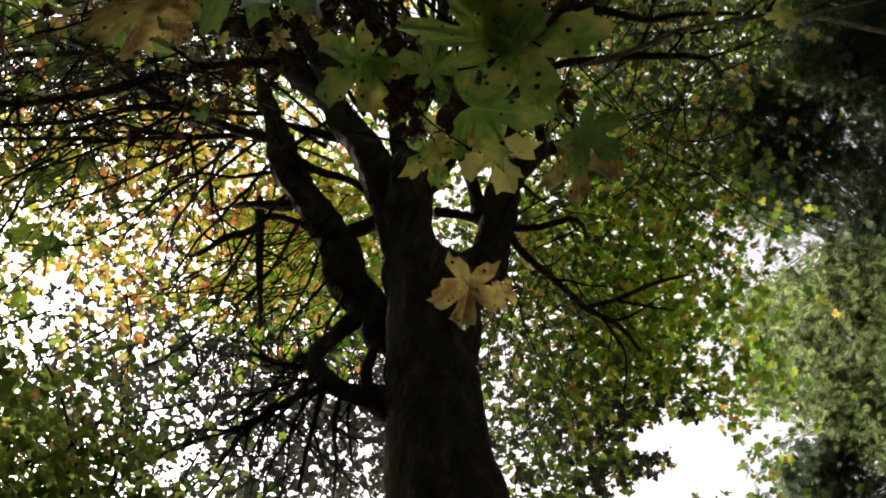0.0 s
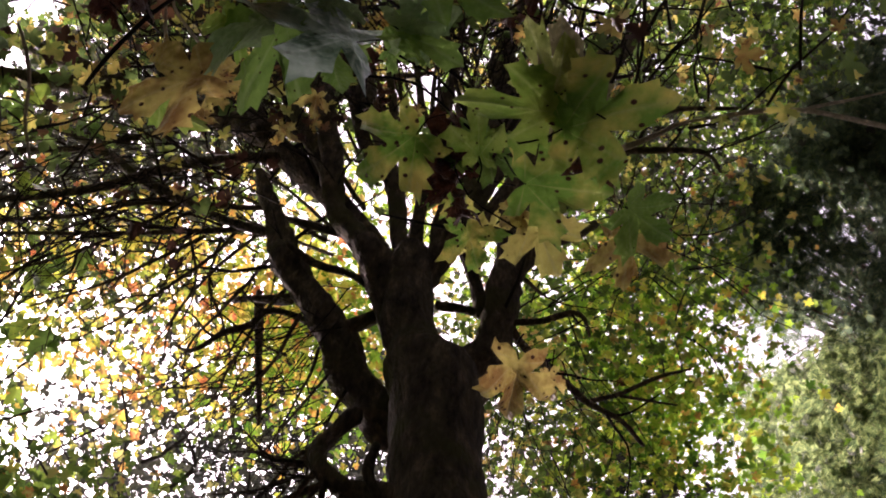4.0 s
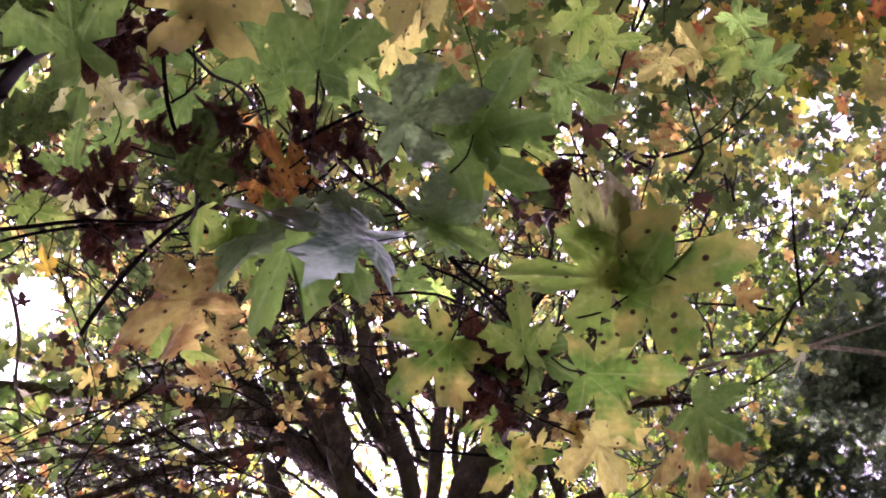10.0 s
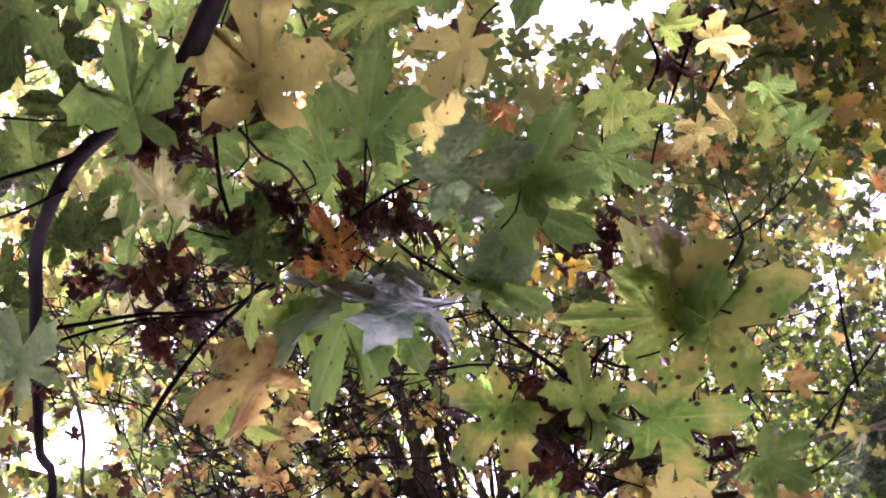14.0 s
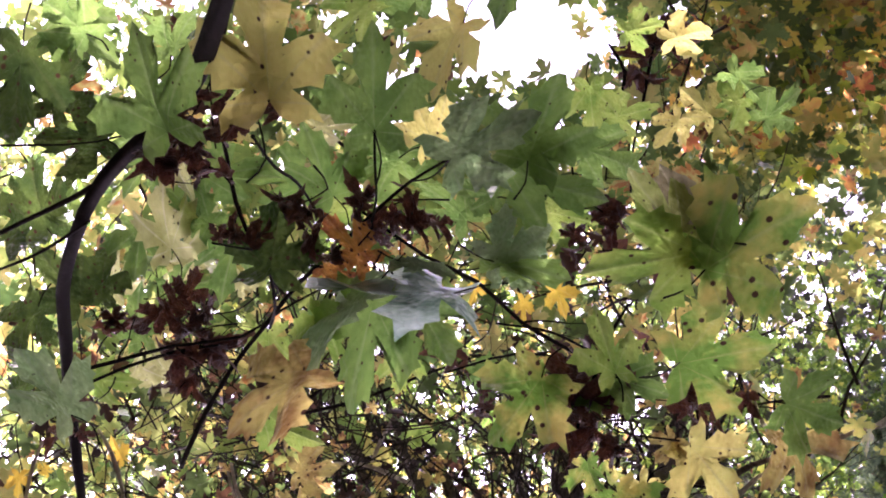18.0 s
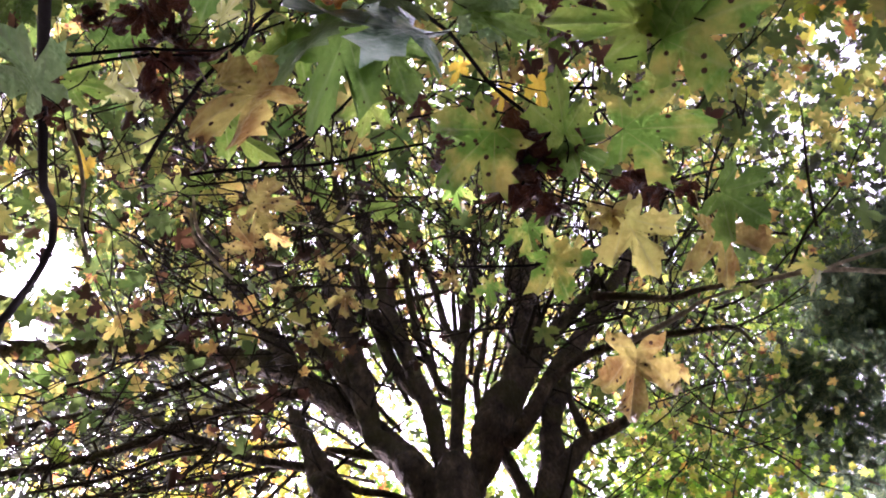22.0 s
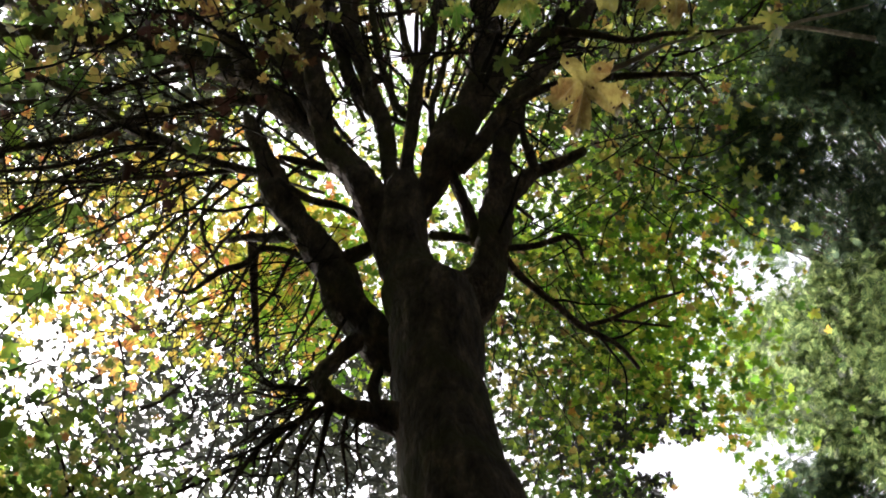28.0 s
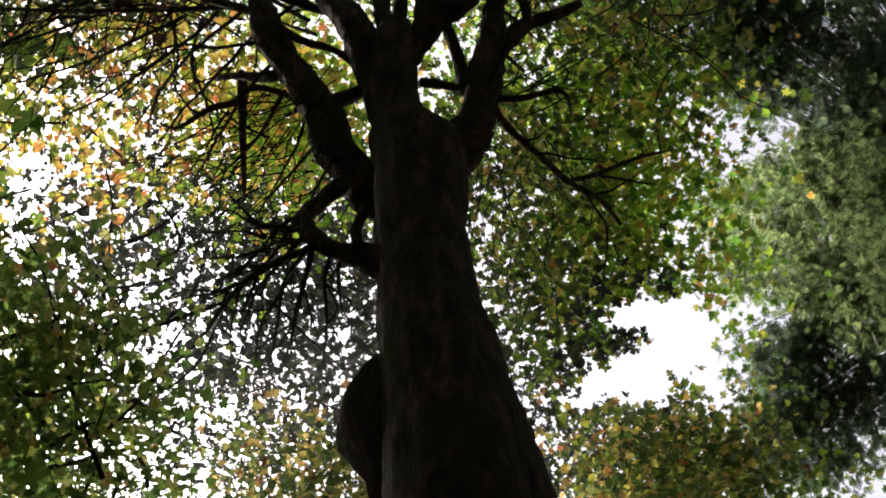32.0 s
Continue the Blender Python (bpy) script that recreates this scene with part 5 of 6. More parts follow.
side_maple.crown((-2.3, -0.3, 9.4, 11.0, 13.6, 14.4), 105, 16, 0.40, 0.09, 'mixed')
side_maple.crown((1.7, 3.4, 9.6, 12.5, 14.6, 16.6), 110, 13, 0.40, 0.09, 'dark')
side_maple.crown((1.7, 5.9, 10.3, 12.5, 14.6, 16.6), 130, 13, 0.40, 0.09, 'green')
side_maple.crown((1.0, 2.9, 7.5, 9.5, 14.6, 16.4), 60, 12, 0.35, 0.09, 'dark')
side_maple.crown((3.0, 4.2, 9.6, 11.7, 14.9, 15.9), 87, 17, 0.35, 0.09, 'mixed')
side_maple.crown((2.6, 5.3, -2.2, 1.6, 16.9, 20.9), 105, 9, 0.70, 0.12, 'mixed')
side_maple.crown((2.9, 4.3, 1.3, 3.6, 18.3, 22.3), 200, 9, 0.70, 0.11, 'green')
side_maple.crown((3.1, 6.6, 0.8, 2.3, 18.3, 21.3), 80, 9, 0.70, 0.12, 'dark')
side_maple.crown((2.6, 4.6, -1.9, -0.2, 11.7, 14.1), 120, 9, 0.50, 0.14, 'mixed')
side_maple.crown((2.9, 4.6, -1.8, -0.0, 11.7, 14.0), 60, 9, 0.50, 0.14, 'gold')
side_maple.crown((1.6, 3.9, 8.5, 10.2, 12.8, 14.6), 110, 14, 0.40, 0.09, 'mixed')
side_maple.crown((1.7, 3.7, 8.6, 9.9, 12.6, 14.0), 24, 13, 0.40, 0.09, 'gold')
side_maple.crown((2.2, 4.4, 8.7, 10.2, 12.8, 14.4), 60, 13, 0.40, 0.09, 'green')
side_maple.finish()
fir = Tree("fir_tree", "tall dark fir with drooping needled boughs", "tree", (9.5, 9.0, -0.1), 14, FIR_BARK, "background trees")
fir.limb((9.5, 9.0, -0.2, 0.4), (9.3, 8.8, 10, 0.3), (9.0, 8.4, 20, 0.18), (8.8, 8.2, 28, 0.04), name="trunk", sides=12)
fir.boughs((2.9, 3.4, 4.2, 5.3, 17.4, 18.6), 10, 0.80, 70, 0.16, 'dark', away=(9.3, 8.8))
fir.boughs((3.1, 3.7, 4.0, 5.8, 17.4, 18.6), 12, 0.80, 70, 0.16, 'dark', away=(9.3, 8.8))
fir.boughs((3.3, 4.0, 3.8, 6.0, 17.4, 18.6), 13, 0.80, 70, 0.16, 'dark', away=(9.3, 8.8))
fir.boughs((3.7, 4.4, 3.6, 6.2, 17.4, 18.6), 15, 0.80, 70, 0.16, 'dark', away=(9.3, 8.8))
fir.boughs((4.1, 4.8, 3.6, 6.4, 17.4, 18.6), 12, 0.80, 70, 0.16, 'dark', away=(9.3, 8.8))
fir.boughs((4.4, 5.3, 2.9, 6.3, 17.4, 18.6), 14, 0.80, 70, 0.16, 'dark', away=(9.3, 8.8))
fir.boughs((4.8, 5.7, 2.1, 6.2, 17.4, 18.6), 16, 0.80, 70, 0.16, 'dark', away=(9.3, 8.8))
fir.boughs((5.2, 6.2, 2.1, 6.2, 17.4, 18.6), 16, 0.80, 70, 0.16, 'dark', away=(9.3, 8.8))
fir.boughs((5.6, 6.6, 2.1, 6.1, 17.4, 18.6), 16, 0.80, 70, 0.16, 'dark', away=(9.3, 8.8))
fir.boughs((4.1, 4.6, 3.1, 4.2, 17.8, 19.0), 6, 0.80, 70, 0.16, 'dark', away=(9.3, 8.8))
fir.boughs((4.5, 5.0, 2.6, 4.2, 17.8, 19.0), 8, 0.80, 70, 0.16, 'dark', away=(9.3, 8.8))
fir.boughs((4.9, 5.4, 2.1, 4.2, 17.8, 19.0), 9, 0.80, 70, 0.16, 'dark', away=(9.3, 8.8))
fir.boughs((5.3, 5.8, 1.7, 4.3, 17.8, 19.0), 10, 0.80, 70, 0.16, 'dark', away=(9.3, 8.8))
fir.boughs((5.7, 6.2, 1.3, 4.3, 17.8, 19.0), 11, 0.80, 70, 0.16, 'dark', away=(9.3, 8.8))
fir.boughs((3.7, 4.3, 9.6, 9.9, 16.4, 17.6), 8, 0.80, 70, 0.16, 'dark', away=(9.3, 8.8))
fir.boughs((4.0, 4.7, 9.6, 11.5, 16.4, 17.6), 13, 0.80, 70, 0.16, 'dark', away=(9.3, 8.8))
fir.boughs((4.3, 5.1, 9.5, 12.3, 16.4, 17.6), 17, 0.80, 70, 0.16, 'dark', away=(9.3, 8.8))
fir.boughs((4.6, 5.4, 9.3, 12.3, 16.4, 17.6), 18, 0.80, 70, 0.16, 'dark', away=(9.3, 8.8))
fir.boughs((5.0, 5.8, 9.3, 12.3, 16.4, 17.6), 18, 0.80, 70, 0.16, 'dark', away=(9.3, 8.8))
fir.boughs((5.4, 6.3, 9.2, 12.3, 16.4, 17.6), 18, 0.80, 70, 0.16, 'dark', away=(9.3, 8.8))
fir.boughs((5.9, 6.8, 9.1, 12.3, 16.4, 17.6), 19, 0.80, 70, 0.16, 'dark', away=(9.3, 8.8))
fir.finish()
cedar = Tree("cedar_tree", "pale green cedar with soft hanging sprays in sunlight", "tree", (10.0, 11.5, -0.1), 15, FIR_BARK, "background trees")
cedar.limb((10.0, 11.5, -0.2, 0.35), (9.95, 11.4, 9, 0.28), (9.9, 11.3, 18, 0.15), (9.9, 11.3, 26, 0.04), name="trunk", sides=12)
cedar.boughs((4.6, 5.5, 10.8, 11.7, 22.6, 24.4), 8, 0.90, 110, 0.16, 'pale', away=(9.9, 11.4))
cedar.boughs((6.0, 7.2, 14.1, 15.0, 29.1, 30.9), 6, 1.20, 110, 0.16, 'pale', away=(9.9, 11.4))
cedar.boughs((4.6, 5.5, 9.1, 11.0, 21.0, 22.8), 14, 0.90, 110, 0.16, 'pale', away=(9.9, 11.4))
cedar.boughs((6.0, 7.2, 11.9, 14.1, 27.1, 28.9), 9, 1.20, 110, 0.16, 'pale', away=(9.9, 11.4))
cedar.boughs((4.6, 5.5, 8.1, 10.3, 19.6, 21.4), 14, 0.90, 110, 0.16, 'pale', away=(9.9, 11.4))
cedar.boughs((6.0, 7.2, 10.6, 13.2, 25.2, 27.0), 9, 1.20, 110, 0.16, 'pale', away=(9.9, 11.4))
cedar.boughs((4.6, 5.5, 7.0, 9.4, 18.0, 19.8), 16, 0.90, 110, 0.16, 'pale', away=(9.9, 11.4))
cedar.boughs((6.0, 7.2, 9.1, 12.1, 23.1, 24.9), 10, 1.20, 110, 0.16, 'pale', away=(9.9, 11.4))
cedar.boughs((4.6, 5.5, 6.1, 8.8, 16.6, 18.4), 19, 0.90, 110, 0.16, 'pale', away=(9.9, 11.4))
cedar.boughs((6.0, 7.2, 8.0, 11.2, 21.3, 23.1), 11, 1.20, 110, 0.16, 'pale', away=(9.9, 11.4))
cedar.boughs((4.6, 5.5, 5.5, 8.2, 15.4, 17.2), 21, 0.90, 110, 0.16, 'pale', away=(9.9, 11.4))
cedar.boughs((6.0, 7.2, 7.2, 10.5, 19.7, 21.5), 12, 1.20, 110, 0.16, 'pale', away=(9.9, 11.4))
cedar.boughs((4.6, 5.5, 5.0, 7.6, 14.3, 16.1), 20, 0.90, 110, 0.16, 'pale', away=(9.9, 11.4))
cedar.boughs((6.0, 7.2, 6.5, 9.7, 18.3, 20.1), 12, 1.20, 110, 0.16, 'pale', away=(9.9, 11.4))
cedar.boughs((4.6, 5.5, 4.6, 6.9, 13.3, 15.1), 18, 0.90, 110, 0.16, 'pale', away=(9.9, 11.4))
cedar.boughs((6.0, 7.2, 6.0, 8.8, 17.1, 18.9), 11, 1.20, 110, 0.16, 'pale', away=(9.9, 11.4))
cedar.boughs((4.6, 5.5, 4.4, 6.5, 12.5, 14.3), 14, 0.90, 110, 0.16, 'pale', away=(9.9, 11.4))
cedar.boughs((6.0, 7.2, 5.8, 8.3, 16.0, 17.8), 9, 1.20, 110, 0.16, 'pale', away=(9.9, 11.4))
cedar.finish()
# firs added out of view to keep sky light off the trunk and leaves
shade = Tree("fir_tree", "tall dark fir closing the wood behind the clearing", "tree", (-13, -6, -0.1), 30, FIR_BARK, "background trees")
shade.limb((-13, -6, -0.2, 0.4), (-13, -6, 12, 0.25), (-13, -6, 24, 0.04), name="trunk", sides=10)
needles(shade, (-16.5, -9.5, -9.5, -2.5, 3.0, 22.0), 260, 14, 0.9, 1.1, "dark")
shade.finish()
shade = Tree("fir_tree", "tall dark fir closing the wood behind the clearing", "tree", (-6, -13, -0.1), 31, FIR_BARK, "background trees")
shade.limb((-6, -13, -0.2, 0.4), (-6, -13, 12, 0.25), (-6, -13, 24, 0.04), name="trunk", sides=10)
needles(shade, (-9.5, -2.5, -16.5, -9.5, 3.0, 22.0), 260, 14, 0.9, 1.1, "dark")
shade.finish()
shade = Tree("fir_tree", "tall dark fir closing the wood behind the clearing", "tree", (1, -12, -0.1), 32, FIR_BARK, "background trees")
shade.limb((1, -12, -0.2, 0.4), (1, -12, 12, 0.25), (1, -12, 24, 0.04), name="trunk", sides=10)
needles(shade, (-2.5, 4.5, -15.5, -8.5, 3.0, 22.0), 260, 14, 0.9, 1.1, "dark")
shade.finish()
shade = Tree("fir_tree", "tall dark fir closing the wood behind the clearing", "tree", (8, -13, -0.1), 33, FIR_BARK, "background trees")
shade.limb((8, -13, -0.2, 0.4), (8, -13, 12, 0.25), (8, -13, 24, 0.04), name="trunk", sides=10)
needles(shade, (4.5, 11.5, -16.5, -9.5, 3.0, 22.0), 260, 14, 0.9, 1.1, "dark")
shade.finish()
shade = Tree("fir_tree", "tall dark fir closing the wood behind the clearing", "tree", (14, -7, -0.1), 34, FIR_BARK, "background trees")
shade.limb((14, -7, -0.2, 0.4), (14, -7, 12, 0.25), (14, -7, 24, 0.04), name="trunk", sides=10)
needles(shade, (10.5, 17.5, -10.5, -3.5, 3.0, 22.0), 260, 14, 0.9, 1.1, "dark")
shade.finish()
shade = Tree("fir_tree", "tall dark fir closing the wood behind the clearing", "tree", (-16, 3, -0.1), 35, FIR_BARK, "background trees")
shade.limb((-16, 3, -0.2, 0.4), (-16, 3, 12, 0.25), (-16, 3, 24, 0.04), name="trunk", sides=10)
needles(shade, (-19.5, -12.5, -0.5, 6.5, 3.0, 22.0), 260, 14, 0.9, 1.1, "dark")
shade.finish()
shade = Tree("fir_tree", "tall dark fir closing the wood behind the clearing", "tree", (16, 2, -0.1), 36, FIR_BARK, "background trees")
shade.limb((16, 2, -0.2, 0.4), (16, 2, 12, 0.25), (16, 2, 24, 0.04), name="trunk", sides=10)
needles(shade, (12.5, 19.5, -1.5, 5.5, 3.0, 22.0), 260, 14, 0.9, 1.1, "dark")
shade.finish()
# added maple, nearly all out of view, whose crown blocks the sun
shade_maple = Tree("maple_tree", "broad leafy maple standing over the clearing's edge", "tree", (-9.5, 6.5, -0.1), 40, BARK, "background trees")
shade_maple.limb((-9.5, 6.5, -0.2, 0.45), (-9.3, 6.4, 6, 0.36), (-8.8, 6.2, 13, 0.25), (-8.3, 6, 20, 0.05), name="trunk", sides=12, sprout=1, reach=2.5)
shade_maple.crown((-12.0, -5.0, 2.0, 12.0, 10.0, 17.0), 430, 14, 0.6, 0.26, "green")
shade_maple.finish()
# ring of foliage below the view, added to darken undersides and trunk
def shade_woods():
    rng = np.random.default_rng(77)
    root = thing("shade_woods", "dark ring of dense woodland all round the clearing", "woods")
    tagged(root, kind="stuff")
    n = 9000
    turn, far = rng.uniform(0, 2 * np.pi, n), rng.uniform(19, 27, n)
    high = rng.uniform(0, 17, n)
    where = np.stack([far * np.cos(turn), far * np.sin(turn), high], 1)
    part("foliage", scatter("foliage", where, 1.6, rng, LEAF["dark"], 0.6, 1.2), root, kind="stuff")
    t = Tubes()
    for k in range(60):
        a, r = rng.uniform(0, 2 * np.pi), rng.uniform(20, 26)
        x, y = r * math.cos(a), r * math.sin(a)
        t.add(spline([[x, y, -1.5, 0.3], [x, y, 8, 0.22], [x, y, 18, 0.05]], 2), 7)
    part("stem", t.mesh("stem", FIR_BARK), root, kind="stuff")


shade_woods()
near = Tree("maple_bough", "low leafy maple bough with green, yellow and withered leaves", "branch", (-9.5, 1.5, -0.1), 16, NEAR_BARK)
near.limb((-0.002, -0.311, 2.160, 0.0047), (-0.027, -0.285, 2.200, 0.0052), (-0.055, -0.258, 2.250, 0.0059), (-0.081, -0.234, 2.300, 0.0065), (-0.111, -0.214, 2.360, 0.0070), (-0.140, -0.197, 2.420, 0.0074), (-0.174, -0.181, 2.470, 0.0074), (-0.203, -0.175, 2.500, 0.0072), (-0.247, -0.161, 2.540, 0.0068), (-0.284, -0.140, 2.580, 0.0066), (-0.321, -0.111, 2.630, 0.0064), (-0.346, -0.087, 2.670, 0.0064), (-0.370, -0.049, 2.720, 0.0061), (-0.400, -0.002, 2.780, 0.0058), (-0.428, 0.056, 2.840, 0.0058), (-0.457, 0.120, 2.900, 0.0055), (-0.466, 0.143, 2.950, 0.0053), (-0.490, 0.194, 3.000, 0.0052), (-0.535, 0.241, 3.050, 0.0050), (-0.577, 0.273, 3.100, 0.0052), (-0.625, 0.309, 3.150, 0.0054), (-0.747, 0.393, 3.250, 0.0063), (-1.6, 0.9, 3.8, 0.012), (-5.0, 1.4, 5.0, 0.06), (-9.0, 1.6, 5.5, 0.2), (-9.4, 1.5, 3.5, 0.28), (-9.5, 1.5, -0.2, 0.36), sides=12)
near.limb((-0.247, -0.161, 2.540, 0.0028), (-0.291, -0.156, 2.570, 0.0024), (-0.346, -0.152, 2.600, 0.0020), (-0.390, -0.147, 2.620, 0.0018))
near.limb((-0.285, -0.135, 2.580, 0.0015), (-0.334, -0.124, 2.600, 0.0015), (-0.377, -0.121, 2.620, 0.0013), (-0.400, -0.122, 2.630, 0.0010), sides=6, rough=0.03)
near.limb((-0.389, -0.019, 2.760, 0.0023), (-0.347, -0.017, 2.780, 0.0023), (-0.298, -0.016, 2.820, 0.0021), (-0.235, -0.006, 2.850, 0.0018), (-0.190, -0.021, 2.860, 0.0015), (-0.145, -0.031, 2.870, 0.0012), sides=8, sprout=6, reach=0.12)
near.limb((-0.397, -0.001, 2.780, 0.0017), (-0.355, -0.008, 2.800, 0.0018), (-0.302, -0.010, 2.830, 0.0018), (-0.262, -0.004, 2.860, 0.0012), sides=6, rough=0.03)
near.limb((-0.357, 0.116, 2.950, 0.0029), (-0.320, 0.077, 2.920, 0.0029), (-0.261, 0.025, 2.880, 0.0027), (-0.210, -0.009, 2.850, 0.0027), (-0.158, -0.041, 2.800, 0.0023), (-0.113, -0.060, 2.760, 0.0022), (-0.061, -0.083, 2.700, 0.0018), (-0.020, -0.099, 2.660, 0.0015), (0.019, -0.106, 2.620, 0.0012), sides=8, sprout=4, reach=0.12)
near.limb((-0.155, -0.170, 2.550, 0.0016), (-0.160, -0.155, 2.580, 0.0017), (-0.169, -0.121, 2.620, 0.0020), (-0.170, -0.084, 2.660, 0.0020), (-0.168, -0.060, 2.700, 0.0018), (-0.181, -0.025, 2.760, 0.0019), (-0.203, -0.007, 2.840, 0.0018), sides=8, rough=0.03)
near.limb((-0.190, -0.164, 2.520, 0.0011), (-0.166, -0.140, 2.580, 0.0012), (-0.166, -0.129, 2.600, 0.0010), sides=6, rough=0.03)
near.limb((-0.125, -0.154, 2.500, 0.0011), (-0.126, -0.138, 2.600, 0.0015), (-0.121, -0.129, 2.700, 0.0016), (-0.119, -0.101, 2.800, 0.0011), sides=6, rough=0.03)
near.limb((-0.034, -0.132, 2.500, 0.0009), (-0.043, -0.112, 2.560, 0.0012), (-0.052, -0.090, 2.620, 0.0012), (-0.065, -0.076, 2.700, 0.0013), sides=6, rough=0.03)
near.limb((-0.073, -0.089, 2.750, 0.0014), (-0.029, -0.034, 2.800, 0.0017), (0.016, 0.007, 2.860, 0.0021), (0.050, 0.062, 2.900, 0.0024), (0.083, 0.097, 2.920, 0.0022), (0.123, 0.140, 2.950, 0.0019), (0.145, 0.178, 2.970, 0.0013), sides=8, sprout=4, reach=0.1)
near.limb((0.136, 0.060, 2.660, 0.0013), (0.114, 0.084, 2.680, 0.0018), (0.093, 0.117, 2.700, 0.0021), (0.070, 0.159, 2.740, 0.0016), (0.050, 0.208, 2.800, 0.0011), sides=8, rough=0.03)
near.limb((0.022, 0.051, 2.800, 0.0011), (0.067, 0.070, 2.760, 0.0014), (0.099, 0.097, 2.700, 0.0013), sides=6, rough=0.03)
near.limb((-0.043, 0.092, 2.900, 0.0012), (0.032, 0.089, 2.850, 0.0015), (0.097, 0.105, 2.700, 0.0013), sides=6, rough=0.03)
near.limb((-0.008, 0.273, 2.950, 0.0013), (0.078, 0.273, 2.900, 0.0019), (0.119, 0.257, 2.860, 0.0021), (0.163, 0.265, 2.840, 0.0018), (0.183, 0.271, 2.820, 0.0012), sides=6, rough=0.03)
near.limb((0.466, -0.396, 4.400, 0.0032), (0.483, -0.326, 4.400, 0.0045), (0.452, -0.269, 4.400, 0.0038), (0.417, -0.213, 4.400, 0.0032), (0.375, -0.107, 4.400, 0.0025), sides=6, rough=0.03)
near.limb((0.563, -0.370, 4.400, 0.0032), (0.528, -0.301, 4.400, 0.0045), (0.494, -0.232, 4.400, 0.0038), (0.456, -0.164, 4.400, 0.0032), (0.418, -0.057, 4.400, 0.0025), sides=6, rough=0.03)
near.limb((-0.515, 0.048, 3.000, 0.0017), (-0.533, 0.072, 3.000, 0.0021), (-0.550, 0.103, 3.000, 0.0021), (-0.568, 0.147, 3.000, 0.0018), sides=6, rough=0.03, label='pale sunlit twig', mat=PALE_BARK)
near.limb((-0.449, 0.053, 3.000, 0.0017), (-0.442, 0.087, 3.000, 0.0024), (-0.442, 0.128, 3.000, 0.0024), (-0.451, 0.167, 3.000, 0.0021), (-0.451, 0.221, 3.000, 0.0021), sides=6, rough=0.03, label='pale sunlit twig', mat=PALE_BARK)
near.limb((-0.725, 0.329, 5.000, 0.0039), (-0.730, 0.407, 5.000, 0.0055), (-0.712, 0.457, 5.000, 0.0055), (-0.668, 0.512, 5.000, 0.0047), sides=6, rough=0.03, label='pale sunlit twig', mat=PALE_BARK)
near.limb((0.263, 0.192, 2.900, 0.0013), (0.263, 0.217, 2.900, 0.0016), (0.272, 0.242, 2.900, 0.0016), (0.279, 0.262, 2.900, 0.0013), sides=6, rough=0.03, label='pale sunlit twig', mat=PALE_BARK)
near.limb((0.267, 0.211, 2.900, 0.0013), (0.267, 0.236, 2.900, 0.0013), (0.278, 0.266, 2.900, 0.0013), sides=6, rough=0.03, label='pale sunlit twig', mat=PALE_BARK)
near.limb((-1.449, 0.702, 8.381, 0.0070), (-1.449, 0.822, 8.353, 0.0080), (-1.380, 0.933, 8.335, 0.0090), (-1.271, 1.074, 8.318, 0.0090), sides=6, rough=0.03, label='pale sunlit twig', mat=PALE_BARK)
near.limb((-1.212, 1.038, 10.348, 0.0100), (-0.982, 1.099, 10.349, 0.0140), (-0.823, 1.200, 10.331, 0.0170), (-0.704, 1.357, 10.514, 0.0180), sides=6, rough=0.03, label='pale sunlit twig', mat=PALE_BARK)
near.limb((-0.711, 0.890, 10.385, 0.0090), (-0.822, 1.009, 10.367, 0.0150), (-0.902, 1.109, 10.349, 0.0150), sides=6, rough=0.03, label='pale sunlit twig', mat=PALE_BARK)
near.limb((-1.438, 0.501, 8.407, 0.0080), (-1.158, 0.502, 8.418, 0.0110), (-0.728, 0.525, 8.418, 0.0110), (-0.327, 0.497, 8.428, 0.0090), (0.003, 0.479, 8.438, 0.0050), sides=6, rough=0.03)
near.limb((-1.098, 0.523, 8.418, 0.0110), (-0.817, 0.394, 8.436, 0.0120), (-0.586, 0.255, 8.464, 0.0090), (-0.415, 0.105, 8.501, 0.0050), sides=6, rough=0.03)
near_leaf(near, (-0.096, -0.163, 2.410), (-0.077, -0.254, 2.410), (0.10, 0.10, -0.94), 'gold', 101, 0.62, 0.35, 0.07, 0.88, stalk=(-0.154, -0.172, 2.550))
near_leaf(near, (-0.154, -0.147, 2.320), (-0.161, -0.219, 2.320), (-0.30, 0.20, -0.94), 'green', 102, 0.52, 0.35, 0.04, 0.70, stalk=(-0.174, -0.179, 2.470))
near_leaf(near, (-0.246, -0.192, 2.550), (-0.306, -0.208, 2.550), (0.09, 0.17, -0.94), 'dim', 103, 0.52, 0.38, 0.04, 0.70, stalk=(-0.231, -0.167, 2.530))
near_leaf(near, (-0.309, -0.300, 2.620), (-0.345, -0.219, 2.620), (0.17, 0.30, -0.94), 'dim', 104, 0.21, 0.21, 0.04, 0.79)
near_leaf(near, (-0.249, -0.291, 2.600), (-0.281, -0.339, 2.600), (0.31, 0.10, -0.94), 'green', 105, 0.56, 0.09, 0.04, 0.79)
near_leaf(near, (-0.188, -0.258, 2.620), (-0.154, -0.299, 2.620), (-0.02, -0.18, -0.94), 'green', 106, 0.42, 0.25, 0.04, 0.79)
near_leaf(near, (-0.224, -0.179, 2.620), (-0.263, -0.156, 2.620), (-0.34, -0.20, -0.94), 'green', 107, 0.31, 0.37, 0.04, 0.79)
near_leaf(near, (-0.389, -0.087, 2.720), (-0.432, -0.049, 2.720), (0.19, -0.24, -0.94), 'dim', 108, 0.52, 0.10, 0.04, 0.79)
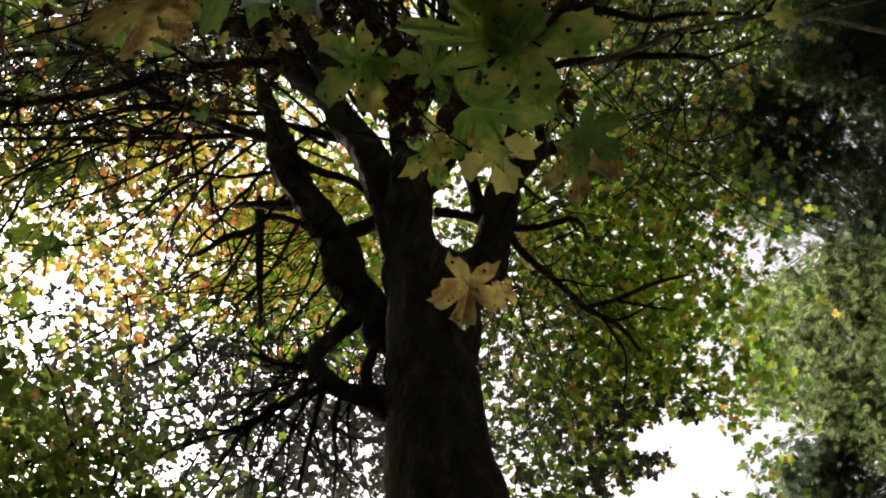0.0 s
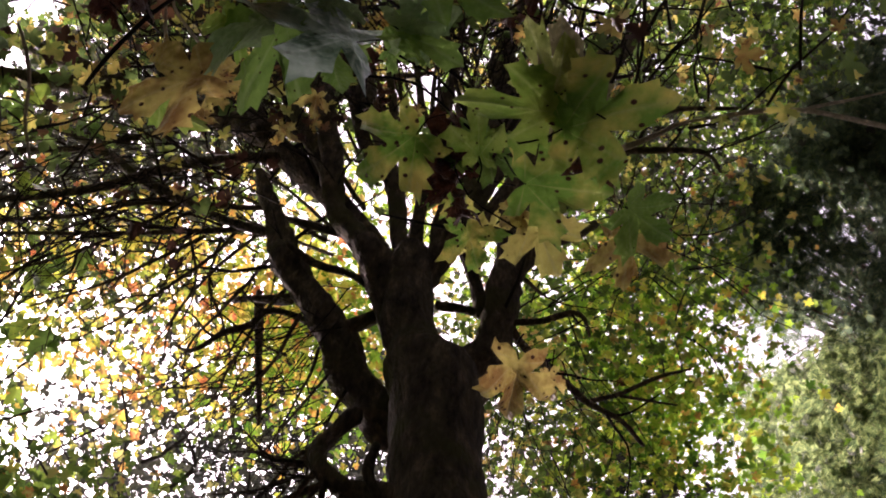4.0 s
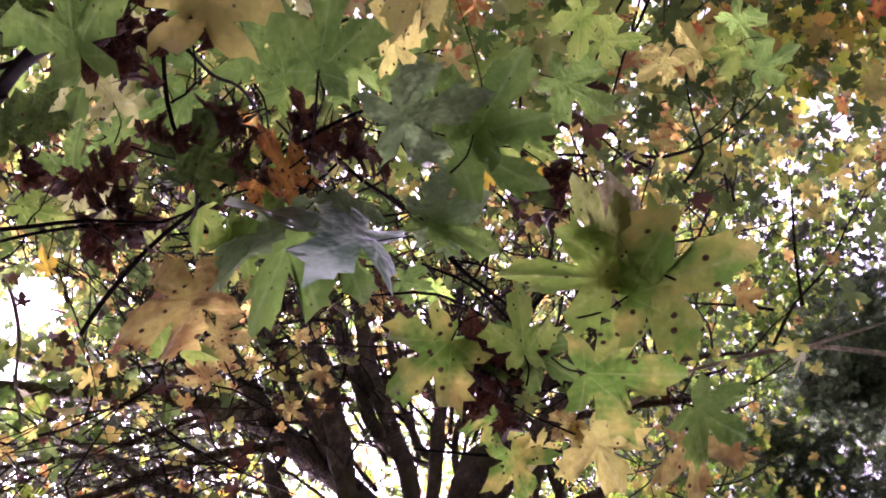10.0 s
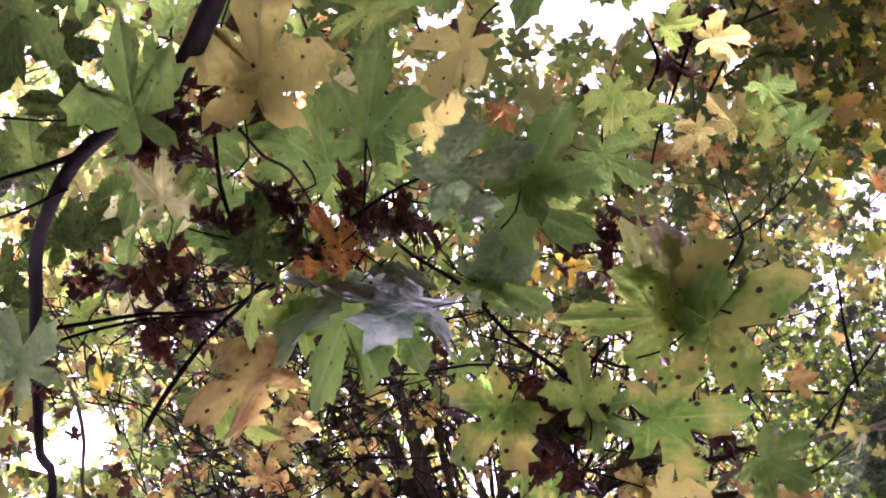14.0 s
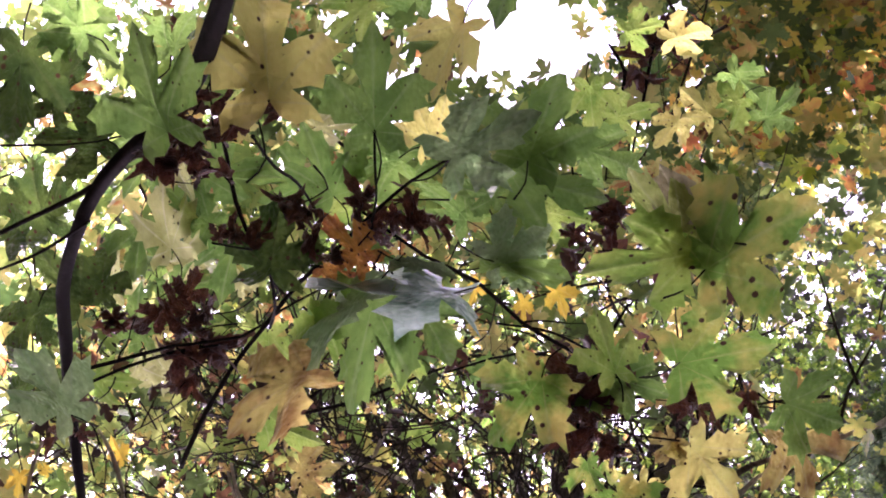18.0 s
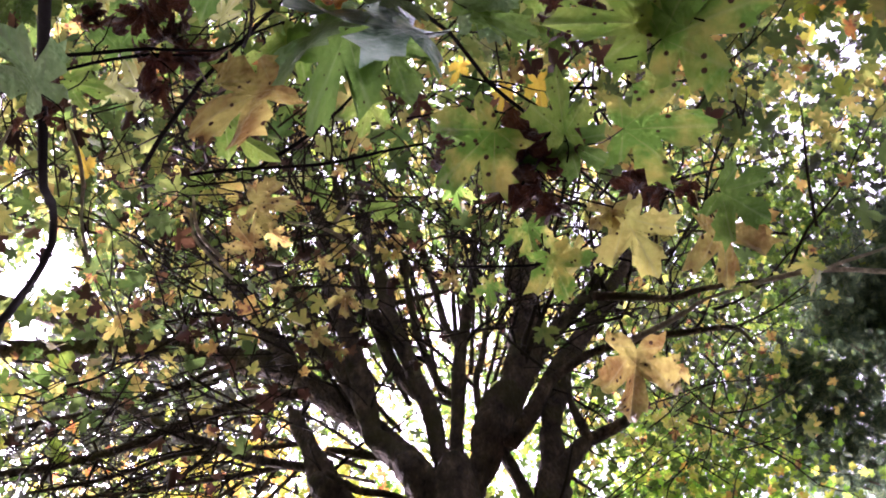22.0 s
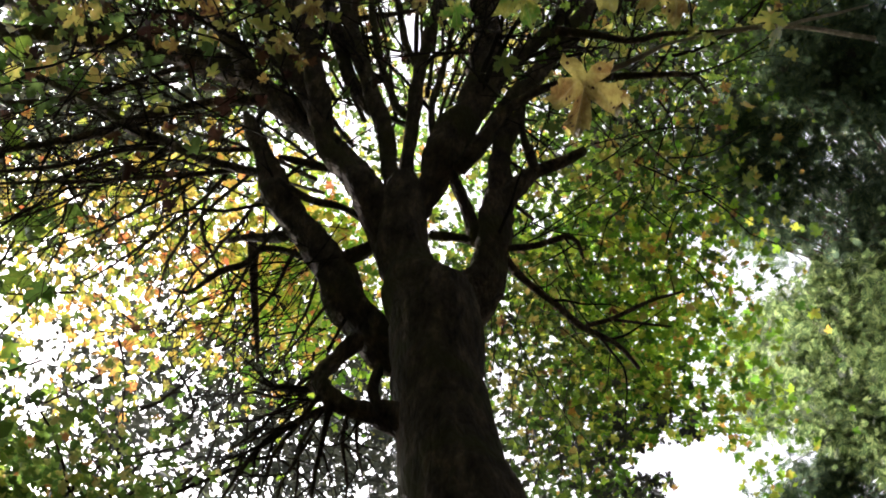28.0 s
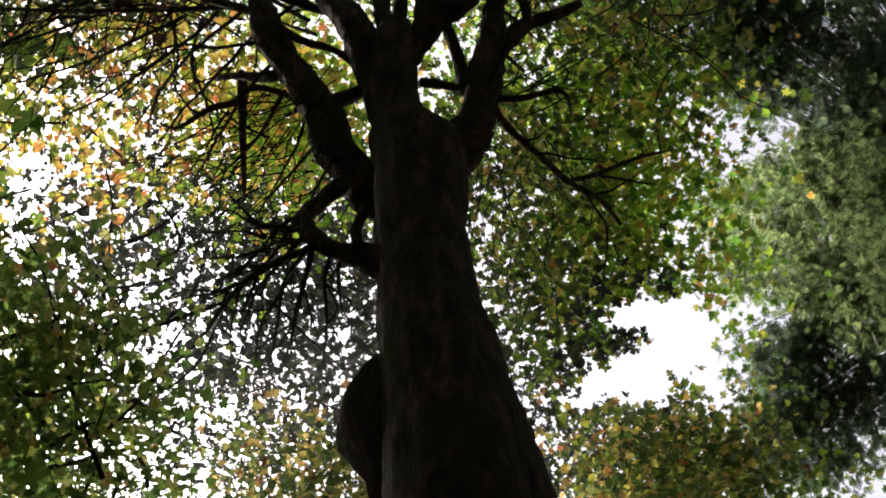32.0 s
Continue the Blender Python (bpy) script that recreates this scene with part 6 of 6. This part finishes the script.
near_leaf(near, (-0.368, 0.018, 2.660), (-0.400, -0.060, 2.660), (0.50, -0.30, -0.94), 'sheen', 109, 0.42, 0.40, 0.04, 0.62)
near_leaf(near, (-0.034, -0.132, 2.500), (-0.014, -0.210, 2.500), (0.00, 0.10, -0.94), 'green', 110, 0.22, 0.15, 0.04, 0.69, stalk=(-0.049, -0.098, 2.600))
near_leaf(near, (-0.011, -0.242, 2.560), (-0.061, -0.215, 2.560), (0.08, -0.26, -0.94), 'lime', 111, 0.20, 0.35, 0.04, 0.70)
near_leaf(near, (0.056, -0.197, 2.520), (0.002, -0.152, 2.520), (-0.20, -0.20, -0.94), 'gold', 112, 0.59, 0.36, 0.04, 0.70)
near_leaf(near, (0.015, -0.091, 2.450), (0.091, -0.107, 2.450), (0.30, -0.10, -0.94), 'sheen', 113, 0.32, 0.10, 0.04, 0.75, stalk=(-0.020, -0.099, 2.660))
near_leaf(near, (0.073, -0.078, 2.500), (0.117, -0.138, 2.500), (-0.20, 0.30, -0.94), 'green', 114, 0.32, 0.20, 0.04, 0.84)
near_leaf(near, (0.058, -0.077, 2.520), (0.120, -0.033, 2.520), (0.10, 0.30, -0.94), 'green', 115, 0.32, 0.20, 0.04, 0.75)
near_leaf(near, (0.029, -0.012, 2.600), (0.092, -0.021, 2.600), (0.10, 0.20, -0.94), 'sheen', 116, 0.22, 0.15, 0.04, 0.84, stalk=(0.001, -0.010, 2.850))
near_leaf(near, (0.030, -0.010, 2.600), (0.096, 0.028, 2.600), (0.30, -1.80, -0.94), 'green', 117, 0.22, 0.20, 0.04, 0.70)
near_leaf(near, (0.048, -0.063, 2.620), (0.017, -0.081, 2.620), (-0.15, 0.32, -0.94), 'green', 118, 0.42, 0.29, 0.04, 0.79)
near_leaf(near, (0.163, 0.022, 2.420), (0.083, 0.015, 2.420), (-0.10, 0.10, -0.94), 'lime', 119, 0.32, 0.12, 0.04, 0.66)
near_leaf(near, (0.159, 0.010, 2.440), (0.135, -0.048, 2.440), (0.30, 0.00, -0.94), 'pale', 120, 0.27, 0.15, 0.04, 0.66)
near_leaf(near, (0.165, 0.033, 2.455), (0.169, -0.046, 2.455), (0.40, 0.00, -0.94), 'olivepale', 121, 0.42, 0.50, 0.04, 0.53)
near_leaf(near, (0.166, 0.035, 2.420), (0.248, 0.012, 2.420), (0.10, 0.10, -0.94), 'half', 122, 0.22, 0.10, 0.04, 0.92)
near_leaf(near, (0.142, 0.103, 2.500), (0.225, 0.112, 2.500), (0.00, -0.20, -0.94), 'half', 123, 0.27, 0.20, 0.04, 0.75, stalk=(0.130, 0.127, 2.680))
near_leaf(near, (0.104, 0.111, 2.620), (0.102, 0.054, 2.620), (-0.21, 0.31, -0.94), 'lime', 124, 0.48, 0.39, 0.04, 0.70)
near_leaf(near, (0.112, 0.124, 2.700), (0.158, 0.157, 2.700), (0.28, -0.14, -0.94), 'green', 125, 0.34, 0.11, 0.04, 0.79)
near_leaf(near, (0.112, 0.132, 2.720), (0.047, 0.110, 2.720), (-0.25, -0.30, -0.94), 'green', 126, 0.32, 0.26, 0.04, 0.66)
near_leaf(near, (0.085, 0.129, 2.780), (0.054, 0.174, 2.780), (-0.35, 0.12, -0.94), 'lime', 127, 0.34, 0.16, 0.04, 0.70)
near_leaf(near, (0.044, 0.101, 2.660), (-0.021, 0.151, 2.660), (0.20, -0.20, -0.94), 'half', 128, 0.53, 0.22, 0.04, 0.88)
near_leaf(near, (0.037, 0.101, 2.680), (0.042, 0.155, 2.680), (-0.13, -0.01, -0.94), 'lime', 129, 0.48, 0.07, 0.04, 0.62)
near_leaf(near, (0.164, 0.208, 2.730), (0.191, 0.269, 2.730), (0.00, -0.10, -0.94), 'gold', 130, 0.32, 0.20, 0.04, 0.92, stalk=(0.147, 0.264, 2.850))
near_leaf(near, (0.152, 0.198, 2.730), (0.124, 0.218, 2.730), (0.33, -0.33, -0.94), 'tan', 131, 0.50, 0.35, 0.04, 0.88)
near_leaf(near, (0.261, 0.194, 2.730), (0.315, 0.234, 2.730), (0.10, 0.10, -0.94), 'green', 132, 0.21, 0.33, 0.04, 0.97)
near_leaf(near, (0.260, 0.228, 2.760), (0.273, 0.310, 2.760), (0.30, -0.20, -0.94), 'tan', 133, 0.35, 0.25, 0.04, 0.70)
near_leaf(near, (0.076, 0.225, 2.900), (0.077, 0.276, 2.900), (-0.34, -0.32, -0.94), 'half', 134, 0.27, 0.38, 0.04, 0.88)
near_leaf(near, (0.094, 0.255, 2.850), (0.112, 0.311, 2.850), (0.10, -0.30, -0.94), 'half', 135, 0.28, 0.31, 0.04, 0.88)
near_leaf(near, (0.129, 0.258, 2.870), (0.078, 0.292, 2.870), (0.30, 0.31, -0.94), 'gold', 136, 0.34, 0.17, 0.04, 0.62)
near_leaf(near, (0.146, 0.309, 2.600), (0.137, 0.377, 2.600), (0.10, -0.70, -0.94), 'tan', 137, 1.12, 0.75, 0.12, 0.84)
near_leaf(near, (0.178, 0.330, 2.620), (0.180, 0.365, 2.620), (0.02, 0.19, -0.94), 'tan', 138, 0.24, 0.31, 0.04, 0.70)
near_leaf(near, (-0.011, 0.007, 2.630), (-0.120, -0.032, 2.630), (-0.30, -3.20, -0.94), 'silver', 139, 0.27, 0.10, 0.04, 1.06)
near_leaf(near, (-0.078, -0.015, 2.650), (-0.170, 0.017, 2.650), (-1.20, -2.60, -0.94), 'sheen', 140, 0.32, 0.10, 0.04, 0.79)
near_leaf(near, (-0.048, -0.033, 2.660), (-0.002, -0.010, 2.660), (0.20, -3.00, -0.94), 'sheen', 141, 0.32, 0.10, 0.04, 0.79)
near_leaf(near, (-0.083, -0.006, 2.680), (-0.134, 0.087, 2.680), (0.05, -0.30, -0.94), 'green', 142, 0.37, 0.20, 0.04, 0.75)
near_leaf(near, (-0.050, 0.003, 2.680), (-0.025, 0.068, 2.680), (0.15, -0.30, -0.94), 'green', 143, 0.37, 0.20, 0.04, 0.79)
near_leaf(near, (-0.131, -0.008, 2.690), (-0.167, 0.047, 2.690), (0.21, 0.25, -0.94), 'lime', 144, 0.21, 0.38, 0.04, 0.62)
near_leaf(near, (-0.151, 0.034, 2.610), (-0.239, 0.072, 2.610), (0.11, -0.60, -0.94), 'tan', 145, 0.42, 0.25, 0.04, 0.66, stalk=(-0.145, -0.031, 2.870))
near_leaf(near, (-0.205, 0.061, 2.670), (-0.170, 0.108, 2.670), (-0.29, -0.11, -0.94), 'lime', 146, 0.44, 0.37, 0.04, 0.62)
near_leaf(near, (-0.163, -0.054, 2.660), (-0.135, -0.117, 2.660), (0.10, 0.20, -0.94), 'dim', 147, 0.42, 0.35, 0.04, 1.01, stalk=(-0.181, -0.030, 2.760))
near_leaf(near, (-0.078, -0.042, 2.680), (-0.107, -0.092, 2.680), (-0.11, 0.30, -0.94), 'amber', 148, 0.42, 0.16, 0.04, 0.70)
near_leaf(near, (-0.121, -0.048, 2.700), (-0.085, -0.022, 2.700), (-0.13, -0.23, -0.94), 'amber', 149, 0.23, 0.10, 0.04, 0.62)
withered(near, (-0.123, -0.105, 2.640), 4, 0.030, 150)
withered(near, (-0.175, -0.083, 2.640), 4, 0.028, 151)
withered(near, (-0.108, -0.060, 2.660), 3, 0.030, 152)
withered(near, (-0.111, -0.167, 2.440), 5, 0.031, 153)
withered(near, (-0.186, -0.163, 2.500), 5, 0.036, 154)
withered(near, (-0.158, -0.156, 2.520), 6, 0.032, 155)
withered(near, (-0.160, -0.176, 2.460), 3, 0.034, 156)
withered(near, (-0.278, -0.023, 2.860), 8, 0.042, 157)
withered(near, (-0.292, -0.045, 2.880), 4, 0.037, 158)
withered(near, (-0.065, -0.076, 2.700), 5, 0.031, 159)
withered(near, (-0.032, -0.063, 2.720), 5, 0.032, 160)
withered(near, (-0.042, -0.087, 2.720), 3, 0.024, 161)
withered(near, (0.078, 0.142, 2.720), 9, 0.048, 162)
withered(near, (0.097, 0.131, 2.720), 5, 0.037, 163)
withered(near, (0.059, 0.156, 2.740), 5, 0.038, 164)
withered(near, (0.154, -0.027, 2.800), 5, 0.031, 165)
withered(near, (0.144, 0.010, 2.850), 4, 0.030, 166)
withered(near, (0.193, 0.187, 2.850), 4, 0.036, 167)
withered(near, (0.234, 0.209, 2.900), 4, 0.031, 168)
withered(near, (-0.370, -0.053, 2.900), 4, 0.032, 169)
withered(near, (-0.404, 0.022, 2.800), 5, 0.027, 170)
withered(near, (-0.327, 0.026, 2.950), 4, 0.032, 171)
withered(near, (0.573, -0.380, 4.400), 6, 0.071, 172)
withered(near, (0.521, -0.335, 4.400), 5, 0.058, 173)
withered(near, (0.618, -0.355, 4.400), 4, 0.058, 174)
withered(near, (-0.039, 0.074, 3.000), 3, 0.026, 175)
withered(near, (-0.018, 0.147, 3.000), 3, 0.026, 176)
near_leaf(near, (-0.115, -0.132, 3.000), (-0.126, -0.224, 3.000), (0.35, -0.24, -0.94), 'green', 177, 0.22, 0.40, 0.04, 0.75)
near_leaf(near, (-0.150, -0.164, 3.100), (-0.226, -0.203, 3.100), (-0.07, -0.18, -0.94), 'green', 178, 0.44, 0.34, 0.04, 0.75)
near_leaf(near, (-0.030, -0.153, 3.000), (-0.116, -0.151, 3.000), (-0.05, -0.31, -0.94), 'green', 179, 0.57, 0.06, 0.04, 0.75)
near_leaf(near, (0.022, -0.158, 3.100), (-0.060, -0.176, 3.100), (0.24, -0.26, -0.94), 'green', 180, 0.49, 0.38, 0.04, 0.75)
near_leaf(near, (0.027, -0.065, 3.100), (-0.013, -0.140, 3.100), (0.20, -0.28, -0.94), 'green', 181, 0.37, 0.10, 0.04, 0.75)
near_leaf(near, (-0.150, -0.123, 3.200), (-0.089, -0.177, 3.200), (-0.14, -0.03, -0.94), 'lime', 182, 0.60, 0.35, 0.04, 0.75)
near_leaf(near, (-0.269, -0.206, 3.100), (-0.185, -0.197, 3.100), (-0.03, -0.01, -0.94), 'green', 183, 0.49, 0.22, 0.04, 0.75)
near_leaf(near, (-0.266, -0.134, 3.200), (-0.310, -0.057, 3.200), (-0.07, -0.25, -0.94), 'green', 184, 0.35, 0.40, 0.04, 0.75)
near_leaf(near, (-0.395, -0.090, 3.300), (-0.318, -0.090, 3.300), (0.09, -0.00, -0.94), 'green', 185, 0.34, 0.08, 0.04, 0.75)
near_leaf(near, (-0.383, -0.178, 3.200), (-0.415, -0.103, 3.200), (0.20, 0.26, -0.94), 'green', 186, 0.34, 0.33, 0.04, 0.75)
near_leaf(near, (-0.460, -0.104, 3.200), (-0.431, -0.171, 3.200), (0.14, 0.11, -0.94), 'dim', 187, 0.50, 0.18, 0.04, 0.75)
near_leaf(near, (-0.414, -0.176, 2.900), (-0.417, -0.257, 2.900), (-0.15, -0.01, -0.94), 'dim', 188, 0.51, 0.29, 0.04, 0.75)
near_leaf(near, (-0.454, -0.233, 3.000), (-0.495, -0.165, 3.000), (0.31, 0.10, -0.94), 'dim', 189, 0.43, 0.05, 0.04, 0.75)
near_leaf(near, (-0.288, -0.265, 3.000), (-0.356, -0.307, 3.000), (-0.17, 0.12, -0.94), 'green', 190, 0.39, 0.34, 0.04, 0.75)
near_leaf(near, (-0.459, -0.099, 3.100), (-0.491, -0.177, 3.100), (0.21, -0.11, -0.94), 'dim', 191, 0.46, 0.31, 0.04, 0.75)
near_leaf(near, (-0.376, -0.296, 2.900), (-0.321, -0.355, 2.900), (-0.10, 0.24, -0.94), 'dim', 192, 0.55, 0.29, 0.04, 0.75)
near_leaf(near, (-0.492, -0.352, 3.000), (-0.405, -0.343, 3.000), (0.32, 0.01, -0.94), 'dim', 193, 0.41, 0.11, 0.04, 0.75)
near_leaf(near, (-0.224, -0.287, 2.900), (-0.176, -0.334, 2.900), (0.31, -0.02, -0.94), 'green', 194, 0.48, 0.30, 0.04, 0.75)
near_leaf(near, (-0.448, -0.034, 3.300), (-0.437, -0.111, 3.300), (-0.23, 0.20, -0.94), 'green', 195, 0.43, 0.28, 0.04, 0.75)
near_leaf(near, (-0.545, -0.031, 3.200), (-0.624, -0.012, 3.200), (0.09, 0.19, -0.94), 'dim', 196, 0.45, 0.30, 0.04, 0.75)
near_leaf(near, (-0.558, -0.004, 3.400), (-0.492, 0.027, 3.400), (-0.24, -0.04, -0.94), 'lime', 197, 0.46, 0.13, 0.04, 0.75)
near_leaf(near, (0.012, -0.149, 2.900), (0.001, -0.222, 2.900), (0.09, -0.32, -0.94), 'gold', 198, 0.39, 0.13, 0.04, 0.75)
near_leaf(near, (0.196, -0.119, 3.200), (0.269, -0.068, 3.200), (-0.26, -0.13, -0.94), 'green', 199, 0.27, 0.12, 0.04, 0.75)
near_leaf(near, (0.124, -0.055, 3.200), (0.189, -0.021, 3.200), (-0.02, -0.08, -0.94), 'lime', 200, 0.44, 0.26, 0.04, 0.75)
near_leaf(near, (0.260, -0.214, 3.400), (0.245, -0.134, 3.400), (0.28, -0.35, -0.94), 'lime', 201, 0.36, 0.15, 0.04, 0.75)
near_leaf(near, (0.519, -0.149, 3.600), (0.443, -0.125, 3.600), (-0.27, 0.23, -0.94), 'lime', 202, 0.35, 0.06, 0.04, 0.75)
near_leaf(near, (0.464, -0.133, 3.600), (0.420, -0.200, 3.600), (-0.28, 0.03, -0.94), 'gold', 203, 0.34, 0.25, 0.04, 0.75)
near_leaf(near, (0.471, -0.297, 3.800), (0.559, -0.297, 3.800), (0.22, -0.06, -0.94), 'gold', 204, 0.53, 0.27, 0.04, 0.75)
near_leaf(near, (0.394, -0.138, 3.500), (0.337, -0.102, 3.500), (-0.25, 0.07, -0.94), 'gold', 205, 0.43, 0.39, 0.04, 0.75)
near_leaf(near, (0.286, -0.169, 3.500), (0.363, -0.165, 3.500), (0.08, -0.10, -0.94), 'lime', 206, 0.56, 0.05, 0.04, 0.75)
near_leaf(near, (0.535, -0.202, 3.700), (0.585, -0.134, 3.700), (0.05, 0.08, -0.94), 'green', 207, 0.26, 0.27, 0.04, 0.75)
near_leaf(near, (0.569, -0.108, 3.700), (0.646, -0.142, 3.700), (-0.09, -0.05, -0.94), 'green', 208, 0.29, 0.15, 0.04, 0.75)
near_leaf(near, (0.402, -0.331, 3.800), (0.479, -0.324, 3.800), (-0.08, 0.32, -0.94), 'lime', 209, 0.57, 0.26, 0.04, 0.75)
near_leaf(near, (-0.102, 0.078, 3.200), (-0.120, 0.132, 3.200), (0.34, -0.00, -0.94), 'lime', 210, 0.37, 0.16, 0.04, 0.75)
near_leaf(near, (-0.323, 0.222, 3.500), (-0.247, 0.234, 3.500), (-0.01, -0.15, -0.94), 'tan', 211, 0.39, 0.09, 0.04, 0.75)
near_leaf(near, (-0.332, 0.293, 3.500), (-0.367, 0.236, 3.500), (-0.04, -0.14, -0.94), 'tan', 212, 0.51, 0.34, 0.04, 0.75)
near_leaf(near, (-0.021, 0.135, 3.300), (0.027, 0.152, 3.300), (0.02, -0.16, -0.94), 'green', 213, 0.57, 0.32, 0.04, 0.75)
near_leaf(near, (-0.261, 0.001, 3.200), (-0.276, 0.064, 3.200), (-0.16, -0.24, -0.94), 'lime', 214, 0.60, 0.15, 0.04, 0.75)
near_leaf(near, (-0.278, -0.149, 3.100), (-0.319, -0.205, 3.100), (-0.02, 0.10, -0.94), 'green', 215, 0.44, 0.31, 0.04, 0.75)
near_leaf(near, (-0.334, -0.391, 2.900), (-0.294, -0.329, 2.900), (0.18, -0.14, -0.94), 'green', 216, 0.41, 0.17, 0.04, 0.75)
near_leaf(near, (0.147, -0.306, 2.800), (0.108, -0.243, 2.800), (0.02, -0.02, -0.94), 'green', 217, 0.34, 0.31, 0.04, 0.75)
near_leaf(near, (0.043, -0.266, 2.700), (-0.004, -0.317, 2.700), (-0.32, -0.17, -0.94), 'green', 218, 0.38, 0.37, 0.04, 0.75)
near_leaf(near, (-0.077, -0.316, 2.700), (-0.015, -0.346, 2.700), (0.03, -0.34, -0.94), 'lime', 219, 0.51, 0.20, 0.04, 0.75)
near_leaf(near, (0.271, -0.311, 3.200), (0.217, -0.360, 3.200), (0.15, 0.09, -0.94), 'lime', 220, 0.39, 0.37, 0.04, 0.75)
near_leaf(near, (-0.332, -0.132, 3.100), (-0.330, -0.243, 3.100), (-0.08, -0.08, -0.94), 'cream', 221, 0.54, 0.12, 0.04, 0.62)
near_leaf(near, (-0.294, -0.159, 3.200), (-0.399, -0.168, 3.200), (-0.14, 0.23, -0.94), 'cream', 222, 0.23, 0.34, 0.04, 0.62)
near_leaf(near, (-0.297, -0.180, 3.150), (-0.312, -0.251, 3.150), (0.14, -0.05, -0.94), 'cream', 223, 0.31, 0.32, 0.04, 0.62)
near_leaf(near, (-0.543, -0.128, 3.600), (-0.471, -0.185, 3.600), (0.29, -0.25, -0.94), 'cream', 224, 0.39, 0.24, 0.04, 0.62)
near_leaf(near, (-0.539, 0.041, 3.800), (-0.567, -0.049, 3.800), (-0.00, -0.12, -0.94), 'cream', 225, 0.26, 0.26, 0.04, 0.62)
near_leaf(near, (-0.633, 0.024, 3.900), (-0.562, 0.000, 3.900), (0.22, -0.30, -0.94), 'cream', 226, 0.29, 0.34, 0.04, 0.62)
near_leaf(near, (-0.365, -0.079, 3.700), (-0.324, -0.118, 3.700), (0.20, 0.11, -0.94), 'cream', 227, 0.21, 0.30, 0.04, 0.62)
near_leaf(near, (-0.142, -0.267, 3.400), (-0.076, -0.254, 3.400), (0.34, 0.35, -0.94), 'cream', 228, 0.48, 0.07, 0.04, 0.62)
near_leaf(near, (-0.387, -0.133, 3.500), (-0.447, -0.113, 3.500), (0.24, -0.20, -0.94), 'cream', 229, 0.46, 0.38, 0.04, 0.62)
near_leaf(near, (0.345, 0.166, 6.430), (0.356, 0.291, 6.430), (0.15, -0.26, -0.94), 'yellow', 230, 0.32, 0.37, 0.04, 0.70)
near_leaf(near, (0.219, 0.176, 6.400), (0.181, 0.276, 6.400), (-0.25, 0.08, -0.94), 'yellow', 231, 0.37, 0.11, 0.04, 0.53)
near_leaf(near, (0.071, 0.070, 6.400), (0.018, 0.144, 6.400), (0.09, -0.32, -0.94), 'yellow', 232, 0.24, 0.18, 0.04, 0.62)
near_leaf(near, (-0.773, 0.183, 4.200), (-0.789, 0.130, 4.200), (-0.30, -0.31, -0.94), 'yellow', 233, 0.43, 0.31, 0.04, 0.70)
near_leaf(near, (-0.916, 0.138, 4.000), (-0.935, 0.189, 4.000), (0.26, -0.26, -0.94), 'yellow', 234, 0.37, 0.16, 0.04, 0.70)
near_leaf(near, (-0.863, 0.152, 4.000), (-0.884, 0.124, 4.000), (0.07, -0.01, -0.94), 'yellow', 235, 0.58, 0.18, 0.04, 0.62)
near_leaf(near, (-0.544, 0.998, 7.000), (-0.576, 1.131, 7.000), (-0.31, 0.14, -0.94), 'tan', 236, 0.26, 0.27, 0.04, 0.79)
near_leaf(near, (-0.725, 1.166, 7.100), (-0.646, 1.242, 7.100), (0.00, 0.29, -0.94), 'tan', 237, 0.42, 0.27, 0.04, 0.79)
near_leaf(near, (-0.829, 0.698, 7.000), (-0.749, 0.758, 7.000), (-0.17, 0.04, -0.94), 'tan', 238, 0.30, 0.31, 0.04, 0.79)
near_leaf(near, (-0.651, 0.862, 7.100), (-0.580, 0.898, 7.100), (0.01, -0.26, -0.94), 'tan', 239, 0.29, 0.18, 0.04, 0.79)
near_leaf(near, (-0.853, 0.941, 7.100), (-0.826, 1.008, 7.100), (0.17, -0.22, -0.94), 'tan', 240, 0.49, 0.28, 0.04, 0.79)
near_leaf(near, (-0.878, 0.482, 7.000), (-0.850, 0.578, 7.000), (-0.29, 0.12, -0.94), 'tan', 241, 0.24, 0.09, 0.04, 0.79)
near_leaf(near, (-0.758, 0.543, 6.900), (-0.805, 0.558, 6.900), (0.07, -0.18, -0.94), 'lime', 242, 0.55, 0.22, 0.04, 0.79)
near_leaf(near, (-0.494, 0.465, 7.100), (-0.544, 0.487, 7.100), (-0.12, 0.21, -0.94), 'tan', 243, 0.21, 0.30, 0.04, 0.79)
near_leaf(near, (-0.003, 0.385, 5.000), (-0.008, 0.471, 5.000), (-0.31, -0.24, -0.94), 'half', 244, 0.58, 0.29, 0.04, 0.79)
near_leaf(near, (-0.046, 0.718, 5.500), (-0.085, 0.756, 5.500), (-0.19, -0.27, -0.94), 'tan', 245, 0.59, 0.28, 0.04, 0.79)
near_leaf(near, (0.055, 0.749, 5.500), (0.062, 0.840, 5.500), (0.22, -0.25, -0.94), 'half', 246, 0.45, 0.17, 0.04, 0.79)
near.finish()
